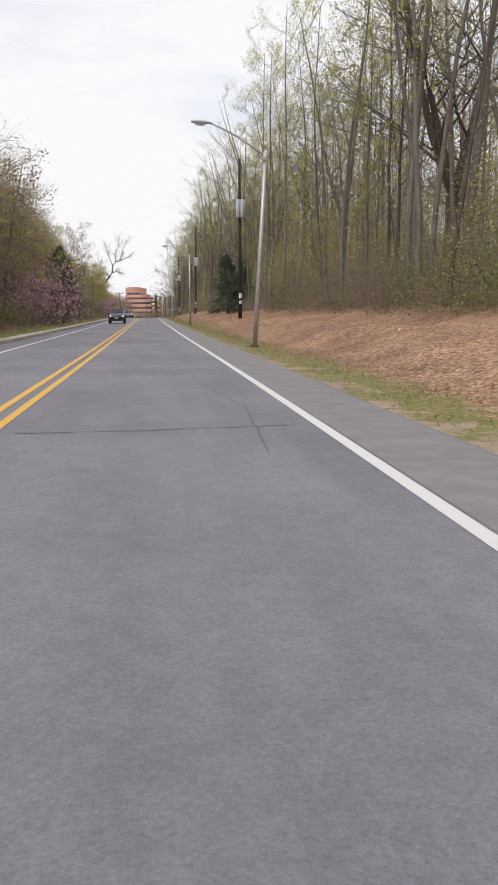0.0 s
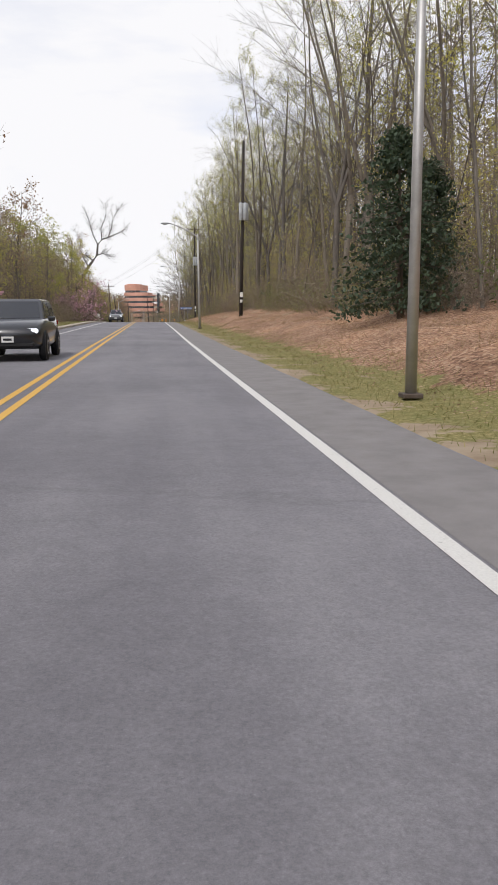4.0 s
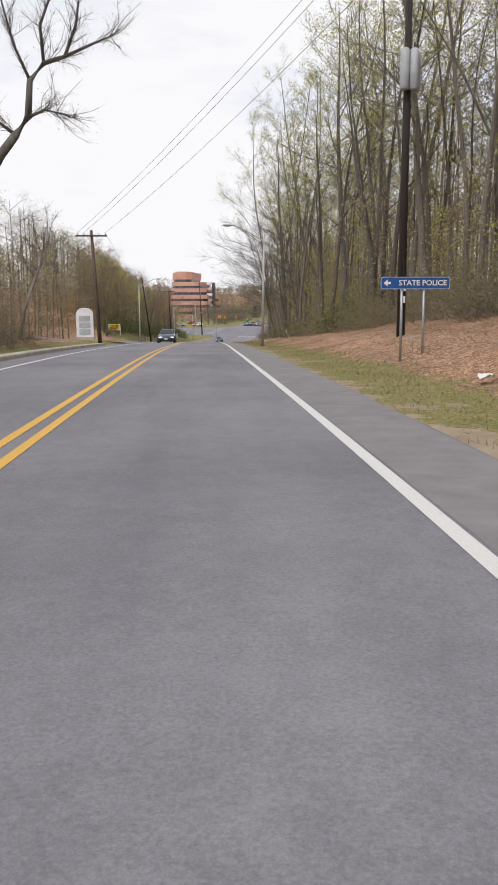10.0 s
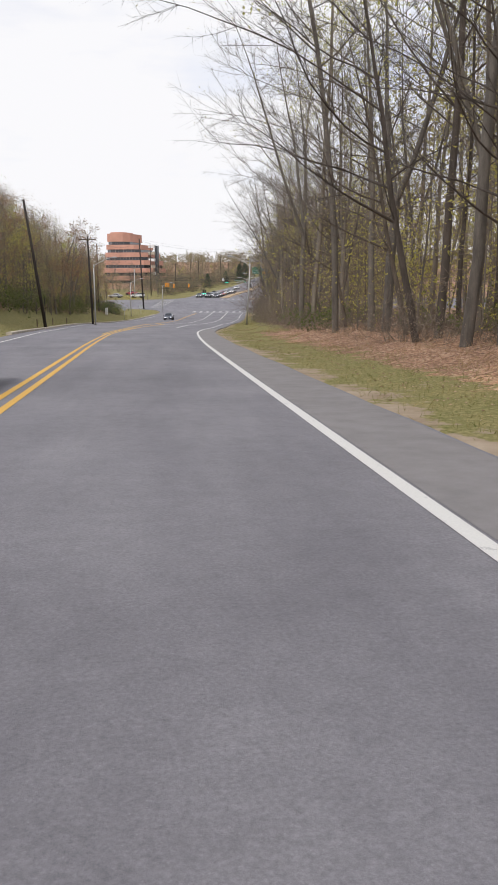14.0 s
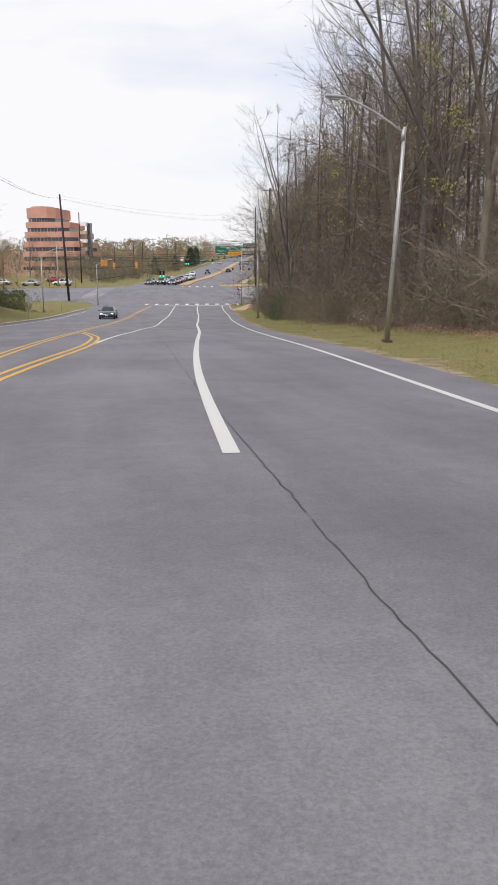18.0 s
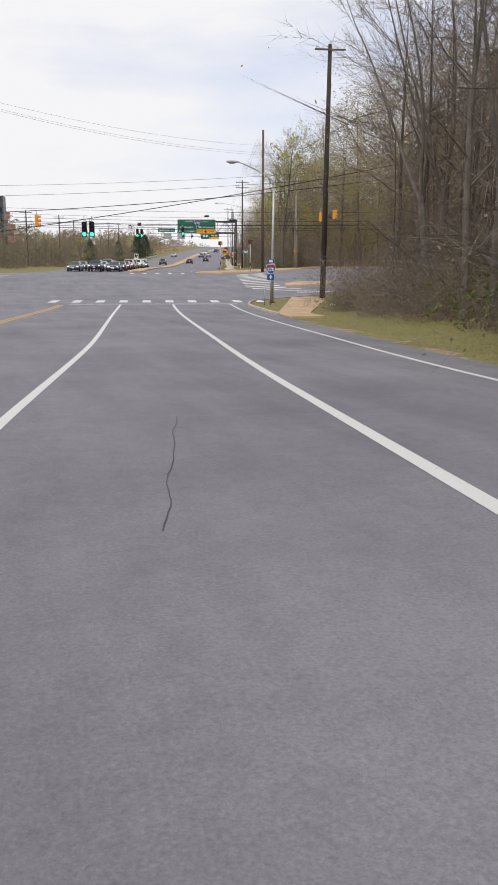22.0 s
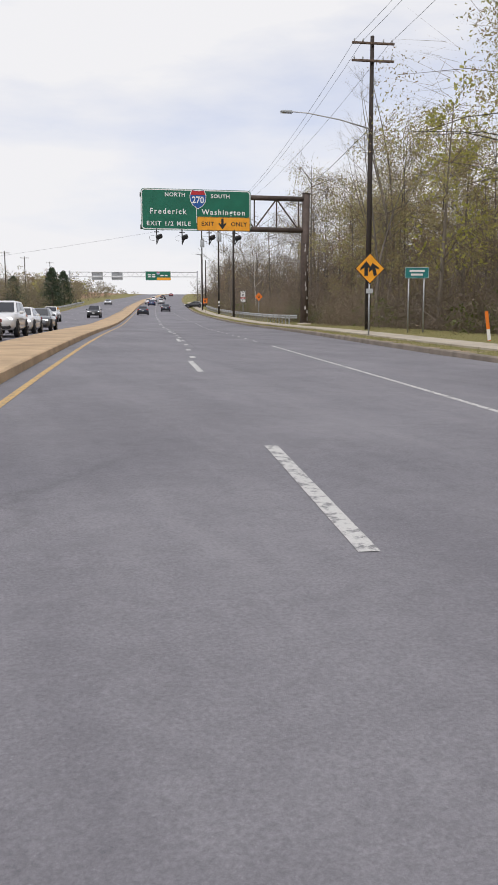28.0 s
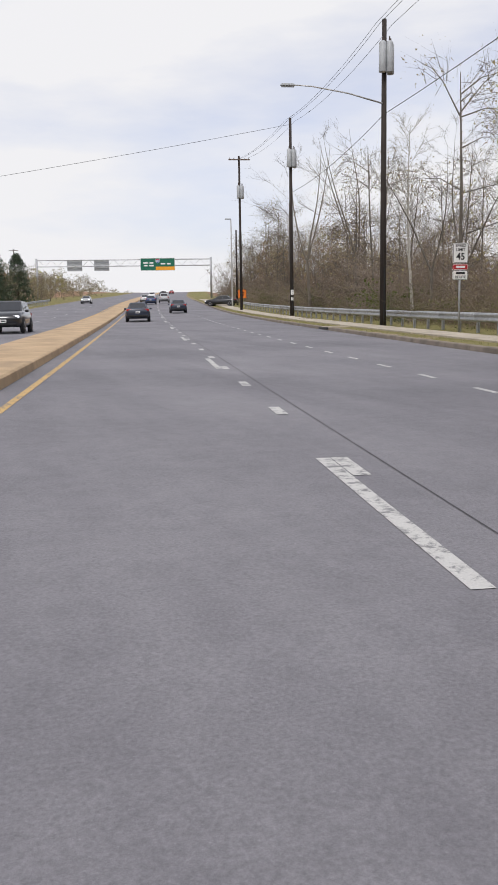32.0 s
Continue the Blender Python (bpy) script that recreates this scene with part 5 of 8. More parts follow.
# beyond the crossing, left
for k in range(46):
    q = 566 + k * 6.5 + RNG.uniform(-3, 3)
    grow(RNG.choice((ROUND, HAZE, RUSSET, HAZE, SHRUBS[3], SHRUBS[1])), q, -20.5 - RNG.random() * 26, RNG.uniform(0.5, 0.8))
for q, o, s in ((742, -22, 1.25), (752, -24, 1.1), (764, -22, 1.2), (700, -24, 0.9), (650, -25, 0.9)):
    grow(HOLLY, q, o, s)
for q, o, s in ((536, -27, 0.42), (540, -34, 0.46), (545, -43, 0.5), (551, -52, 0.5), (562, -29, 0.48), (568, -40, 0.55), (572, -60, 0.6), (580, -50, 0.55), (590, -66, 0.6), (600, -56, 0.6), (600, -19.5, 0.42), (596, -27, 0.45), (575, -32, 0.5)):
    grow(BARE[2], q, o, s)


# deep woods behind, and far woods round the horizon
def fast_mesh(name, verts, per, material):
    """A mesh of separate triangles or quads from an array of corners."""
    me = bpy.data.meshes.new(name)
    n = len(verts) // per
    me.vertices.add(n * per)
    me.vertices.foreach_set("co", verts.astype(np.float32).ravel())
    me.loops.add(n * per)
    me.loops.foreach_set("vertex_index", np.arange(n * per, dtype=np.int32))
    me.polygons.add(n)
    me.polygons.foreach_set("loop_start", np.arange(0, n * per, per, dtype=np.int32))
    me.materials.append(material)
    me.update(calc_edges=True)
    return me


def dabs(name, pts, size, material, g, corners=3):
    """Small leaves or buds at the points, each turned its own way."""
    n = len(pts)
    size = size * 1.3 if corners == 3 else size
    a, c = g.normal(size=(n, 3)), g.normal(size=(n, 3))
    s = (size * g.uniform(0.55, 1.35, n))[:, None]
    a *= s / np.linalg.norm(a, axis=1)[:, None]
    c *= s / np.linalg.norm(c, axis=1)[:, None]
    if corners == 3:
        return fast_mesh(name, np.stack([pts - a * 0.5, pts + c * 0.5, pts + a * 0.5], 1).reshape(-1, 3), 3, material)
    return fast_mesh(name, np.stack([pts - a * 0.5, pts + c * 0.45, pts + a * 0.55, pts - c * 0.35], 1).reshape(-1, 3), 4, material)


def hairs(name, pts, ways, width, material, g):
    """Thin tapering twigs from the points along the ways."""
    side = np.cross(ways, g.normal(size=ways.shape))
    side *= width / np.linalg.norm(side, axis=1)[:, None]
    return fast_mesh(name, np.stack([pts - side, pts + side, pts + ways], 1).reshape(-1, 3), 3, material)


def woods(name, label, spots, leaf_material, leaves=220, size=0.3, twigs=70, twig=0.02, seed=1, low=0.3, bark=None, trunk=0.012, slim=0.13, twig_material=None, limbs=True, fluff=0.06, k=11):
    """A crowd of trees: trunks in one mesh, twigs and leaf clumps in two more."""
    r, g = random.Random(seed), np.random.default_rng(seed)
    b, at, ways, spray = Buf(), [], [], []
    for yy, o, h in spots(r):
        p = place(yy, o, -0.3)
        top = p + Vector((r.uniform(-0.06, 0.06) * h, r.uniform(-0.06, 0.06) * h, h))
        mid = p.lerp(top, 0.55) + rv(r, 0.02 * h)
        rad = trunk * h * r.uniform(0.7, 1.3)
        b.tube([p, mid, top], [rad, rad * 0.65, 0.02], 5, cap=False)
        u = low + (1 - low) * g.random(k) ** 0.8
        wide = h * slim * (1.25 - 0.75 * np.abs(u - 0.62) / 0.6)
        c = np.array(p)[None] * (1 - u)[:, None] + np.array(top)[None] * u[:, None]
        hub = c + g.normal(size=(k, 3)).clip(-1.5, 1.5) * wide[:, None] * np.array((1, 1, 0.35))
        for q, e in zip(c, hub) if limbs else ():
            root = Vector(q) - Vector((0, 0, 0.07 * h))
            b.tube([root, root.lerp(Vector(e), 0.55) + Vector((0, 0, 0.02 * h)), Vector(e)], [rad * 0.36, rad * 0.2, 0.012], 3, cap=False)
        pick = g.integers(0, k, leaves)
        at.append(hub[pick] + g.normal(size=(leaves, 3)).clip(-1.7, 1.7) * h * fluff)
        pick = g.integers(0, k, twigs)
        d = g.normal(size=(twigs, 3)) * h * 0.05 + (hub - c)[pick] * 0.3
        d[:, 2] += h * 0.025
        spray.append(c[pick] * 0.35 + hub[pick] * 0.65 + g.normal(size=(twigs, 3)) * h * 0.03)
        ways.append(d)
    top = tagged(new(name, b.mesh(name, bark or BARK)), label, "woods", kind="stuff")
    for nm, me in (("crown", dabs("crown", np.concatenate(at), size, leaf_material, g)), ("twigs", hairs("twigs", np.concatenate(spray), np.concatenate(ways), twig, twig_material or TWIG, g))):
        new(nm, me).parent = top
    return top


def thicket(name, label, y0, y1, near, deep, tall, count, seed, leaf_material, leaf=0.07, width=0.008, twig_material=None):
    """Undergrowth of bare twigs with a few leaves."""
    r, g = random.Random(seed), np.random.default_rng(seed)
    pts, ways, lf = [], [], []
    for k in range(count):
        yy = r.uniform(y0, y1)
        o = near(yy) + math.copysign(deep * r.random() ** 1.3, near(yy))
        h = tall * r.uniform(0.35, 1.0)
        p = np.array(place(yy, o, -0.1))
        n = 34
        q = p + g.normal(size=(n, 3)) * np.array((0.55, 0.55, 0)) * (0.5 + h * 0.25)
        q[:, 2] = p[2] + g.random(n) ** 1.2 * h * 0.8
        d = g.normal(size=(n, 3)) * 0.5
        d[:, 2] = np.abs(d[:, 2]) * 0.9 + 0.15
        pts.append(q)
        ways.append(d * (0.45 + 0.25 * h))
        lf.append(q[:24] + d[:24] * r.random())
    pts, ways, lf = np.concatenate(pts), np.concatenate(ways), np.concatenate(lf)
    ob = tagged(new(name, hairs(name, pts, ways, width, twig_material or TWIG, g)), label, "undergrowth", kind="stuff")
    new("leaves", dabs("leaves", lf, leaf, leaf_material, g)).parent = ob


LEAF_FAR = leaf_mat("far_spring_leaves", (0.3, 0.25, 0.15), (0.5, 0.46, 0.2), 0.55)
LEAF_CROWN = leaf_mat("russet_and_green_crowns", (0.36, 0.255, 0.175), (0.46, 0.46, 0.18), 0.55)
LEAF_MIX = leaf_mat("mixed_buds_and_leaves", (0.34, 0.245, 0.165), (0.45, 0.42, 0.2), 0.6)
woods("deep_woods", "dim crowded trees deep in the wood behind the bank", lambda r: [(r.uniform(-10, 372), 20 + 46 * r.random() ** 1.4, r.uniform(17, 25)) for k in range(430)], LEAF_FAR, 330, 0.32, 110, 0.022, 5, 0.12, BARK, 0.006)
woods("tangled_woods", "dark tangle of vine-hung trees before the crossing", lambda r: [(yy, woods_edge(yy) + 2.5 + 16 * r.random(), r.uniform(14, 23) * (1.0 if yy < 468 else 0.8)) for yy in (r.uniform(386, 484) for k in range(190))], LEAF_TANGLE, 520, 0.1, 700, 0.013, 6, 0.06, BARK_DARK, 0.007, 0.1, TWIG_DARK)
woods("bank_woods", "brown and pale green trees crowding the far bank", lambda r: [(yy, -12.5 - 24 * q, (8.5 + 7 * q) * r.uniform(0.85, 1.2) * (1.45 - 0.45 * smooth(95, 150, yy))) for yy, q in ((r.uniform(22, 244), r.random() ** 1.4) for k in range(320))], LEAF_CROWN, 1100, 0.14, 340, 0.013, 7, 0.1, BARK, 0.008, 0.17, None, True, 0.04, 16)
LEAF_ORANGE = leaf_mat("russet_spring_crowns", (0.42, 0.22, 0.12), (0.55, 0.38, 0.2), 0.55)
for k, (nm, words, lm, n) in enumerate((("hill_woods", "pale yellow-green trees on the hillside", LEAF_CROWN, 110), ("russet_woods", "russet and orange-brown budding trees on the hillside", LEAF_ORANGE, 90), ("green_woods", "fresh green trees on the hillside", LEAF_SPRING, 60))):
    woods(nm, words, lambda r: [(yy, edge_l(yy) - (5 if yy < 448 else 10) - 20 * q, (8 + 8 * q ** 0.5) * r.uniform(0.85, 1.15)) for yy, q in ((r.uniform(336, 478), r.random()) for j in range(n))], lm, 800, 0.13, 220, 0.014, 8 + 50 * k, 0.08, BARK, 0.008, 0.17, None, True, 0.05, 14)
woods("back_woods", "pale trees behind the entrance", lambda r: [(r.uniform(262, 345), -19.5 - 32 * r.random(), r.uniform(8, 13)) for k in range(110)], LEAF_MIX, 300, 0.24, 120, 0.02, 9, 0.15, BARK, 0.008, 0.16)
woods("near_corner_woods", "brown budding trees on the near corner of the crossing", lambda r: [(r.uniform(478, 497), 21 + 18 * r.random(), r.uniform(14, 21)) for j in range(34)], LEAF_CROWN, 2400, 0.12, 900, 0.012, 17, 0.06, BARK, 0.007, 0.18, None, True, 0.05, 20)
woods("corner_woods", "tall trees in brown and green spring leaf past the crossing", lambda r: [(yy, (24 if yy < 562 else 20) + 40 * r.random() ** 1.2, r.uniform(19, 25) if yy < 602 else r.uniform(12, 18)) for yy in (r.uniform(545, 640) for j in range(98))], LEAF_CROWN, 6600, 0.155, 700, 0.01, 10, 0.06, BARK, 0.006, 0.16, None, True, 0.034, 34)
woods("right_woods", "crowded bare brown trees behind the guardrail", lambda r: [(yy, 18 + 40 * r.random() ** 1.2, r.uniform(9, 14) * (1.25 - 0.25 * smooth(650, 720, yy))) for yy in (r.uniform(628, 830) for k in range(230))], LEAF_MIX, 700, 0.14, 520, 0.015, 11, 0.08, BARK, 0.008, 0.17, None, True, 0.05, 16)
LEAF_DIM = leaf_mat("dim_far_leaves", (0.2, 0.165, 0.12), (0.33, 0.3, 0.17), 0.4)
woods("low_woods", "low brown and green trees past the far lanes", lambda r: [(r.uniform(560, 930), -22 - 50 * r.random() ** 1.5, r.uniform(4, 7.5)) for k in range(420)], LEAF_DIM, 260, 0.22, 90, 0.025, 12, 0.02, BARK, 0.006, 0.2, None, False)
woods("distant_woods", "far brown and pale green woods on the rising land", lambda r: [(r.uniform(680, 1500), r.choice((-1, 1)) * (60 + 420 * r.random() ** 1.4), r.uniform(7, 12)) for k in range(1500)], LEAF_DIM, 75, 0.9, 20, 0.06, 13, 0.02, BARK, 0.005, 0.22, None, False)
thicket("undergrowth", "olive and brown undergrowth within the wood", -8, 272, lambda yy: woods_edge(yy) + 1.5, 12, 4.2, 1850, 21, LEAF_OLIVE, 0.09, 0.007)
thicket("brush", "low brown twiggy brush along the wood's edge", -8, 350, lambda yy: woods_edge(yy) - 0.6, 8, 1.3, 1300, 25, LEAF_TWIG, 0.06, 0.006)
thicket("brambles", "dense brown brambles before the crossing", 366, 483, lambda yy: woods_edge(yy) - 0.4, 9, 4.6, 2200, 22, LEAF_TANGLE, 0.055, 0.0055, TWIG_DARK)
thicket("far_brush", "brown twiggy undergrowth on the far bank", 24, 244, lambda yy: -9.6, 9, 2.6, 1200, 23, LEAF_OLIVE, 0.1)
thicket("low_brush", "brown brush below the guardrail", 552, 800, lambda yy: 16.5, 14, 4.0, 3000, 24, LEAF_OLIVE, 0.07)



def mounds(name, label, spots, leaf_material, seed, leaf=0.08, per=95, hair=45, twig_material=None, width=0.006):
    """Rounded, uneven bushes: a shell of small leaves over arching twigs."""
    r, g = random.Random(seed), np.random.default_rng(seed)
    lf, root, ways = [], [], []
    for y, o, rad, h in spots(r):
        p = np.array(place(y, o, -0.15))
        n, k = int(per * rad * (rad + h)), int(hair * rad * (rad + h))
        lobes = g.normal(size=(5, 3))
        lobes[:, 2] = np.abs(lobes[:, 2])
        lobes /= np.linalg.norm(lobes, axis=1)[:, None]

        def shell(m, low, high):
            d = g.normal(size=(m, 3))
            d[:, 2] = np.abs(d[:, 2]) * 1.1
            d /= np.linalg.norm(d, axis=1)[:, None]
            swell = 0.72 + 0.42 * np.max(np.clip(d @ lobes.T, 0, 1) ** 4, axis=1)
            return d, d * (swell * g.uniform(low, high, m))[:, None] * np.array((rad, rad, h))
        d, q = shell(n, 0.55, 1.05)
        lf.append(p + q + g.normal(size=(n, 3)) * 0.05)
        d, q = shell(k, 0.2, 0.9)
        root.append(p + q)
        ways.append((d * 0.6 + g.normal(size=(k, 3)) * 0.45 + np.array((0, 0, 0.12))) * g.uniform(0.3, 0.75, k)[:, None] * min(1.3, 0.5 + 0.3 * h))
    ob = tagged(new(name, hairs(name, np.concatenate(root), np.concatenate(ways), width, twig_material or TWIG, g)), label, "undergrowth", kind="stuff")
    new("leaves", dabs("leaves", np.concatenate(lf), leaf, leaf_material, g)).parent = ob


def along(y0, y1, step, near, deep, rad, tall, chance=1.0):
    """Spots for bushes along an edge, in loose drifts."""
    def spots(r):
        y, out = y0, []
        while y < y1:
            if noise.noise(Vector((y * 0.045, deep, step))) < chance - 0.5:
                q = r.random() ** 1.2
                e = near(y)
                out.append((y, e + math.copysign(deep * q, e), r.uniform(*rad), r.uniform(*tall) * (0.7 + 0.6 * q)))
            y += step * r.uniform(0.5, 1.5)
        return out
    return spots


LEAF_SAGE = leaf_mat("grey_green_shrub_leaves", (0.13, 0.15, 0.06), (0.3, 0.31, 0.13), 0.35)
LEAF_IVY = leaf_mat("ivy_leaves", (0.03, 0.075, 0.03), (0.1, 0.17, 0.06), 0.2)
LEAF_GOLD = leaf_mat("yellow_flowers", (0.55, 0.42, 0.03), (0.8, 0.65, 0.08), 0.3)
edge = lambda yy: woods_edge(yy) - 0.6
mounds("brown_bushes", "rounded bushes of fine bare brown twigs at the wood's edge", along(-6, 268, 2.6, edge, 6, (1.5, 3.0), (1.6, 5.6), 0.9), LEAF_TWIG, 31, 0.07, 85, 100)
mounds("low_bushes", "low bushes of fine bare brown twigs among the trunks", along(268, 345, 3.4, lambda yy: woods_edge(yy) + 1.5, 7, (1.2, 2.2), (0.7, 1.9), 0.75), LEAF_TWIG, 48, 0.07, 80, 90)
mounds("olive_bushes", "olive bushes in first leaf at the wood's edge", along(-6, 264, 2.6, edge, 5, (1.3, 2.8), (1.6, 5.4), 0.8), LEAF_OLIVE, 32, 0.085, 150, 40)
mounds("sage_bushes", "grey-green leafy bushes under the trees", along(-6, 262, 2.8, edge, 5, (1.2, 2.4), (1.4, 4.2), 0.72), LEAF_SAGE, 33, 0.085, 160, 35)
woods("understory", "slim young trees in yellow-green leaf under the wood", lambda r: [(yy, woods_edge(yy) + 1.0 + 11 * r.random(), r.uniform(4, 10)) for yy in (r.uniform(-6, 345) for k in range(260))], LEAF_SPRING, 420, 0.11, 330, 0.008, 34, 0.15, BARK, 0.006, 0.2, None, True, 0.07, 14)
mounds("bramble_mounds", "tall brown mounds of vines and brambles", along(374, 478, 2.3, lambda yy: woods_edge(yy) - 0.3, 4.5, (1.6, 2.8), (2.4, 5.2)), LEAF_TANGLE, 35, 0.075, 150, 75, TWIG_DARK, 0.0045)
mounds("olive_mounds", "olive brown bushes before the crossing", along(358, 480, 3.2, lambda yy: woods_edge(yy) - 0.5, 4, (1.3, 2.4), (1.6, 4.2), 0.85), LEAF_OLIVE, 36, 0.07, 110, 40)
mounds("ivy_mound", "green ivy heaped over a bush", lambda r: [(431, 10.9, 1.4, 2.8), (432.6, 11.4, 1.7, 3.8), (434.5, 11.8, 1.7, 3.2), (429.4, 10.9, 1.1, 2.0), (441, 10.8, 1.0, 1.8)], LEAF_IVY, 37, 0.1, 260, 25)
left = lambda yy: edge_l(yy) - 6.4
mounds("bank_bushes", "fresh green bushes on the grass bank", along(338, 452, 3.0, left, 5, (1.5, 2.6), (1.6, 3.2), 0.85), LEAF_SHRUB, 38, 0.09, 120, 30)
mounds("bank_brush", "brown and russet brush on the hillside", along(330, 462, 2.6, lambda yy: edge_l(yy) - 10.0, 9, (1.8, 3.2), (2.6, 5.5)), LEAF_ORANGE, 39, 0.1, 130, 25)
mounds("forsythia", "yellow flowering forsythia bush", lambda r: [(437, -22.5, 1.2, 1.4), (512, -37, 1.3, 1.3), (540, -33, 1.6, 1.2), (545, -36, 1.4, 1.2)], LEAF_GOLD, 40, 0.07, 160, 30)
mounds("far_bank_bushes", "brown and olive bushes beyond the far kerb", along(20, 244, 2.6, lambda yy: -10.0, 5, (1.1, 2.1), (1.2, 3.0)), LEAF_MIX, 41, 0.07, 80, 70)
mounds("far_bank_green", "green bushes beyond the far kerb", along(24, 240, 5.0, lambda yy: -10.2, 4, (0.9, 1.7), (1.0, 2.0), 0.65), LEAF_SAGE, 42, 0.08, 120, 35)
mounds("corner_bushes", "dark green and olive bushes under the corner trees", along(551, 640, 2.2, lambda yy: 17.5, 6, (1.5, 2.8), (2.0, 4.4)), LEAF_SAGE, 43, 0.08, 120, 40)
LEAF_GREY = leaf_mat("dim_grey_green_crowns", (0.12, 0.115, 0.085), (0.22, 0.21, 0.125), 0.4)
mounds("far_lane_trees", "dim grey-green and brown trees past the far lanes", along(566, 800, 3.0, lambda yy: -25.0, 22, (2.4, 4.2), (4.5, 7.5)), LEAF_GREY, 49, 0.2, 26, 12, TWIG, 0.014)
mounds("verge_brush", "brown brush on the near corner of the crossing", along(480, 497, 1.3, lambda yy: 16.8 + 0.1 * (yy - 480), 9, (1.6, 2.8), (2.2, 4.4)), LEAF_TANGLE, 46, 0.075, 130, 70, TWIG_DARK, 0.0045)
mounds("rail_bushes", "brown and olive scrub behind the guardrail", along(606, 800, 1.9, lambda yy: 15.6, 8, (1.5, 2.9), (2.4, 5.2)), LEAF_TANGLE, 44, 0.08, 70, 85)
mounds("rail_evergreen", "dark green bushes by the guardrail end", lambda r: [(629, 15.6, 1.4, 2.3), (633, 16.4, 1.5, 2.6), (622, 16.5, 1.2, 1.7), (666, 15.0, 1.2, 1.3)], LEAF_IVY, 47, 0.08, 200, 25)
mounds("rail_green", "olive green scrub behind the guardrail", along(612, 800, 3.4, lambda yy: 15.2, 5, (1.1, 2.2), (1.2, 3.2), 0.85), LEAF_OLIVE, 45, 0.08, 120, 40)

# ---- poles and lamps ----
def at_heading(y, x, yy, z, turn=0.0):
    return Matrix.Translation((x, yy, z)) @ Matrix.Rotation(-heading(y) + radians(turn), 4, "Z")


def make_lamp(height=7.5, reach=2.5, lift=0.95, base=True):
    t = thing("street_lamp", "tall aluminium street lamp with a curved arm on the grass verge", "street lamp", "street lamps")
    b = Buf()
    b.tube([(0, 0, 0), (0, 0, height * 0.5), (0, 0, height + 0.12)], [0.1, 0.085, 0.065], 10)
    part("pole", b, ALU, t, soft=True)
    b = Buf()
    pts = [(-0.03, 0, height - 0.1), (-0.5, 0, height + 0.2), (-1.1, 0, height + 0.52), (-1.7, 0, height + 0.78), (-reach + 0.3, 0, height + lift)]
    b.tube(pts, [0.05, 0.045, 0.042, 0.04, 0.035], 7)
    b.tube([(-0.03, 0, height - 0.35), (-0.03, 0, height + 0.02)], 0.085, 8)
    part("arm", b, ALU, t, soft=True)
    b = Buf()
    rings = []
    for u, w, h0, h1 in ((0, 0.05, -0.03, 0.04), (0.15, 0.1, -0.05, 0.07), (0.4, 0.15, -0.08, 0.09), (0.65, 0.14, -0.07, 0.08), (0.8, 0.06, -0.03, 0.04)):
        x, z = -reach + 0.35 - u, height + lift
        rings.append([(x, w * math.cos(a), z + (h1 if math.sin(a) > 0 else -h0) * math.sin(a)) for a in (0, 0.8, 1.57, 2.34, 3.14, 3.93, 4.71, 5.5)])
    b.loft(rings)
    head = part("lamp_head", b, GREY_BOX, t, "grey cobra-head lamp housing", soft=True)
    part("lens", bevelled((-reach - 0.1, 0, height + lift - 0.085), (0.34, 0.2, 0.05), 0.02), LAMP_LENS, head)
    if base:
        part("base_plate", bevelled((0, 0, 0.04), (0.34, 0.34, 0.08), 0.015), RUST, t, "rusty base plate")
    return t


LAMP = make_lamp()
lean = lambda a: Matrix.Rotation(radians(a), 4, "Y")
LAMP.matrix_basis = stand(32.5, 3.95, 0, 0, 0.97) @ lean(3.4)
for y, o, s, a in ((86.3, 4.1, 0.96, 0), (137.7, 3.75, 0.95, -0.8), (191.0, 3.85, 0.92, 1.6), (244.2, 4.0, 0.93, 0.8), (375.5, 8.7, 1.04, 3.2), (443.8, 9.6, 1.08, 0), (491.0, 10.2, 1.25, 0.5)):
    copy_thing(LAMP, stand(y, o, 0, 0, s) @ lean(a))
for y, o, s in ((300, -8.4, 1.0), (374, -10.6, 1.03), (462, -18.6, 1.05), (492, -14.8, 0.95)):
    copy_thing(LAMP, stand(y, o, 0, 180, s))


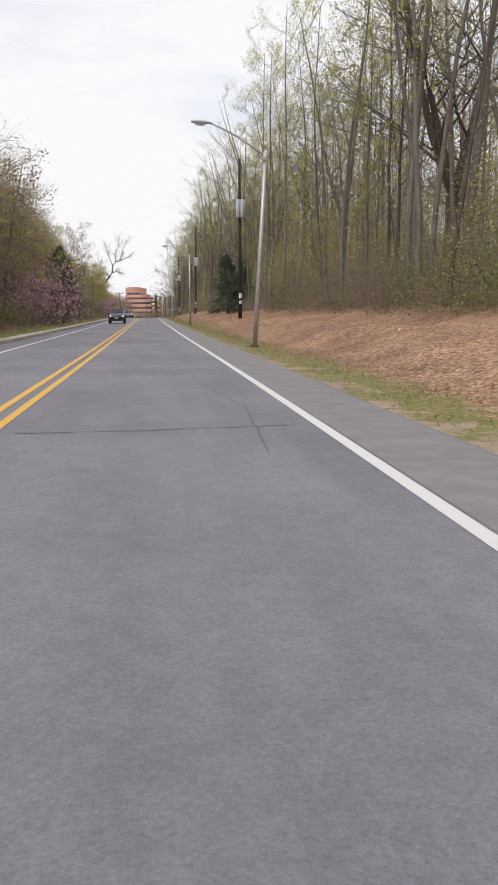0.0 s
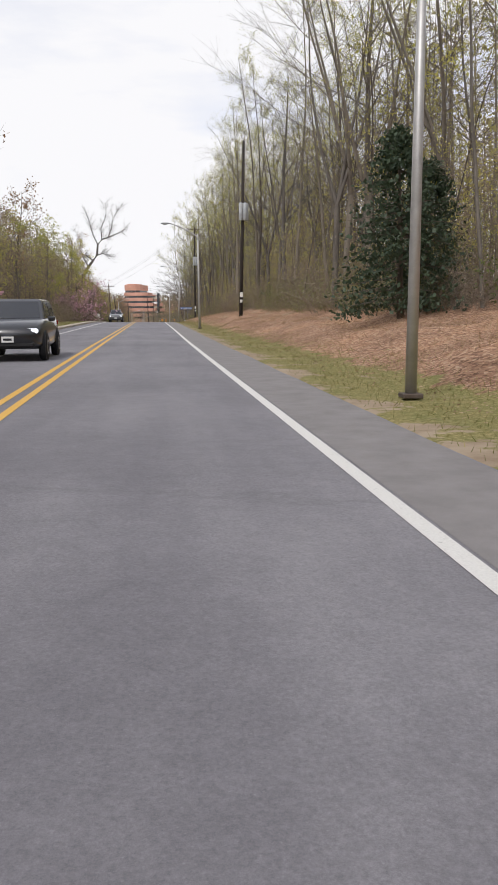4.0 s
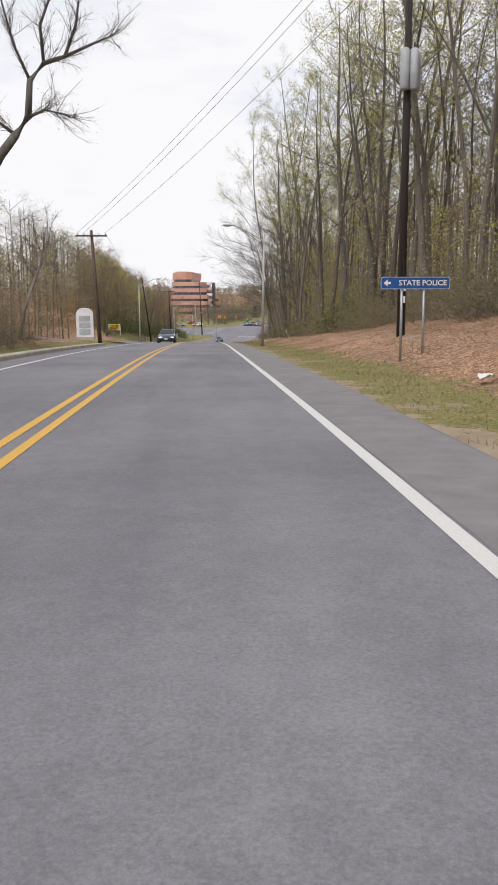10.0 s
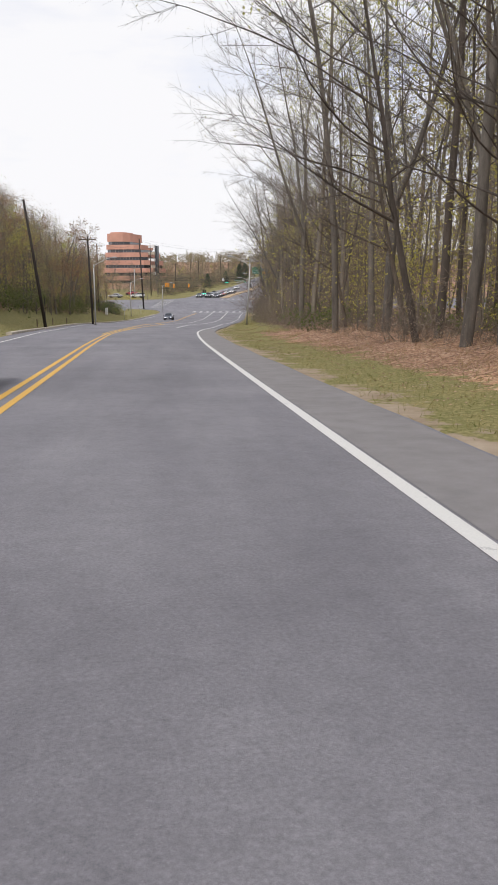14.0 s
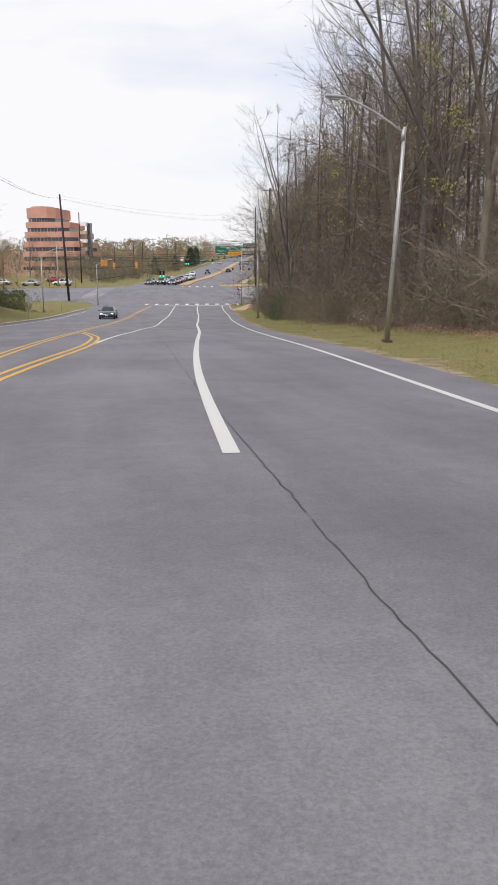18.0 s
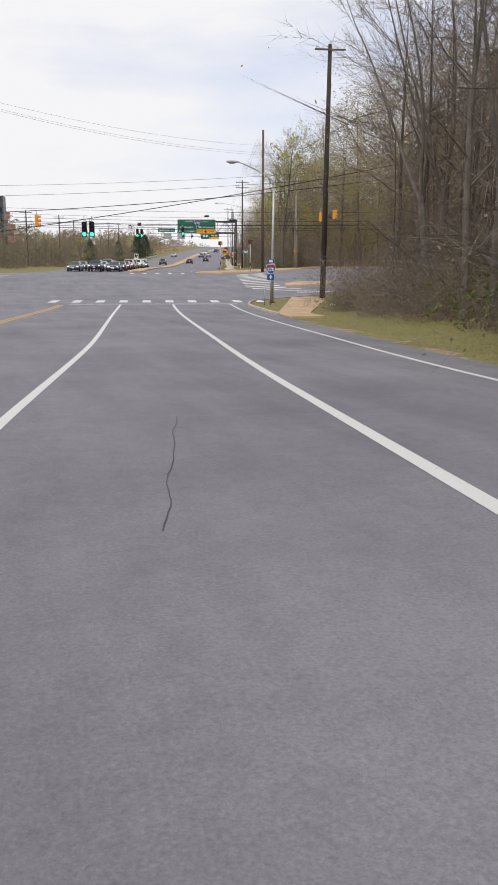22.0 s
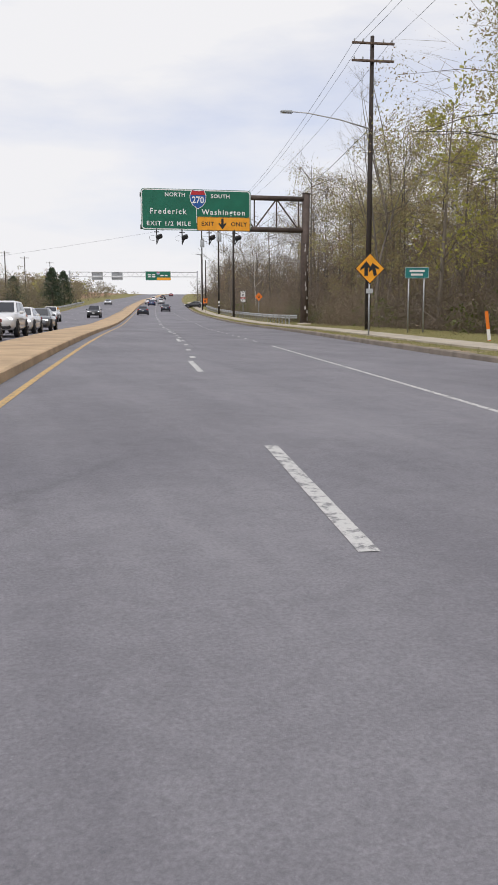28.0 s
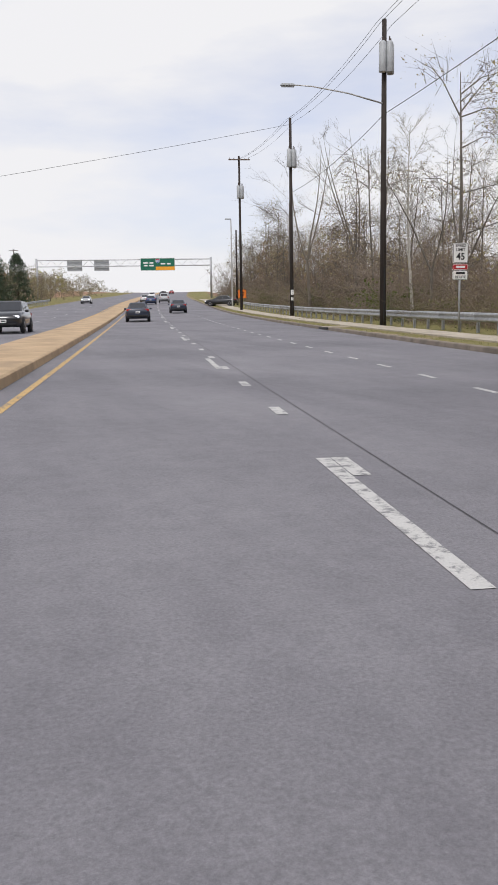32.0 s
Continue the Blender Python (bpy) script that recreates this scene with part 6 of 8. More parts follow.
def make_utility_pole(height, arms=2, trafo=9.3, lean=0.0, wood=POLE_WOOD, boxes=True, rad=0.17):
    t = thing("utility_pole", "dark tarred wooden utility pole with crossarms and a grey transformer", "utility pole", "utility poles")
    top = Vector((lean * height, 0, height))
    b = Buf()
    b.tube([(0, 0, -0.3), top * 0.5, top], [rad, rad * 0.85, rad * 0.65], 10)
    part("pole", b, wood, t, soft=True)
    for k in range(arms):
        z = height - 0.45 - 0.95 * k
        arm = part("crossarm", bevelled((lean * z, -0.2, z), (2.5, 0.1, 0.13), 0.02), POLE_BROWN, t, "weathered wooden crossarm")
        for x in (-1.1, -0.6, 0.6, 1.1):
            b = Buf()
            b.tube([(lean * z + x, -0.2, z + 0.06), (lean * z + x, -0.2, z + 0.14), (lean * z + x, -0.2, z + 0.24)], [0.02, 0.055, 0.03], 7)
            part("insulator", b, GREY_BOX, arm)
    if trafo:
        for k, a in enumerate((-2.1, -1.0, 0.1)):
            b = Buf()
            x, y = lean * trafo + 0.34 * math.cos(a), 0.34 * math.sin(a)
            b.tube([(x, y, trafo - 0.78), (x, y, trafo - 0.74), (x, y, trafo + 0.62), (x, y, trafo + 0.7)], [0.15, 0.18, 0.18, 0.1], 12)
            can = part("transformer", b, GREY_BOX, t, "grey transformer can", soft=True)
            b = Buf()
            b.tube([(x, y, trafo + 0.68), (x, y, trafo + 0.92)], [0.045, 0.03], 6)
            part("bushing", b, RUST, can)
    if boxes:
        part("notice_plate", bevelled((lean * 2, -rad - 0.03, 1.95), (0.24, 0.03, 0.42), 0.01), WHITE_SIGN, t, "white notice plate")
        part("notice_plate", bevelled((lean * 1.4, -rad - 0.03, 1.4), (0.2, 0.03, 0.26), 0.01), WHITE_SIGN, t, "white notice plate")
    b = Buf()
    b.tube([(0.0, -rad - 0.02, 0.2), (0.02, -rad - 0.02, 3.0)], 0.03, 5)
    part("conduit", b, BLACK, t)
    return t


POLES, POLE_TOP = {}, {}
for key, args, m in (("a", dict(height=13.2, arms=0, trafo=9.2), stand(72, 7.65)), ("b", dict(height=15.0, arms=0, trafo=9.1, lean=0.02), stand(148, 7.95)), ("c", dict(height=15.8, trafo=10.0), stand(222.6, 8.0)),
                     ("d", dict(height=9.0, arms=1, trafo=0, wood=POLE_BROWN, lean=-0.05, boxes=False), stand(258, -8.2)),
                     ("e", dict(height=12.5, arms=0, trafo=0, lean=-0.13, boxes=False), stand(352, -12.3)),
                     ("f", dict(height=12.5, arms=1, trafo=0, lean=-0.03, boxes=False), stand(390, -13.8)),
                     ("g", dict(height=13.5, arms=1, trafo=0, wood=POLE_BROWN, boxes=False), stand(440, -22.0)),
                     ("h", dict(height=19.5, arms=0, trafo=0, lean=-0.045, boxes=False, rad=0.24), stand(506, -22.3)),
                     ("i", dict(height=17.5, arms=0, trafo=0, boxes=False), stand(560, -31)),
                     ("j", dict(height=17.3, arms=0, trafo=0, wood=POLE_BROWN, boxes=False, rad=0.2), Matrix.Translation((37.25, 531.4, -7.55))),
                     ("k", dict(height=16.7, arms=2, trafo=0, boxes=False), Matrix.Translation((49.6, 590.6, -6.5)) @ Matrix.Rotation(-0.2, 4, "Z")),
                     ("l", dict(height=15.0, arms=0, trafo=13.2, boxes=False), stand(660, 12.45)),
                     ("m", dict(height=16.2, arms=0, trafo=13.0), stand(688, 12.75)),
                     ("n", dict(height=17.5, arms=1, trafo=13.5, boxes=False), stand(715, 11.5)),
                     ("o", dict(height=11.0, arms=0, trafo=0, boxes=False), stand(742, 13.8))):
    POLES[key] = make_utility_pole(**args)
    POLES[key].matrix_basis = m
    POLE_TOP[key] = m @ Vector((args.get("lean", 0.0) * args["height"], 0, args["height"]))
for y, o, h in ((600, -30, 10), (640, -31, 11), (672, -33, 11), (712, -35, 12), (760, -36, 12), (800, -38, 12), (850, -38, 12)):
    p = make_utility_pole(h + 1.0, 1, 0, boxes=False)
    p.matrix_basis = stand(y, o)


def top_of(key, back=0.0):
    return POLE_TOP[key] - Vector((0, 0, back))


def wire(name, a, b_, sag, rad=0.009, label="thin black overhead cable", material=None):
    a, b_ = Vector(a), Vector(b_)
    n = 14
    pts = [a.lerp(b_, i / n) - Vector((0, 0, sag * 4 * (i / n) * (1 - i / n))) for i in range(n + 1)]
    b = Buf()
    b.tube(pts, rad, 4)
    ob = new(name, b.mesh(name, material or WIRE, soft=True))
    return tagged(ob, label, "cable", "overhead cables")


for dx in (-1.1, -0.6, 1.1):
    s = Vector((dx, -0.2, -0.25))
    wire("power_line", top_of("a") + s + Vector((0, -90, 1.0)), top_of("a") + s, 0.9)
    wire("power_line", top_of("a") + s, top_of("b") + s, 0.9)
    wire("power_line", top_of("b") + s, top_of("c") + s, 0.9)
    wire("power_line", top_of("c") + s, top_of("d") + Vector((dx, 0, -0.2)), 0.5, 0.01)
    wire("power_line", top_of("d") + Vector((dx, 0, -0.2)), top_of("e") + Vector((dx * 0.3, 0, -0.3)), 1.2)
    wire("power_line", top_of("e") + Vector((dx * 0.3, 0, -0.3)), top_of("f") + Vector((dx * 0.5, 0, -0.3)), 0.6)
    wire("power_line", top_of("f") + Vector((dx * 0.5, 0, -0.3)), top_of("h") + Vector((0, dx * 0.3, -0.6)), 1.5)
    wire("power_line", top_of("j") + Vector((dx * 0.6, 0, -1.0)), top_of("k") + Vector((dx, 0, -0.3)), 0.5, 0.01)
    wire("power_line", top_of("k") + Vector((dx, 0, -0.3)), top_of("l") + Vector((dx * 0.4, 0, -0.2)), 1.1, 0.01)
    wire("power_line", top_of("l") + Vector((dx * 0.4, 0, -0.2)), top_of("m") + Vector((dx * 0.4, 0, -0.2)), 0.5, 0.01)
    wire("power_line", top_of("m") + Vector((dx * 0.4, 0, -0.2)), top_of("n") + Vector((dx * 0.4, 0, -0.4)), 0.5, 0.01)
    wire("power_line", top_of("h") + Vector((0, 0, -0.5 + dx * 0.3)), top_of("j") + Vector((0, 0, -2.4 + dx * 0.5)), 1.2, 0.01)
    wire("power_line", top_of("j") + Vector((0, 0, -2.4 + dx * 0.5)), Vector((95, 512, 9.0 + dx * 0.5)), 1.2, 0.01)
wire("power_line", top_of("m", 0.5), place(690, -34, 8.4, False), 0.3, 0.016)
wire("power_line", top_of("k", 5.0), top_of("l", 4.5), 0.9, 0.016)
wire("power_line", top_of("l", 4.5), top_of("m", 6.0), 0.4, 0.016)

# span wires over the crossing
left_end, right_end = place(538, -34, 0, False), place(541, 42, 0, False)
for k, (z, sag, rad) in enumerate(((-2.0, 0.35, 0.04), (-1.72, 0.4, 0.03), (-1.4, 0.3, 0.045), (-0.85, 0.35, 0.03), (-0.45, 0.3, 0.018), (0.3, 0.3, 0.022))):
    a, c = left_end.copy(), right_end.copy()
    a.z, c.z = z + 0.9, z + 0.55
    a.y += 0.25 * k
    c.y += 0.25 * k
    wire("span_cable", a, c, sag + 0.3, rad, "black overhead cable across the crossing")
sig_a, sig_c = place(546, -34, 0, False), place(549.5, 40, 0, False)
sig_a.z, sig_c.z = -0.25, -0.15
wire("signal_span_wire", sig_a, sig_c, 0.75, 0.028, "black span wire that carries the traffic signals")
for k, (y, o, z) in enumerate(((541.5, 10.4, -0.62), (541, 6.9, -0.1))):
    t = thing("cable_box", "black splice box hanging on an overhead cable", "cable box", "cable boxes", Matrix.Translation(place(y, o, 0, False).xy.to_3d() + Vector((0, 0, z))) @ Matrix.Rotation(-heading(y), 4, "Z"))
    part("box", bevelled((0, 0, 0), (1.05 if k == 0 else 0.7, 0.3, 0.32 if k == 0 else 0.18), 0.05), BLACK, t)
    part("bracket", bevelled((0, 0, 0.22 if k == 0 else 0.14), (0.8 if k == 0 else 0.5, 0.04, 0.1), 0.01), GALV, t)


# ---- signs ----
def write(parent, body, x, z, size, material, y=-0.03, bold=0.01, stretch=1.0):
    me = TEXT[body].copy()
    me.materials.clear()
    me.materials.append(material)
    for v in me.vertices:
        v.co = Vector((x + v.co.x * size * stretch, y, z + v.co.y * size))
    ob = new("lettering", me)
    ob.parent = parent
    return ob


def panel(parent, x, z, w, h, material, name="panel", y=0.0, border=None, label="", depth=0.03, rad=0.06):
    """A sign sheet with rounded corners, facing the traffic, and its painted border."""
    def outline(w, h, r, y):
        pts = []
        for cx, cz, a0 in ((1, 1, 0), (-1, 1, 90), (-1, -1, 180), (1, -1, 270)):
            for a in (0, 30, 60, 90):
                q = radians(a0 + a)
                pts.append((x + cx * (w / 2 - r) + r * math.cos(q), y, z + cz * (h / 2 - r) + r * math.sin(q)))
        return pts
    b = Buf()
    b.loft([outline(w, h, rad, y + depth / 2), outline(w, h, rad, y - depth / 2)])
    ob = part(name, b, material, parent, label)
    if border:
        b = Buf()
        t = max(0.012, min(w, h) * 0.025)
        b.loft([outline(w - t, h - t, rad, y - depth / 2 - 0.004), outline(w - 3 * t, h - 3 * t, max(0.01, rad - t), y - depth / 2 - 0.004)], cap=False)
        part("border", b, border, ob)
    return ob


def arrow(parent, x, z, s, material, y=-0.03, turn=0.0, shape=None):
    pts = shape or [(0, -0.5), (0.42, -0.02), (0.42, 0.14), (0.13, -0.06), (0.13, 0.5), (-0.13, 0.5), (-0.13, -0.06), (-0.42, 0.14), (-0.42, -0.02)]
    b = Buf()
    ca, sa = math.cos(radians(turn)), math.sin(radians(turn))
    b.face(*[(x + (p * ca - q * sa) * s, y, z + (p * sa + q * ca) * s) for p, q in reversed(pts)])
    return part("arrow", b, material, parent)


def bars(parent, x, z, w, rows, h, material, y=-0.03):
    for k in range(rows):
        zz = z + (rows - 1) * h * 0.9 - k * h * 1.8
        n = 2 if w > 1 else 1
        for j in range(n):
            ww = w / n * (0.82 if j == k % 2 else 0.66)
            b = Buf()
            b.box((x + (j - (n - 1) / 2) * w / n, y, zz), (ww, 0.006, h))
            part("text_bar", b, material, parent)


def shield(parent, x, z, s, text, y=-0.03):
    outline = [(-0.38, 0.5), (0, 0.44), (0.38, 0.5), (0.5, 0.2), (0.47, -0.1), (0.3, -0.34), (0, -0.52), (-0.3, -0.34), (-0.47, -0.1), (-0.5, 0.2)]
    b = Buf()
    b.face(*[(x + p * s * 1.08, y + 0.003, z + q * s * 1.08) for p, q in reversed(outline)])
    top = part("shield", b, WHITE_SIGN, parent, "route shield")
    b = Buf()
    b.face(*[(x + p * s, y, z + q * s) for p, q in reversed(outline)])
    part("shield_field", b, BLUE_SIGN, top)
    b = Buf()
    b.face(*[(x + p * s, y - 0.003, z + q * s) for p, q in reversed([(-0.385, 0.48), (0, 0.43), (0.385, 0.48), (0.485, 0.24), (-0.485, 0.24)])])
    part("shield_band", b, RED_SIGN, top)
    write(top, text, x, z - 0.06 * s, s * 0.52, WHITE_SIGN, y - 0.006, 0.008)


def post(parent, x, h, r=0.04, z0=-0.2, material=None, y=0.04):
    b = Buf()
    b.tube([(x, y, z0), (x, y, h)], r, 6)
    return part("post", b, material or GALV, parent, soft=True)


def gantry():
    g = thing("overhead_gantry", "brown steel cantilever gantry with flaking paint on its column", "sign gantry", "", Matrix.Translation((51.8, 605.2, -6.1)) @ Matrix.Rotation(radians(-9), 4, "Z"))
    b = Buf()
    b.tube([(0, 0, 0), (0, 0, 5), (0.1, 0, 9.75)], [0.31, 0.3, 0.29], 14)
    b.tube([(0.1, 0, 9.72), (0.1, 0, 9.8)], [0.33, 0.33], 14)
    col = part("column", b, RUST, g, soft=True)
    r = random.Random(3)
    for k in range(16):
        b = Buf()
        z = 0.4 + k * 0.36 + r.uniform(-0.1, 0.1)
        a0, rad = r.uniform(-1.9, -0.6), 0.318
        w, h = r.uniform(0.15, 0.5), r.uniform(0.1, 0.34)
        pts = [(rad * math.cos(a0 + w * u), rad * math.sin(a0 + w * u), z + h * v + r.uniform(-0.05, 0.05)) for u, v in ((0, 0), (0.5, -0.2), (1, 0.1), (1.05, 0.7), (0.6, 1.1), (0.1, 0.8))]
        b.face(*pts)
        part("flaked_patch", b, BARE_STEEL, col)
    b = Buf()
    b.tube([(0, 0, 0), (0, 0, 0.12)], [0.55, 0.5], 12)
    part("foot", b, CONCRETE, g)
    for z, name in ((9.35, "upper_chord"), (6.75 + 0.3, "lower_chord")):
        b = Buf()
        b.tube([(0.1, 0, z), (-12.4, 0.0, z + 0.05)], [0.2, 0.17], 10)
        part(name, b, RUST, g, soft=True)
    for k, (x0, x1) in enumerate(((-0.5, -2.2), (-3.9, -2.2), (-3.9, -5.6), (-7.3, -5.6), (-7.3, -9.0), (-10.7, -9.0))):
        b = Buf()
        b.tube([(x0, 0, 7.1 if k % 2 == 0 else 7.1), (x1, 0, 9.3)], 0.06, 6)
        part("diagonal", b, RUST, g)
    for x in (-0.5, -2.2, -3.9, -5.6, -7.3, -9.0):
        b = Buf()
        b.tube([(x, 0, 7.1), (x, 0, 9.3)], 0.055, 6)
        part("vertical", b, RUST, g)
    s = thing("guide_sign", "large green guide sign with orange exit panel on the gantry", "road sign", "", g.matrix_basis @ Matrix.Translation((-8.3, -0.35, 8.33)) @ Matrix.Diagonal((0.955, 1, 1.07, 1)))
    face = panel(s, 0, 0, 8.5, 2.75, GREEN_SIGN, "panel", 0, WHITE_SIGN, depth=0.08, rad=0.25)
    w = dict(y=-0.06)
    panel(s, 2.1, -0.9, 4.15, 0.92, ORANGE_SIGN, "exit_panel", -0.03, BLACK, depth=0.06, rad=0.1)
    write(s, "NORTH", -1.65, 0.98, 0.36, WHITE_SIGN, -0.06, 0.012, 1.15)
    write(s, "SOUTH", 1.85, 0.93, 0.36, WHITE_SIGN, -0.06, 0.012, 1.15)
    shield(s, 0.12, 0.72, 1.2, "270", -0.06)
    write(s, "Frederick", -2.2, -0.14, 0.5, WHITE_SIGN, -0.06, 0.014, 1.12)
    write(s, "Washington", 2.1, -0.14, 0.5, WHITE_SIGN, -0.06, 0.014, 1.12)
    write(s, "EXIT 1/2 MILE", -2.15, -0.95, 0.4, WHITE_SIGN, -0.06, 0.014, 1.15)
    write(s, "EXIT", 0.85, -0.92, 0.38, BLACK, -0.07, 0.012, 1.15)
    write(s, "ONLY", 3.3, -0.92, 0.38, BLACK, -0.07, 0.012, 1.15)
    arrow(s, 2.0, -0.9, 0.72, BLACK, -0.07)
    b = Buf()
    b.box((0.0, -0.05, -0.25), (0.035, 0.01, 1.2))
    part("divider", b, WHITE_SIGN, s)
    for k, x in enumerate((-3.1, -1.15, 0.95, 2.95)):
        f = thing("sign_light", "black floodlight on an arm below the guide sign", "floodlight", "sign lights", s.matrix_basis @ Matrix.Translation((x, -0.2, -1.4)))
        b = Buf()
        b.tube([(0, 0.1, 0.1), (0, 0.05, -0.3), (0, -0.05, -0.95)], 0.045, 5)
        b.tube([(-0.2, 0.08, -0.12), (0.2, 0.08, -0.12)], 0.035, 5)
        b.tube([(0, -0.05, -0.9), (0.12, -0.5, -0.62)], 0.04, 5)
        part("arm", b, BLACK, f)
        part("lamp_body", bevelled((0.14, -0.55, -0.5), (0.5, 0.34, 0.24), 0.05, 2, Matrix.Rotation(0.5, 3, "X") @ Matrix.Rotation(-0.35, 3, "Y")), BLACK, f)
        b = Buf()
        b.tube([(-0.1 + 0.28 * math.cos(a) - 0.2, -0.2, -0.55 + 0.18 * math.sin(a)) for a in np.linspace(0.4, 5.2, 10)], 0.012, 4, cap=False)
        part("cable_loop", b, WIRE, f)
    return g


gantry()


def far_gantry():
    y = 822
    g = thing("span_gantry", "grey steel truss gantry across both carriageways", "sign gantry", "", stand(y, 0, -rise(y, 0)))
    for x in (14.6, -27.5):
        b = Buf()
        b.tube([(x, 0, 0), (x, 0, 10.0)], [0.28, 0.24], 10)
        part("column", b, GALV, g, soft=True)
    for z in (9.6, 8.1):
        b = Buf()
        b.tube([(14.6, 0, z), (-27.5, 0, z)], 0.13, 8)
        part("chord", b, GALV, g)
    for k in range(14):
        b = Buf()
        x = 13.5 - 3 * k
        b.tube([(x, 0, 8.1), (x - 1.5, 0, 9.6), (x - 3, 0, 8.1)], 0.05, 4)
        part("brace", b, GALV, g)
    s = thing("guide_sign", "distant green highway guide sign with an orange lower panel", "road sign", "", g.matrix_basis @ Matrix.Translation((1.6, -0.4, 8.4)))
    panel(s, 0, 0, 8.4, 3.0, GREEN_SIGN, "panel", 0, WHITE_SIGN, depth=0.08, rad=0.2)
    panel(s, 1.8, -1.0, 4.6, 0.85, ORANGE_SIGN, "exit_panel", -0.03, depth=0.06)
    shield(s, 0.0, 0.8, 1.0, "270", -0.06)
    bars(s, -2.2, 0.0, 2.8, 2, 0.36, WHITE_SIGN, -0.06)
    bars(s, 2.0, 0.1, 2.8, 1, 0.36, WHITE_SIGN, -0.06)
    for x in (-12.0, -18.5):
        q = thing("rear_facing_sign", "grey back of a road sign on the far gantry", "road sign", "", g.matrix_basis @ Matrix.Translation((x, 0.5, 8.3)))
        panel(q, 0, 0, 3.6, 2.6, GREY_BOX, "panel", 0, depth=0.1)
        for zz in (-0.7, 0.7):
            part("stiffener", bevelled((0, -0.08, zz), (3.5, 0.06, 0.1), 0.01), GALV, q)


far_gantry()


def small_sign(name, label, m, parts_fn, category="road sign", posts=((0.0, 2.4),), group=""):
    t = thing(name, label, category, group, m)
    for x, h in posts:
        post(t, x, h)
    parts_fn(t)
    return t


def f_diamond(t):
    b = Buf()
    for r, yy, mat_, n in ((0.66, 0.0, BLACK, "edge"), (0.62, -0.012, ORANGE_SIGN, "panel")):
        b = Buf()
        b.loft([[(r, yy + 0.008, 2.85), (0, yy + 0.008, 2.85 + r), (-r, yy + 0.008, 2.85), (0, yy + 0.008, 2.85 - r)], [(r, yy - 0.008, 2.85), (0, yy - 0.008, 2.85 + r), (-r, yy - 0.008, 2.85), (0, yy - 0.008, 2.85 - r)]])
        part(n, b, mat_, t)
    arrow(t, -0.17, 2.85, 0.62, BLACK, -0.03, 180)
    arrow(t, 0.17, 2.82, 0.56, BLACK, -0.03, 195)
    part("route_plate", bevelled((0, -0.01, 1.9), (0.3, 0.02, 0.2), 0.005), GREY_BOX, t)


small_sign("warning_sign", "orange-yellow diamond lane-merge warning sign on a post", stand(580.4, 9.9), f_diamond)


def f_green(t):
    panel(t, 0, 2.95, 1.25, 0.55, TEAL_SIGN, border=WHITE_SIGN)
    bars(t, 0, 2.95, 0.95, 2, 0.1, WHITE_SIGN)


small_sign("street_sign", "small blue-green sign with two lines of white text on two posts", stand(586, 13.9), f_green, posts=((-0.4, 3.2), (0.4, 3.2)))


def f_speed(t):
    panel(t, 0, 3.1, 0.62, 0.78, WHITE_SIGN, border=BLACK)
    write(t, "SPEED", 0, 3.38, 0.16, BLACK, -0.03, 0.004)
    write(t, "LIMIT", 0, 3.22, 0.16, BLACK, -0.03, 0.004)
    write(t, "45", 0, 2.95, 0.36, BLACK, -0.03, 0.008)
    panel(t, 0, 2.56, 0.62, 0.22, RED_SIGN, "red_panel", border=WHITE_SIGN)
    bars(t, 0, 2.56, 0.45, 1, 0.08, WHITE_SIGN)
    panel(t, 0, 2.24, 0.62, 0.36, WHITE_SIGN, "route_panel", border=BLACK)
    bars(t, 0, 2.32, 0.45, 1, 0.08, BLACK)
    write(t, "ROUTE", 0, 2.16, 0.14, BLACK, -0.03, 0.004)


small_sign("speed_limit_sign", "white speed limit sign with a red plate and a route plate", stand(650, 12.6), f_speed, posts=((0.0, 3.3),))


def f_270(t):
    panel(t, 0, 3.1, 0.6, 0.3, BLUE_SIGN, "top_plate", border=WHITE_SIGN)
    bars(t, 0, 3.1, 0.34, 1, 0.14, WHITE_SIGN)
    shield(t, 0, 2.55, 0.66, "270", -0.03)
    panel(t, 0, 1.98, 0.56, 0.46, BLUE_SIGN, "arrow_plate", border=WHITE_SIGN)
    arrow(t, 0, 1.98, 0.3, WHITE_SIGN, -0.03, 180)


small_sign("route_marker", "blue interstate route marker with an arrow plate on a post", stand(487.5, 9.6), f_270, posts=((0.0, 3.2), (-0.42, 1.5)))


def f_keep(t):
    panel(t, 0, 2.0, 0.62, 0.8, WHITE_SIGN, border=BLACK)
    arrow(t, 0.1, 2.05, 0.5, BLACK, -0.03, 165)
    b = Buf()
    b.face((-0.24, -0.03, 2.32), (-0.24, -0.03, 1.95), (-0.14, -0.03, 1.8), (-0.06, -0.03, 1.95), (-0.06, -0.03, 2.32))
    part("island_symbol", b, BLACK, t)
    part("reflector", bevelled((0, -0.03, 1.2), (0.14, 0.02, 0.5), 0.005), ORANGE_SIGN, t)


small_sign("median_sign", "white traffic sign with a black curved arrow at the median tip", stand(552.5, -3.55, 0.2), f_keep, posts=((0.0, 2.4),))


def f_blue(t):
    panel(t, 0, 2.2, 1.94, 0.34, BLUE_SIGN, border=WHITE_SIGN)
    write(t, "STATE POLICE", 0.2, 2.2, 0.2, WHITE_SIGN, -0.03, 0.004, 1.05)
    arrow(t, -0.79, 2.2, 0.2, WHITE_SIGN, -0.03, 0, [(-0.5, 0.0), (0.05, 0.45), (0.05, 0.16), (0.5, 0.16), (0.5, -0.16), (0.05, -0.16), (0.05, -0.45)])


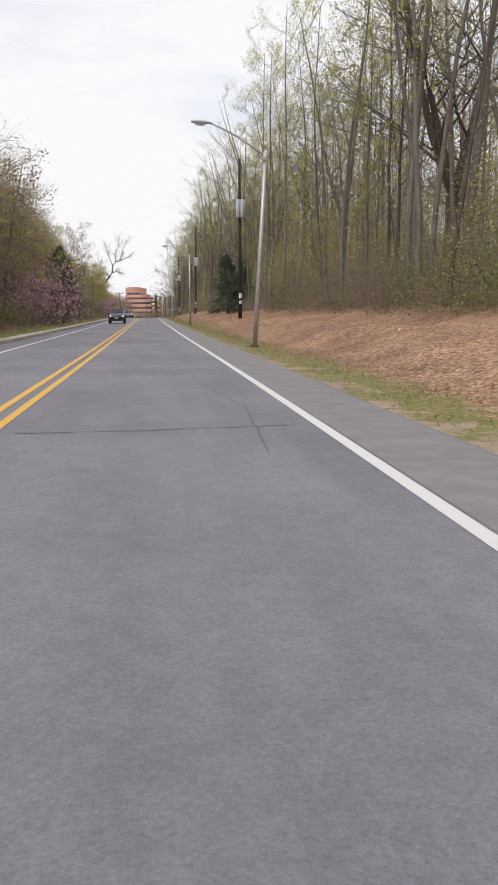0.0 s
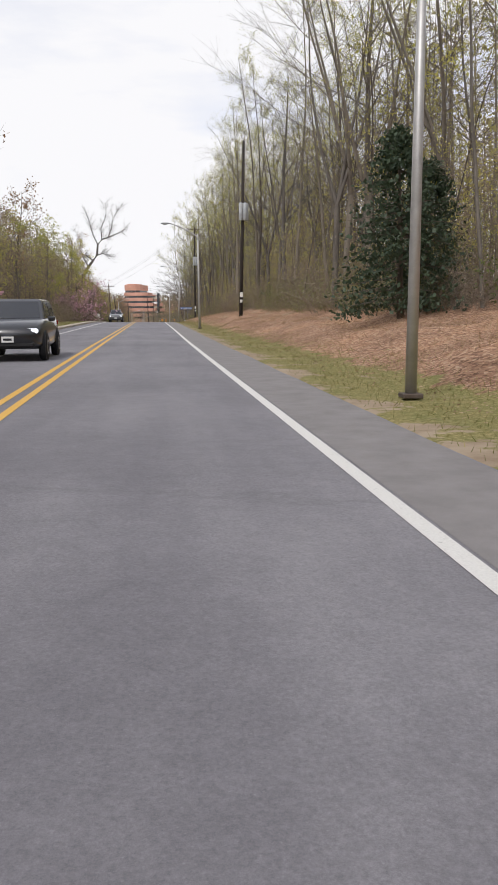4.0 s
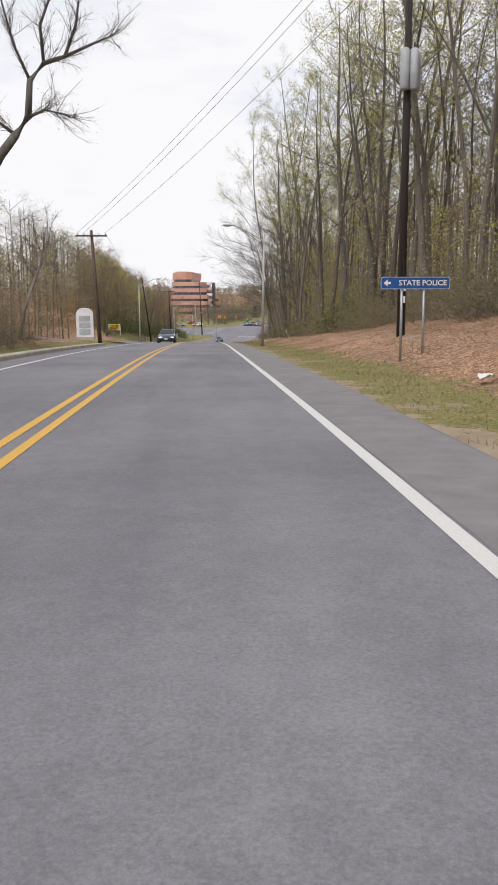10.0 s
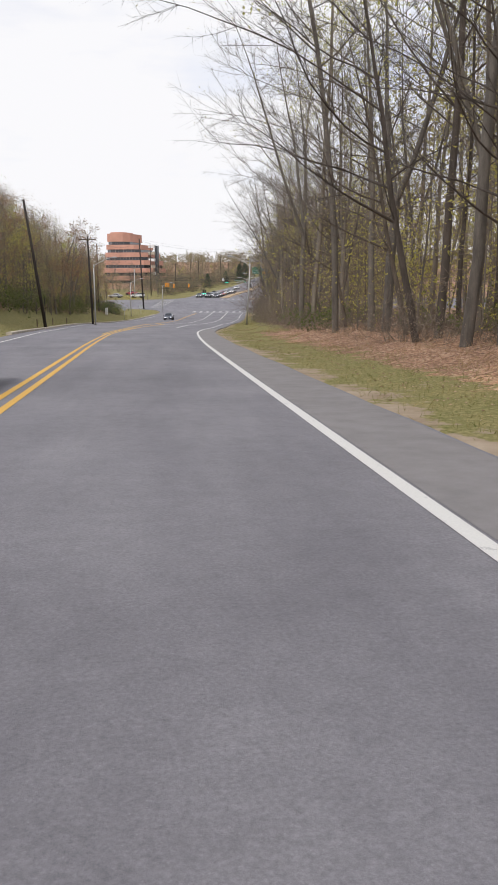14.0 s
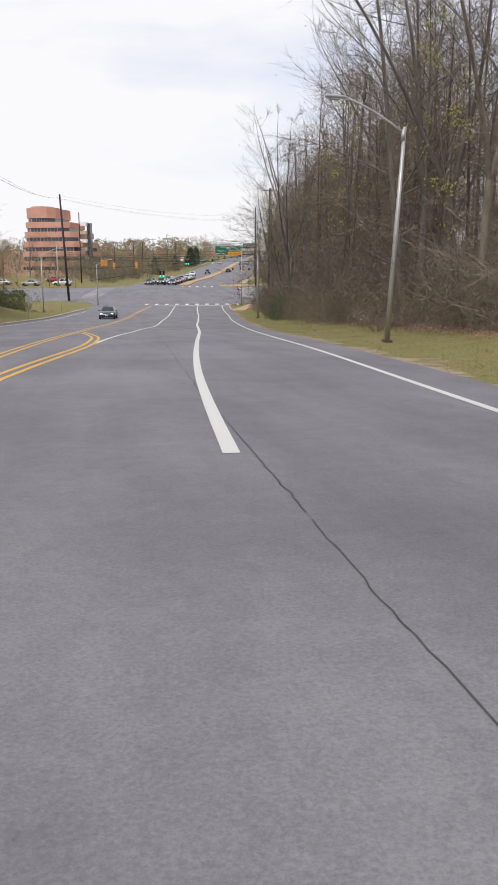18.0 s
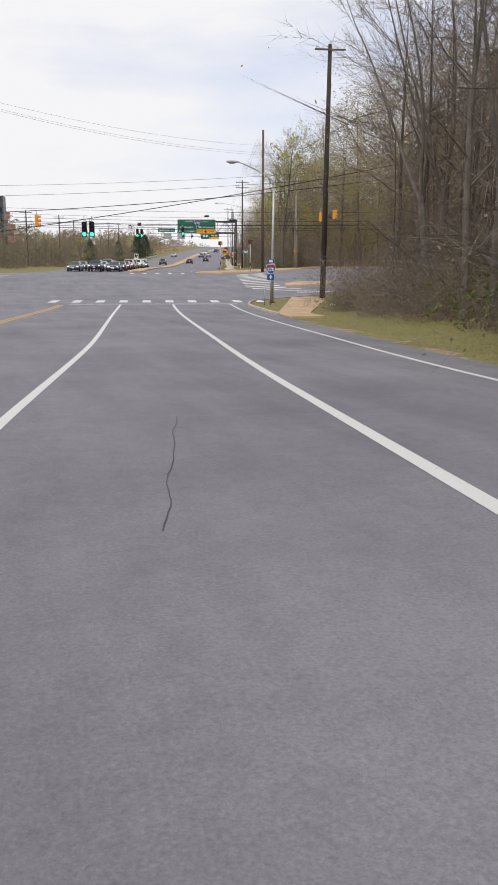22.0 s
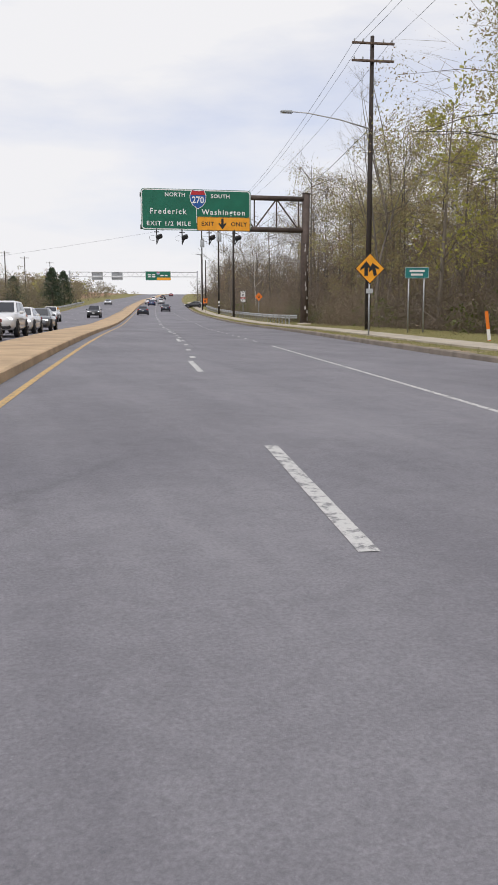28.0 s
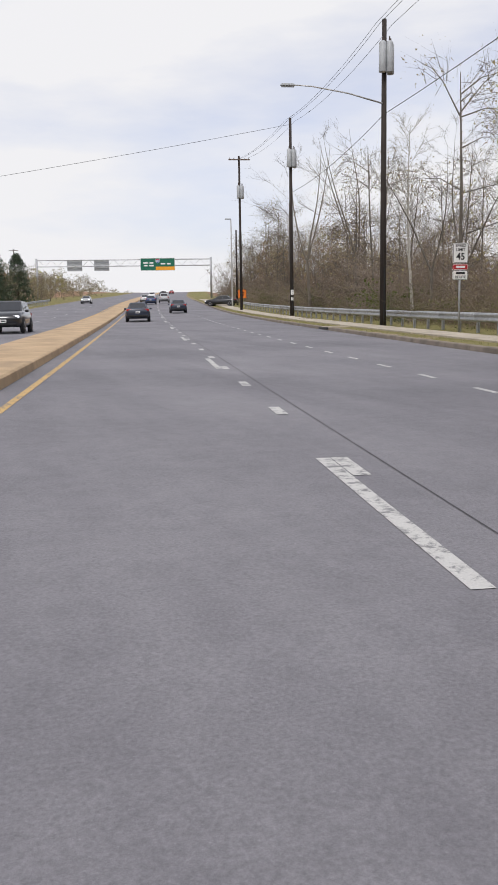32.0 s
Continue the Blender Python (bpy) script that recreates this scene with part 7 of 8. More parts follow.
small_sign("direction_sign", "blue direction sign with white text on two thin posts", stand(212.5, 5.95, -0.15), f_blue, posts=((-0.36, 2.3), (0.26, 2.3)))


def f_yellow(t):
    panel(t, 0, 1.35, 1.75, 1.05, ORANGE_YELLOW, border=WHITE_SIGN)
    bars(t, 0, 1.35, 1.3, 3, 0.13, RED_SIGN)


ORANGE_YELLOW = mat("bright_yellow_board", (0.75, 0.55, 0.02), 0.6, vary=0.12, scale=2, fine=20, bump=0.0)
t = thing("yellow_board", "yellow notice board between two white posts on the bank", "notice board", "", stand(333, -16.2))
f_yellow(t)
for x in (-0.98, 0.98):
    part("post", bevelled((x, 0, 0.95), (0.12, 0.12, 1.95), 0.015), WHITE_SIGN, t, "white wooden post")


def orange_round(t):
    b = Buf()
    b.loft([[(0.55 * math.cos(a), 0.0, 2.9 + 0.55 * math.sin(a)) for a in np.linspace(0, 2 * math.pi, 5)[:-1]], [(0.55 * math.cos(a), -0.02, 2.9 + 0.55 * math.sin(a)) for a in np.linspace(0, 2 * math.pi, 5)[:-1]]])
    part("panel", b, ORANGE_WORK, t)
    bars(t, 0, 2.9, 0.4, 2, 0.1, BLACK)


ORANGE_WORK = mat("orange_work_sign", (0.8, 0.2, 0.02), 0.5, vary=0.12, scale=2, fine=20, bump=0.0)
small_sign("work_sign", "orange diamond roadwork sign among the shrubs", stand(641, 13.4, 0.2, 0, 0.85), orange_round, posts=((0, 2.6),))


def orange_square(t):
    panel(t, 0, 1.8, 1.1, 1.1, ORANGE_WORK, border=BLACK)
    bars(t, 0, 1.8, 0.7, 2, 0.16, BLACK)


small_sign("work_sign", "orange square detour sign beside the sidewalk", stand(724, 12.6), orange_square, posts=((0, 2.2),))
t = thing("marker_post", "leaning orange and white marker post in the grass", "marker post", "", stand(574, 12.6) @ Matrix.Rotation(-0.14, 4, "Y"))
b = Buf()
b.box((0, 0, 0.5), (0.12, 0.03, 1.1))
part("stake", b, ORANGE_WORK, t)
b = Buf()
b.box((0, -0.004, 0.2), (0.122, 0.03, 0.4))
part("sleeve", b, WHITE_SIGN, t)
for y, o in ((448, -18), (470, -17.4)):
    t = thing("rear_facing_sign", "grey back of a small road sign on a post", "road sign", "sign backs", stand(y, o))
    post(t, 0, 2.2)
    panel(t, 0, 2.2, 0.7, 0.7, GREY_BOX, depth=0.02)


# ---- traffic signals ----
def lens_disc(parent, x, z, r, material, y):
    b = Buf()
    b.loft([[(x + q * math.cos(a), yy, z + q * math.sin(a)) for a in np.linspace(2 * math.pi, 0, 13)[:-1]] for q, yy in ((r, y), (r * 0.75, y - 0.03), (r * 0.2, y - 0.04))])
    return part("lens", b, material, parent)


DARK_LENS = glass_mat("unlit_signal_lens", (0.03, 0.012, 0.012), 0.2)


def signal_head(m, housing=BLACK, lit=True, label="black three-lens traffic signal with its green lamp lit"):
    t = thing("traffic_signal", label, "traffic signal", "traffic signals", m)
    part("housing", bevelled((0, 0, 0), (0.36, 0.26, 1.08), 0.03), housing, t)
    b = Buf()
    b.tube([(0, 0, 0.5), (0, 0, 0.95)], 0.03, 6)
    part("hanger", b, GALV, t)
    for k, z in enumerate((0.35, 0.0, -0.35)):
        lens_disc(t, 0, z, 0.14, GREEN_LAMP if lit and k == 2 else DARK_LENS, -0.14)
        b = Buf()
        pts = [[(0.165 * math.cos(a), y, z + 0.165 * math.sin(a)) for a in np.linspace(-0.5, math.pi + 0.5, 10)] for y in (-0.13, -0.36)]
        n = len(b.v)
        for ring in pts:
            b.v += ring
        b.f = [(i, i + 1, i + 11, i + 10) for i in range(9)]
        b.m = [0] * 9
        part("visor", b, housing, t)
    return t


def hang(y, o, z, turn=0.0):
    p = place(y, o, 0, False)
    return Matrix.Translation((p.x, p.y, z)) @ Matrix.Rotation(-heading(y) + radians(turn), 4, "Z")


AMBER_BOX = mat("yellow_signal_housing", (0.75, 0.3, 0.03), 0.5, vary=0.12, scale=4, fine=30, bump=0.0)
signal_head(hang(548.4, 3.45, -1.65))
signal_head(hang(548.4, -2.35, -1.95))
signal_head(hang(548.4, -2.95, -1.95), label="black traffic signal with a lit green arrow")
b = bevelled((0, 0, 0), (0.5, 0.3, 0.45), 0.03)
t = thing("signal_box", "black junction box above the paired signals", "signal box", "", hang(548.4, -2.65, -0.75))
part("box", b, BLACK, t)
t = thing("turn_sign", "white left-turn sign hanging from the span wire", "road sign", "", hang(548.3, -3.9, -1.2))
panel(t, 0, 0, 0.75, 0.95, WHITE_SIGN, border=BLACK)
arrow(t, 0.02, 0.1, 0.6, BLACK, -0.03, 0, [(0.18, -0.5), (0.3, -0.5), (0.3, 0.1), (0.05, 0.35), (-0.2, 0.35), (-0.2, 0.5), (-0.5, 0.28), (-0.2, 0.05), (-0.2, 0.22), (0.0, 0.22), (0.18, 0.05)])
t = thing("street_name_sign", "green street name sign hanging from the span wire", "road sign", "", hang(548.2, 1.15, -1.55))
panel(t, 0, 0, 2.4, 0.52, GREEN_SIGN, border=WHITE_SIGN)
write(t, "Seven Locks Rd", 0, 0.0, 0.32, WHITE_SIGN, -0.03, 0.004, 0.98)
for x in (-0.7, 0.65):
    b = Buf()
    b.tube([(x, 0, 0.9), (x, 0, 0.2), (x + 0.04, 0, -0.75)], 0.012, 5)
    part("hanger", b, GALV, t)
for y, o, z, tn in ((529, 20.4, -0.9, 80), (530.5, 22.3, -0.5, 100), (505, -13.5, -3.0, 90), (492, -13.9, -2.6, 80), (492, -13.3, -2.6, 110), (507, -9.5, -2.9, 90)):
    signal_head(hang(y, o, z, tn), AMBER_BOX, False, "yellow traffic signal housing that faces the side street")
signal_head(hang(490.5, -3.2, -4.45))
signal_head(hang(490.5, -3.75, -4.45), label="black traffic signal hanging over the turn lane")
for y, o0, z0, o1, z1, sag, rad, label in ((489.5, -16, 4.2, 21, 10.6, 0.35, 0.035, "thick twisted span cable that carries the near signals"), (490.5, -16, 6.2, 21, 9.6, 0.5, 0.032, "thick black span cable over the stop line"),
                                           (490.0, -16, 7.4, 21, 9.9, 0.4, 0.014, "thin black overhead cable"), (490.5, -16, 8.2, 21, 10.4, 0.4, 0.012, "thin black overhead cable")):
    wire("signal_span_wire", place(y, o0, 0, False) + Vector((0, 0, z0)), place(y + 2, o1, 0, False) + Vector((0, 0, z1)), sag, rad, label)


def ped_pole(m, h, label, top):
    t = thing("signal_post", label, "signal post", "", m)
    b = Buf()
    b.tube([(0, 0, 0), (0, 0, h)], [0.07, 0.06], 8)
    part("post", b, GALV, t, soft=True)
    part("collar", bevelled((0, 0, 0.1), (0.28, 0.28, 0.2), 0.04), GALV, t)
    top(t, h)


def top_ped(t, h):
    part("housing", bevelled((0, 0, h + 0.2), (0.5, 0.3, 0.42), 0.04), BLACK, t)
    part("hand_symbol_plate", bevelled((0.06, -0.16, h + 0.2), (0.22, 0.02, 0.24), 0.01), RED_SIGN, t, "lit red symbol plate")
    part("push_button", bevelled((0, -0.1, 1.1), (0.14, 0.12, 0.3), 0.02), BLACK, t)


def top_amber(t, h):
    part("housing", bevelled((-0.12, 0, h + 0.2), (0.3, 0.42, 0.5), 0.04), BLACK, t)
    part("side_housing", bevelled((0.16, 0, h + 0.2), (0.24, 0.42, 0.5), 0.04), AMBER_BOX, t)
    part("push_button", bevelled((0, -0.1, 1.1), (0.14, 0.12, 0.3), 0.02), BLACK, t)


ped_pole(Matrix.Translation((36.05, 532.9, -7.5)) @ Matrix.Rotation(-0.2, 4, "Z"), 3.7, "grey pedestrian signal post with a red lit symbol", top_ped)
ped_pole(Matrix.Translation(place(541.2, 8.7, 0.18)) @ Matrix.Rotation(-0.2, 4, "Z"), 3.5, "grey pedestrian signal post with a yellow side housing", top_amber)
t = thing("strain_pole", "tall pale steel strain pole with a yellow pedestrian sign", "signal pole", "signal poles", Matrix.Translation((45.5, 543.5, -7.1)) @ Matrix.Rotation(-0.2, 4, "Z"))
b = Buf()
b.tube([(0, 0, 0), (0, 0, 5), (0, 0, 10.4)], [0.19, 0.15, 0.12], 10)
part("pole", b, ALU, t, soft=True)
b = Buf()
b.loft([[(0.42 * math.cos(a), -0.2, 2.75 + 0.42 * math.sin(a)) for a in np.linspace(2 * math.pi, 0, 5)[:-1]], [(0.42 * math.cos(a), -0.22, 2.75 + 0.42 * math.sin(a)) for a in np.linspace(2 * math.pi, 0, 5)[:-1]]])
sg = part("diamond_plate", b, ORANGE_SIGN, t, "orange-yellow diamond crossing plate")
b = Buf()
b.box((0, -0.24, 2.75), (0.1, 0.006, 0.42))
part("symbol_bar", b, BLACK, sg)
part("arrow_plate", bevelled((0, -0.2, 2.1), (0.42, 0.02, 0.26), 0.01), ORANGE_SIGN, t)
t = thing("strain_pole", "tall pale steel strain pole at the corner of the crossing", "signal pole", "signal poles", stand(546, -33.5))
b = Buf()
b.tube([(0, 0, 0), (0, 0, 9.6)], [0.19, 0.12], 10)
part("pole", b, ALU, t, soft=True)
corner = make_utility_pole(20.0, 1, 0, 0.012, POLE_WOOD, False, 0.24)
corner.matrix_basis = stand(497, 15.3)
corner["label"] = "tall dark wooden pole on the near corner of the crossing"

# lamp arms on the wooden poles
for key, z, reach in (("k", 11.8, 4.7), ("l", 11.2, 4.6)):
    m = POLES[key].matrix_basis @ Matrix.Translation((0, 0, z))
    t = thing("pole_lamp", "cobra-head lamp on a long thin arm fixed to a utility pole", "street lamp", "pole lamps", m)
    b = Buf()
    b.tube([(-0.1, -0.1, -0.2), (-reach * 0.4, -0.1, 0.25), (-reach * 0.8, -0.1, 0.55), (-reach, -0.1, 0.6)], [0.04, 0.035, 0.03, 0.03], 6)
    part("arm", b, ALU, t, soft=True)
    part("lamp_head", bevelled((-reach - 0.3, -0.1, 0.58), (0.75, 0.26, 0.16), 0.06, 2), GREY_BOX, t)
t = thing("tall_lamp", "slim tall lamp post with a flat square head", "street lamp", "", stand(735, 12.4))
b = Buf()
b.tube([(0, 0, 0), (0, 0, 12.0)], [0.12, 0.07], 8)
part("pole", b, ALU, t)
part("lamp_head", bevelled((-0.4, 0, 12.05), (0.9, 0.35, 0.14), 0.03), GREY_BOX, t)


# ---- guardrail ----
def guardrail(y0, y1, o, label, sign=1):
    t = thing("guardrail", label, "guardrail", "guardrails")
    n = int((y1 - y0) / 1.9)
    for i in range(n + 1):
        y = y0 + 1.9 * i
        b = bevelled((0, 0, 0.3), (0.1, 0.15, 0.95), 0.01)
        p = part("post", b, GALV, t)
        p.matrix_basis = stand(y, o + sign * 0.14)
    prof = [(0.0, 0.78), (-0.06, 0.74), (-0.08, 0.69), (-0.02, 0.62), (-0.02, 0.58), (-0.08, 0.51), (-0.06, 0.46), (0.0, 0.42)]
    k = y0
    while k < y1:
        b = Buf()
        rings = []
        for j in range(4):
            y = k + min(3.8, y1 - k) * j / 3
            flare = sign * 0.9 * max(0, 1 - (y - y0) / 6) ** 2
            rings.append([place(y, o + flare + sign * a, z) for a, z in prof] + [place(y, o + flare + sign * (a + 0.012), z) for a, z in reversed(prof)])
        b.loft(rings)
        part("rail", b, GALV, t, soft=True)
        k += 3.8
    return t


guardrail(619, 726, 13.0, "galvanised steel guardrail behind the sidewalk")
guardrail(700, 770, -17.6, "grey steel guardrail beside the far lanes", -1)


# ---- cars ----
def make_car(name, label, paint, kind="sedan", group="cars"):
    t = thing(name, label, "car", group)
    suv = kind != "sedan"
    H0 = 0.1 if suv else 0.0
    st = [(-2.36, 0.70, 0.44, 0.84), (-2.24, 0.85, 0.3, 0.98), (-1.6, 0.9, 0.22, 1.02), (-0.2, 0.92, 0.2, 0.98), (1.0, 0.91, 0.2, 0.97), (1.7, 0.88, 0.22, 0.9), (2.15, 0.82, 0.27, 0.78), (2.34, 0.68, 0.4, 0.62)]
    b = Buf()
    rings = []
    for y, w, z0, z1 in st:
        z0, z1 = z0 + H0, z1 + H0 * (1.8 if y > -2.3 else 1)
        half = [(w * 0.86, z0), (w, z0 + 0.14), (w, (z0 + z1) / 2 + 0.06), (w * 0.95, z1 - 0.06), (w * 0.82, z1)]
        rings.append([(x, y, z) for x, z in half] + [(-x, y, z) for x, z in reversed(half)])
    b.loft(rings)
    body = part("body", b, paint, t, soft=True)
    if suv:
        base, top, z0, z1 = (-2.2, 1.0, 0.8), (-1.95, 0.15, 0.64), 1.1, 1.7
    else:
        base, top, z0, z1 = (-1.75, 1.15, 0.8), (-1.0, 0.2, 0.6), 0.94, 1.45
    B = [Vector((sx * base[2], base[0 if sy < 0 else 1], z0)) for sx, sy in ((1, -1), (1, 1), (-1, 1), (-1, -1))]
    T = [Vector((sx * top[2], top[0 if sy < 0 else 1], z1 - 0.05)) for sx, sy in ((1, -1), (1, 1), (-1, 1), (-1, -1))]
    C = [Vector((sx * (top[2] - 0.1), top[0] + 0.12 if sy < 0 else top[1] - 0.12, z1)) for sx, sy in ((1, -1), (1, 1), (-1, 1), (-1, -1))]
    b = Buf()
    b.loft([B, T, C])
    part("cabin", b, paint, t)

    def pane(name, i, j, u0, u1, v0=0.1, v1=0.92):
        b0, b1, t0, t1 = B[i], B[j], T[i], T[j]
        f = lambda u, v: b0.lerp(b1, u).lerp(t0.lerp(t1, u), v)
        n = (b1 - b0).cross(t0 - b0).normalized()
        if n.dot((b0 + b1) / 2 - Vector((0, -0.3, z0))) < 0:
            n = -n
        q = Buf()
        o = [f(u0, v0), f(u1, v0), f(u1, v1), f(u0, v1)]
        q.loft([[p for p in o], [p + n * 0.012 for p in o]])
        part(name, q, CAR_GLASS, t)
    pane("windscreen", 1, 2, 0.06, 0.94)
    pane("rear_window", 3, 0, 0.08, 0.92, 0.25 if suv else 0.1)
    for i, j in ((0, 1), (2, 3)):
        if i == 0:
            pane("side_window", i, j, 0.08, 0.46), pane("side_window", i, j, 0.5, 0.9)
        else:
            pane("side_window", i, j, 0.1, 0.5), pane("side_window", i, j, 0.54, 0.92)
    for sx in (-1, 1):
        for y in (-1.42, 1.42):
            wheel = part("wheel", Buf_ring(sx * 0.84, y, 0.34 + H0 * 0.3, 0.34 + H0 * 0.3, 0.22), RUBBER, t, soft=False)
            part("rim", Buf_disc(sx * 0.955, y, 0.34 + H0 * 0.3, 0.22, sx), RIM, wheel)
            part("wheel_arch", Buf_ring(sx * 0.86, y, 0.36 + H0 * 0.3, 0.41 + H0 * 0.3, 0.12, 0.34 + H0 * 0.3), BLACK, t)
        part("headlight", bevelled((sx * 0.62, 2.18, 0.66 + H0 * 1.6), (0.34, 0.2, 0.13), 0.04), HEADLIGHT, t, "lit headlight")
        part("tail_light", bevelled((sx * 0.68, -2.26, 0.84 + H0 * 1.6), (0.34, 0.14, 0.16), 0.03), TAIL, t, "red tail light")
        part("mirror", bevelled((sx * 1.0, 0.78, 1.0 + H0 * 1.4), (0.2, 0.12, 0.14), 0.04), paint, t)
    part("grille", bevelled((0, 2.27, 0.55 + H0 * 1.4), (0.8, 0.12, 0.16), 0.03), BLACK, t)
    part("bumper", bevelled((0, 2.24, 0.36 + H0), (1.4, 0.2, 0.16), 0.05), BLACK, t)
    part("rear_bumper", bevelled((0, -2.28, 0.42 + H0), (1.5, 0.18, 0.2), 0.05), BLACK, t)
    for y, s in ((2.36, 1), (-2.36, -1)):
        pl = part("number_plate", bevelled((0, y, 0.5 + H0 if s > 0 else 0.68 + H0), (0.32, 0.03, 0.16), 0.005), WHITE_SIGN, t)
        bb = Buf()
        bb.box((0, y + s * 0.017, 0.5 + H0 if s > 0 else 0.68 + H0), (0.22, 0.004, 0.06))
        part("plate_bar", bb, BLACK, pl)
    return t


def Buf_ring(x, y, z, r, w, inner=0.0):
    b = Buf()
    prof = ((r * 0.9, -w / 2), (r, -w / 2 + 0.03), (r, w / 2 - 0.03), (r * 0.9, w / 2)) if not inner else ((inner, -w / 2), (r, -w / 2), (r, w / 2), (inner, w / 2))
    rings = [[(x + dx, y + q * math.cos(a), z + q * math.sin(a)) for a in np.linspace(0, 2 * math.pi, 19)[:-1]] for q, dx in prof]
    b.loft(rings, cap=not inner)
    return b


def Buf_disc(x, y, z, r, sx):
    b = Buf()
    b.loft([[(x + dx * sx, y + q * math.cos(a), z + q * math.sin(a)) for a in np.linspace(0, 2 * math.pi, 13)[:-1]] for q, dx in ((r, -0.02), (r * 0.9, 0.0), (r * 0.3, -0.015))])
    return b


PAINT = {k: car_paint(k + "_car_paint", c) for k, c in (("black", (0.012, 0.013, 0.016)), ("navy", (0.02, 0.028, 0.05)), ("grey", (0.12, 0.125, 0.13)), ("silver", (0.4, 0.41, 0.42)), ("white", (0.75, 0.75, 0.74)), ("red", (0.35, 0.02, 0.025)), ("green", (0.04, 0.06, 0.055)), ("blue", (0.03, 0.06, 0.16)))}
MODELS = {}


def park(color, kind, y, o, turn=0.0, where="on the road", group="cars"):
    key = (color, kind)
    m = stand(y, o, 0.0, turn)
    words = "%s %s %s" % ("dark navy" if color == "navy" else color, "sport utility car" if kind == "suv" else "sedan car", where)
    if key in MODELS:
        ob = copy_thing(MODELS[key], m)
        ob["label"], ob["group"] = words, group
    else:
        ob = MODELS[key] = make_car("suv" if kind == "suv" else "sedan", words, PAINT[color], kind, group)
        ob.matrix_basis = m
    return ob


ON, QU = "coming along the opposite lane", "waiting in the queue at the stop line"
park("black", "suv", 99, -3.7, 180, ON), park("grey", "suv", 190.3, -4.7, 180, ON), park("navy", "sedan", 281, -3.9, 180, ON), park("navy", "sedan", 446, -8.2, 180, ON)
park("black", "suv", 511, -34, 95, "turning into the side street")
for lane, o in enumerate((-6.6, -9.5, -12.6)):
    row = (("navy", "sedan"), ("black", "sedan"), ("red", "sedan"), ("silver", "suv"), ("black", "sedan"), ("white", "suv"), ("white", "sedan"), ("grey", "sedan")) if lane == 0 else (("black", "suv"), ("silver", "sedan"), ("grey", "suv"), ("white", "sedan")) if lane == 1 else (("green", "sedan"), ("grey", "sedan"))
    for k, (c, kd) in enumerate(row):
        park(c, kd, 551.5 + k * 6.9 + 0.6 * lane, o + RNG.uniform(-0.1, 0.1), 180, QU, "queue at the crossing")
park("black", "suv", 664, -7.0, 180, ON), park("white", "suv", 640, -10.3, 180, ON), park("silver", "sedan", 775, -11.5, 180, ON)
AW = "driving ahead up the hill"
park("navy", "sedan", 684, -0.3, 0, AW), park("navy", "sedan", 712, 3.9, 0, AW), park("blue", "sedan", 760, 0.7, 0, AW), park("silver", "suv", 770, 3.0, 0, AW), park("white", "sedan", 778, -0.6, 0, AW), park("white", "suv", 812, 0.2, 0, AW), park("black", "suv", 860, 2.5, 0, AW), park("grey", "sedan", 905, 1.0, 0, AW), park("red", "sedan", 960, 3.0, 0, AW)
park("black", "sedan", 737, 11.0, 70, "at the mouth of a side driveway")


for k, (c, kd, y, o, tn) in enumerate((("white", "suv", 548, -33, 80), ("silver", "sedan", 549, -41, 85), ("white", "sedan", 552, -49, 85), ("navy", "sedan", 546, -57, 95), ("grey", "suv", 556, -64, 90), ("red", "sedan", 560, -38, 60))):
    park(c, kd, y, o, tn, "parked in the lot by the offices", "parked cars")


# ---- office building ----
def office():
    t = thing("office_building", "salmon pink office block with dark ribbon windows and stepped floors", "building", "", stand(690, -69, -0.6, -6, 0.9))
    def ring(l, r, d, z, c=3.0):
        return [(x, y, z) for x, y in ((r - c, -d), (r, -d + c), (r, d - c), (r - c, d), (l + c, d), (l, d - c), (l, -d + c), (l + c, -d))]
    z = 0.0
    for k in range(6):
        r, d = (14.5, 14.5, 13.2, 11.5, 7.5, 1.0)[k], 15.0 - 0.5 * k
        l = -15.0 + 0.5 * k
        b = Buf()
        b.loft([ring(l + 0.5, r - 0.5, d - 0.5, z), ring(l + 0.5, r - 0.5, d - 0.5, z + 1.7)])
        band = part("window_band", b, WINDOW_DARK, t, "dark ribbon window")
        n = max(5, round((r - l) / 2))
        for j in range(n):
            b = Buf()
            x = l + 3.2 + (r - l - 6.4) * j / (n - 1)
            b.box((x, -d + 0.45, z + 0.85), (0.12, 0.12, 1.7))
            part("mullion", b, BARE_STEEL, band)
        b = Buf()
        h = 2.5 if k < 5 else 4.4
        b.loft([ring(l, r, d, z + 1.7), ring(l, r, d, z + 1.7 + h)])
        part("wall_band", b, BRICK_PINK, t)
        z += 1.7 + 2.5
    b = Buf()
    b.loft([ring(-12, -3, 9, z + 1.9), ring(-12, -3, 9, z + 2.8)])
    part("plant_room", b, BRICK_PINK, t)
    for k in range(6):
        b = Buf()
        b.box((13.5, -9, 2 + k * 3.6), (3.4, 3.4, 1.5))
        part("stair_tower", b, WHITE_SIGN if k % 2 else CONCRETE, t, "pale stair tower panel")
    b = Buf()
    b.box((15.6, -7.5, 10), (1.6, 2.5, 21))
    part("dark_tower", b, WINDOW_DARK, t, "dark glazed stair tower")


office()


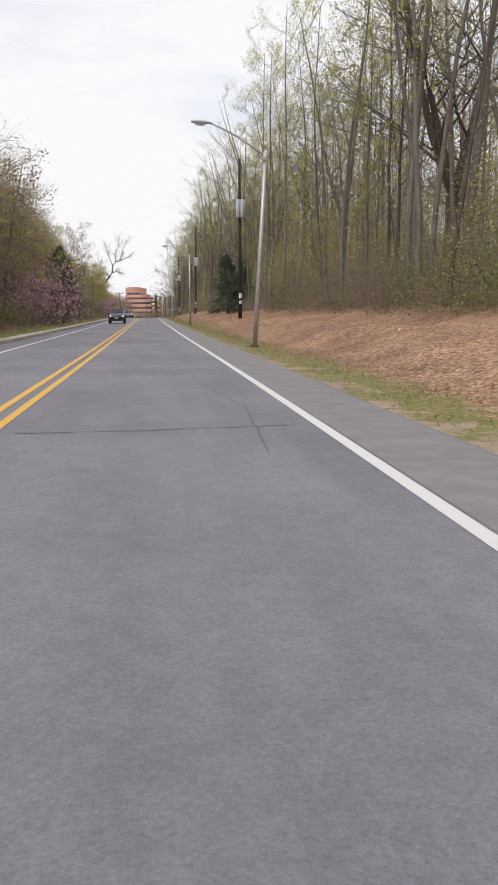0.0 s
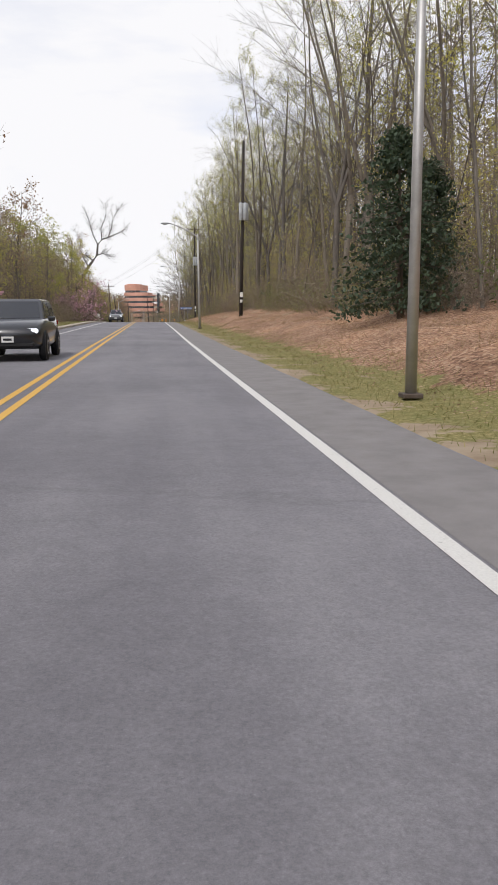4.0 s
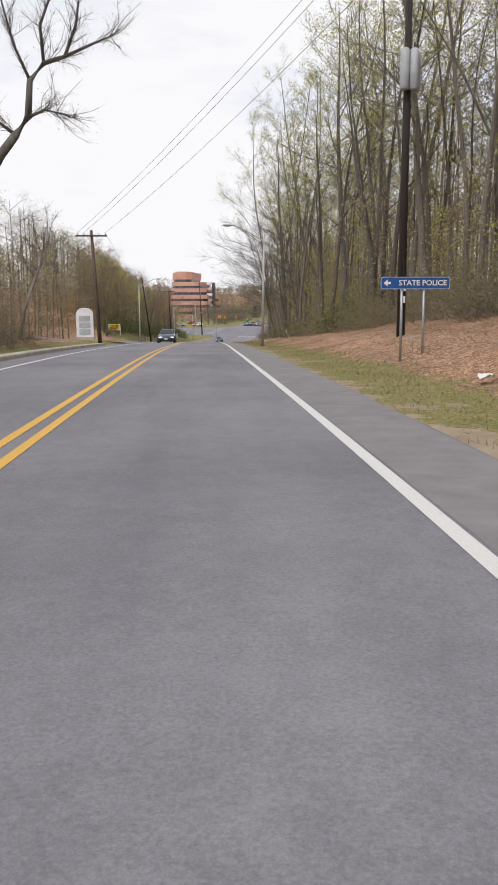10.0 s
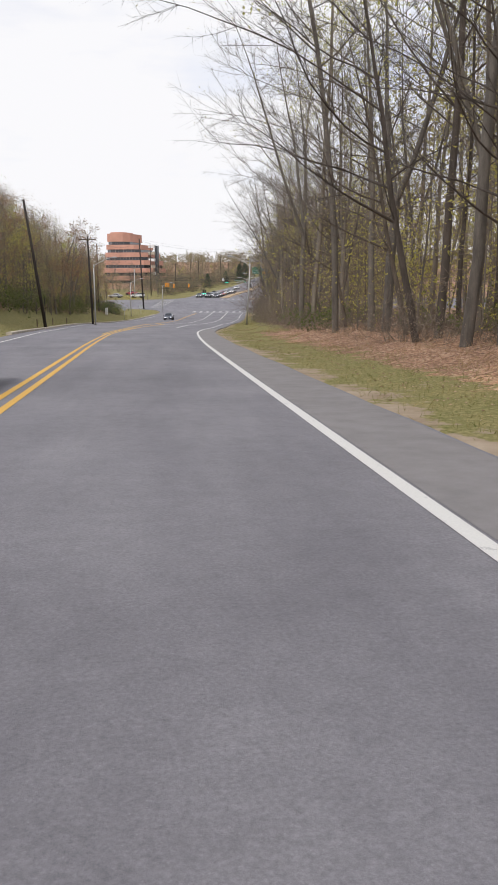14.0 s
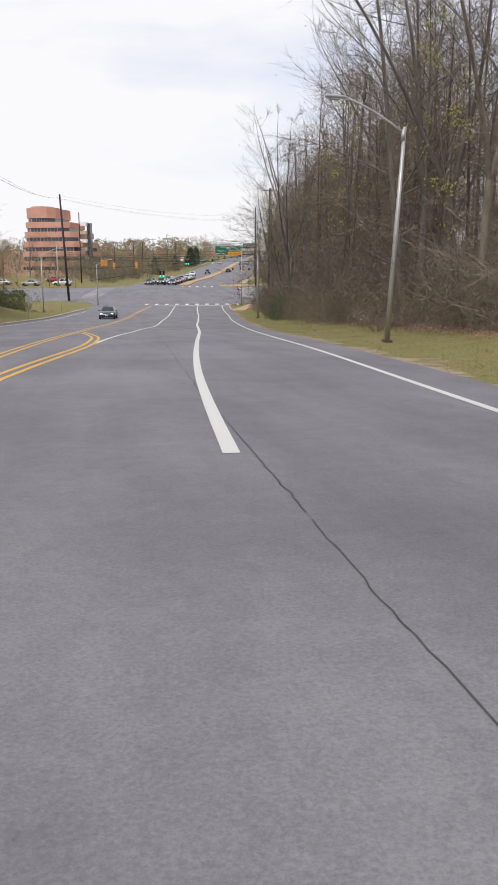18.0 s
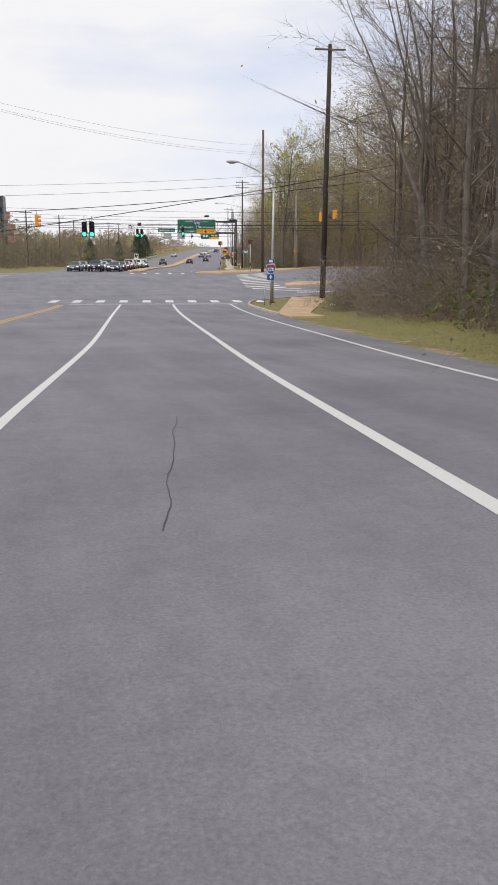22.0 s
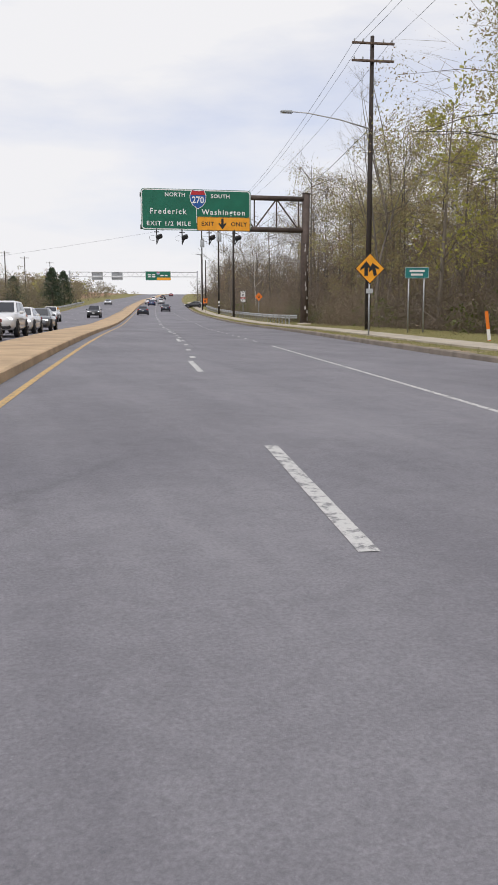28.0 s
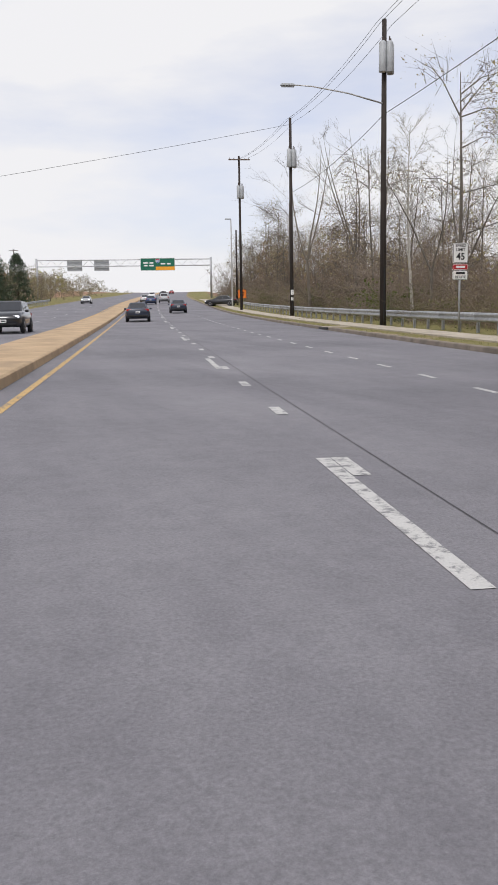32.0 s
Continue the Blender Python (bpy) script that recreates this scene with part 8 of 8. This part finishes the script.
# ---- roadside clutter on the left ----
t = thing("entrance_sign", "arched white frame sign with grey panels beside the drive", "sign", "", stand(285, -13.3, 0, 0))
b = Buf()
arch = [(-0.95, 0.3), (-0.95, 2.9)] + [(-0.95 * math.cos(a), 2.9 + 0.75 * math.sin(a)) for a in np.linspace(0.2, math.pi - 0.2, 8)] + [(0.95, 2.9), (0.95, 0.3)]
b.loft([[(x, 0.12, z) for x, z in arch], [(x, -0.12, z) for x, z in arch]])
part("arched_frame", b, WHITE_SIGN, t)
for k in range(3):
    part("panel", bevelled((0, -0.14, 0.95 + 0.75 * k), (1.25, 0.05, 0.62), 0.01), GREY_BOX, t, "weathered grey panel")
part("plinth", bevelled((0, 0, 0.15), (2.1, 0.6, 0.5), 0.03), CONCRETE, t)
t = thing("utility_cabinet", "white meter cabinet on the bank", "cabinet", "", stand(441, -20.6))
part("body", bevelled((0, 0, 0.8), (0.5, 0.4, 1.4), 0.03), WHITE_SIGN, t)
part("plinth", bevelled((0, 0, 0.06), (0.6, 0.5, 0.12), 0.02), CONCRETE, t)
for k in range(3):
    t = thing("marker_stake", "short wooden stake on the grass bank", "stake", "stakes", stand(356 + 14 * k, edge_l(356 + 14 * k) - 2.0))
    part("stake", bevelled((0, 0, 0.35), (0.1, 0.1, 0.9), 0.01), POLE_BROWN, t)
t = thing("driveway", "grey asphalt side drive on the bank", "driveway", "", None)
t["kind"] = "structure"
b = Buf()
rows = [(0, 268, 312), (3, 276, 306), (8, 281, 303), (16, 285, 302), (30, 290, 303)]
for d, a, c in rows:
    for k in range(5):
        y = a + (c - a) * k / 4
        b.v.append(tuple(place(y, edge_l(y) + 0.4 - d, 0.02)))
b.f = [(i * 5 + j, i * 5 + j + 1, i * 5 + j + 6, i * 5 + j + 5) for i in range(len(rows) - 1) for j in range(4)]
b.m = [0] * len(b.f)
part("surface", b, ASPHALT, t)
for y, o, s in ((205, 5.4, 1.0), (262.5, 5.6, 1.1), (25, 7.6, 0.8), (482, 13, 1.6)):
    t = thing("litter_scrap", "crumpled white scrap of litter on the verge", "litter", "litter scraps", stand(y, o, 0.02, 40 * s, s))
    b = Buf()
    r = random.Random(int(y))
    pts = [[(0.3 * (i / 4 - 0.5) + r.uniform(-0.03, 0.03), 0.24 * (j / 3 - 0.5) + r.uniform(-0.03, 0.03), 0.05 + r.uniform(0, 0.12)) for j in range(4)] for i in range(5)]
    for row in pts:
        b.v += row
    b.f = [(i * 4 + j, i * 4 + j + 1, i * 4 + j + 5, i * 4 + j + 4) for i in range(4) for j in range(3)]
    b.m = [0] * len(b.f)
    part("sheet", b, WHITE_SIGN, t)


# ---- small things on the verge and the road ----
t = thing("fallen_branch", "pale dead forked branch leaning in the leaf litter", "branch", "", stand(243.5, 5.7, 0, 0))
b = Buf()
b.tube([(0.25, 0, -0.05), (0.0, 0.02, 0.35), (-0.18, 0.0, 0.75), (-0.22, 0.03, 0.95)], [0.03, 0.026, 0.02, 0.012], 6)
part("stem", b, BARK_PALE, t, soft=True)
b = Buf()
b.tube([(-0.17, 0, 0.7), (-0.32, 0.02, 0.82)], [0.018, 0.009], 5)
part("fork", b, BARK_PALE, t, soft=True)
t = thing("manhole_cover", "round worn iron manhole cover set in the asphalt", "manhole", "", Matrix.Translation(place(513, -0.3, 0.004)))
b = Buf()
b.tube([(0, 0, -0.03), (0, 0, 0.008)], 0.36, 20)
part("lid", b, GALV, t)
b = Buf()
rings = [[(r * math.cos(a), r * math.sin(a), z) for a in np.linspace(0, 2 * math.pi, 20, endpoint=False)] for r, z in ((0.38, -0.03), (0.38, 0.01), (0.46, 0.01), (0.46, -0.03))]
b.loft(rings, cap=False)
part("frame", b, CONCRETE, t)
t = thing("drain_inlet", "concrete kerb inlet, its mouth's shade put on as a black bar", "drain", "", stand(660, edge_r(660), 0, 0))
part("slab", bevelled((0.55, 0, 0.1), (1.05, 2.6, 0.16), 0.03), CONCRETE, t)
# black bar on the solid slab's face, painting in the shade of the inlet mouth
b = Buf()
b.box((-0.012, 0, 0.075), (0.03, 2.1, 0.1))
part("slot", b, BLACK, t, "black bar for the shade inside the inlet mouth")


# ---- grass, straw and fallen leaves ----
def lay(n, pick, seed, group=5, jitter=0.22):
    """Points on the land, in small groups."""
    r, g = random.Random(seed), np.random.default_rng(seed)
    out = []
    for k in range(n // group):
        p = place(*pick(r), 0.0)
        for j in range(group):
            x, y = p.x + r.gauss(0, jitter), p.y + r.gauss(0, jitter)
            hit = LAND[0].ray_cast(Vector((x, y, p.z + 3)), Vector((0, 0, -1)))[0]
            if hit:
                out.append(tuple(hit))
    return np.array(out), g


def lawn(name, label, n, pick, seed, low=0.03, high=0.11, width=0.006, material=None, wild=0.5):
    pts, g = lay(n, pick, seed)
    ways = g.normal(size=pts.shape) * (high * wild)
    ways[:, 2] = g.uniform(low, high, len(pts))
    pts[:, 2] -= 0.01
    tagged(new(name, hairs(name, pts, ways, width, material or GRASS, g)), label, name.replace("_", " "), kind="stuff")


def litter(name, label, n, pick, seed, size=0.075, material=None):
    pts, g = lay(n, pick, seed, 6, 0.3)
    pts[:, 2] += g.uniform(0.0, 0.035, len(pts))
    ob = tagged(new(name, dabs(name, pts, size, material or LEAF_DRY, g, 4)), label, name.replace("_", " "), kind="stuff")
    co = np.empty(len(ob.data.vertices) * 3, np.float32)
    ob.data.vertices.foreach_get("co", co)
    co = co.reshape(-1, 4, 3)
    mid = co.mean(1, keepdims=True)
    co[:, :, 2] = (mid + (co - mid) * 0.45)[:, :, 2]
    ob.data.vertices.foreach_set("co", co.ravel())


def verge(r, d0, d1, y0=4, y1=480, power=1.0):
    y = r.uniform(y0, y1)
    return y, edge_r(y) + d0 + (d1 - d0) * r.random() ** power


def grassy(r):
    y = r.uniform(4, 480)
    wide = 1.5 + 0.8 * smooth(45, 85, y) if y < 255 else 2.6 if y < 320 else 5.0
    return y, edge_r(y) + 0.2 + (wide + 0.5) * r.random() ** 0.9


lawn("verge_grass", "short patchy green and dry grass on the verge", 90000, grassy, 1)
lawn("left_grass", "short patchy grass beside the far kerb", 26000, lambda r: (lambda y: (y, edge_l(y) - r.uniform(0.6, 4.0)))(r.uniform(20, 470)), 2, 0.04, 0.14, 0.008)
lawn("strip_grass", "mown grass strip beside the sidewalk", 30000, lambda r: verge(r, 0.25, 1.3, 552, 760) if r.random() < 0.6 else verge(r, 3.0, 8, 552, 720), 3)
litter("fallen_leaves", "brown fallen leaves on the bank", 90000, lambda r: verge(r, 1.1, 9.5, 4, 340, 0.9), 4, 0.055)
litter("verge_leaves", "brown fallen leaves by the tangle", 14000, lambda r: verge(r, 4.4, 8.5, 340, 478, 0.9), 5)
lawn("dry_stems", "dry straw-coloured stems on the bank", 16000, lambda r: verge(r, 3.0, 8.5, 20, 320), 6, 0.06, 0.34, 0.007, STRAW, 0.7)
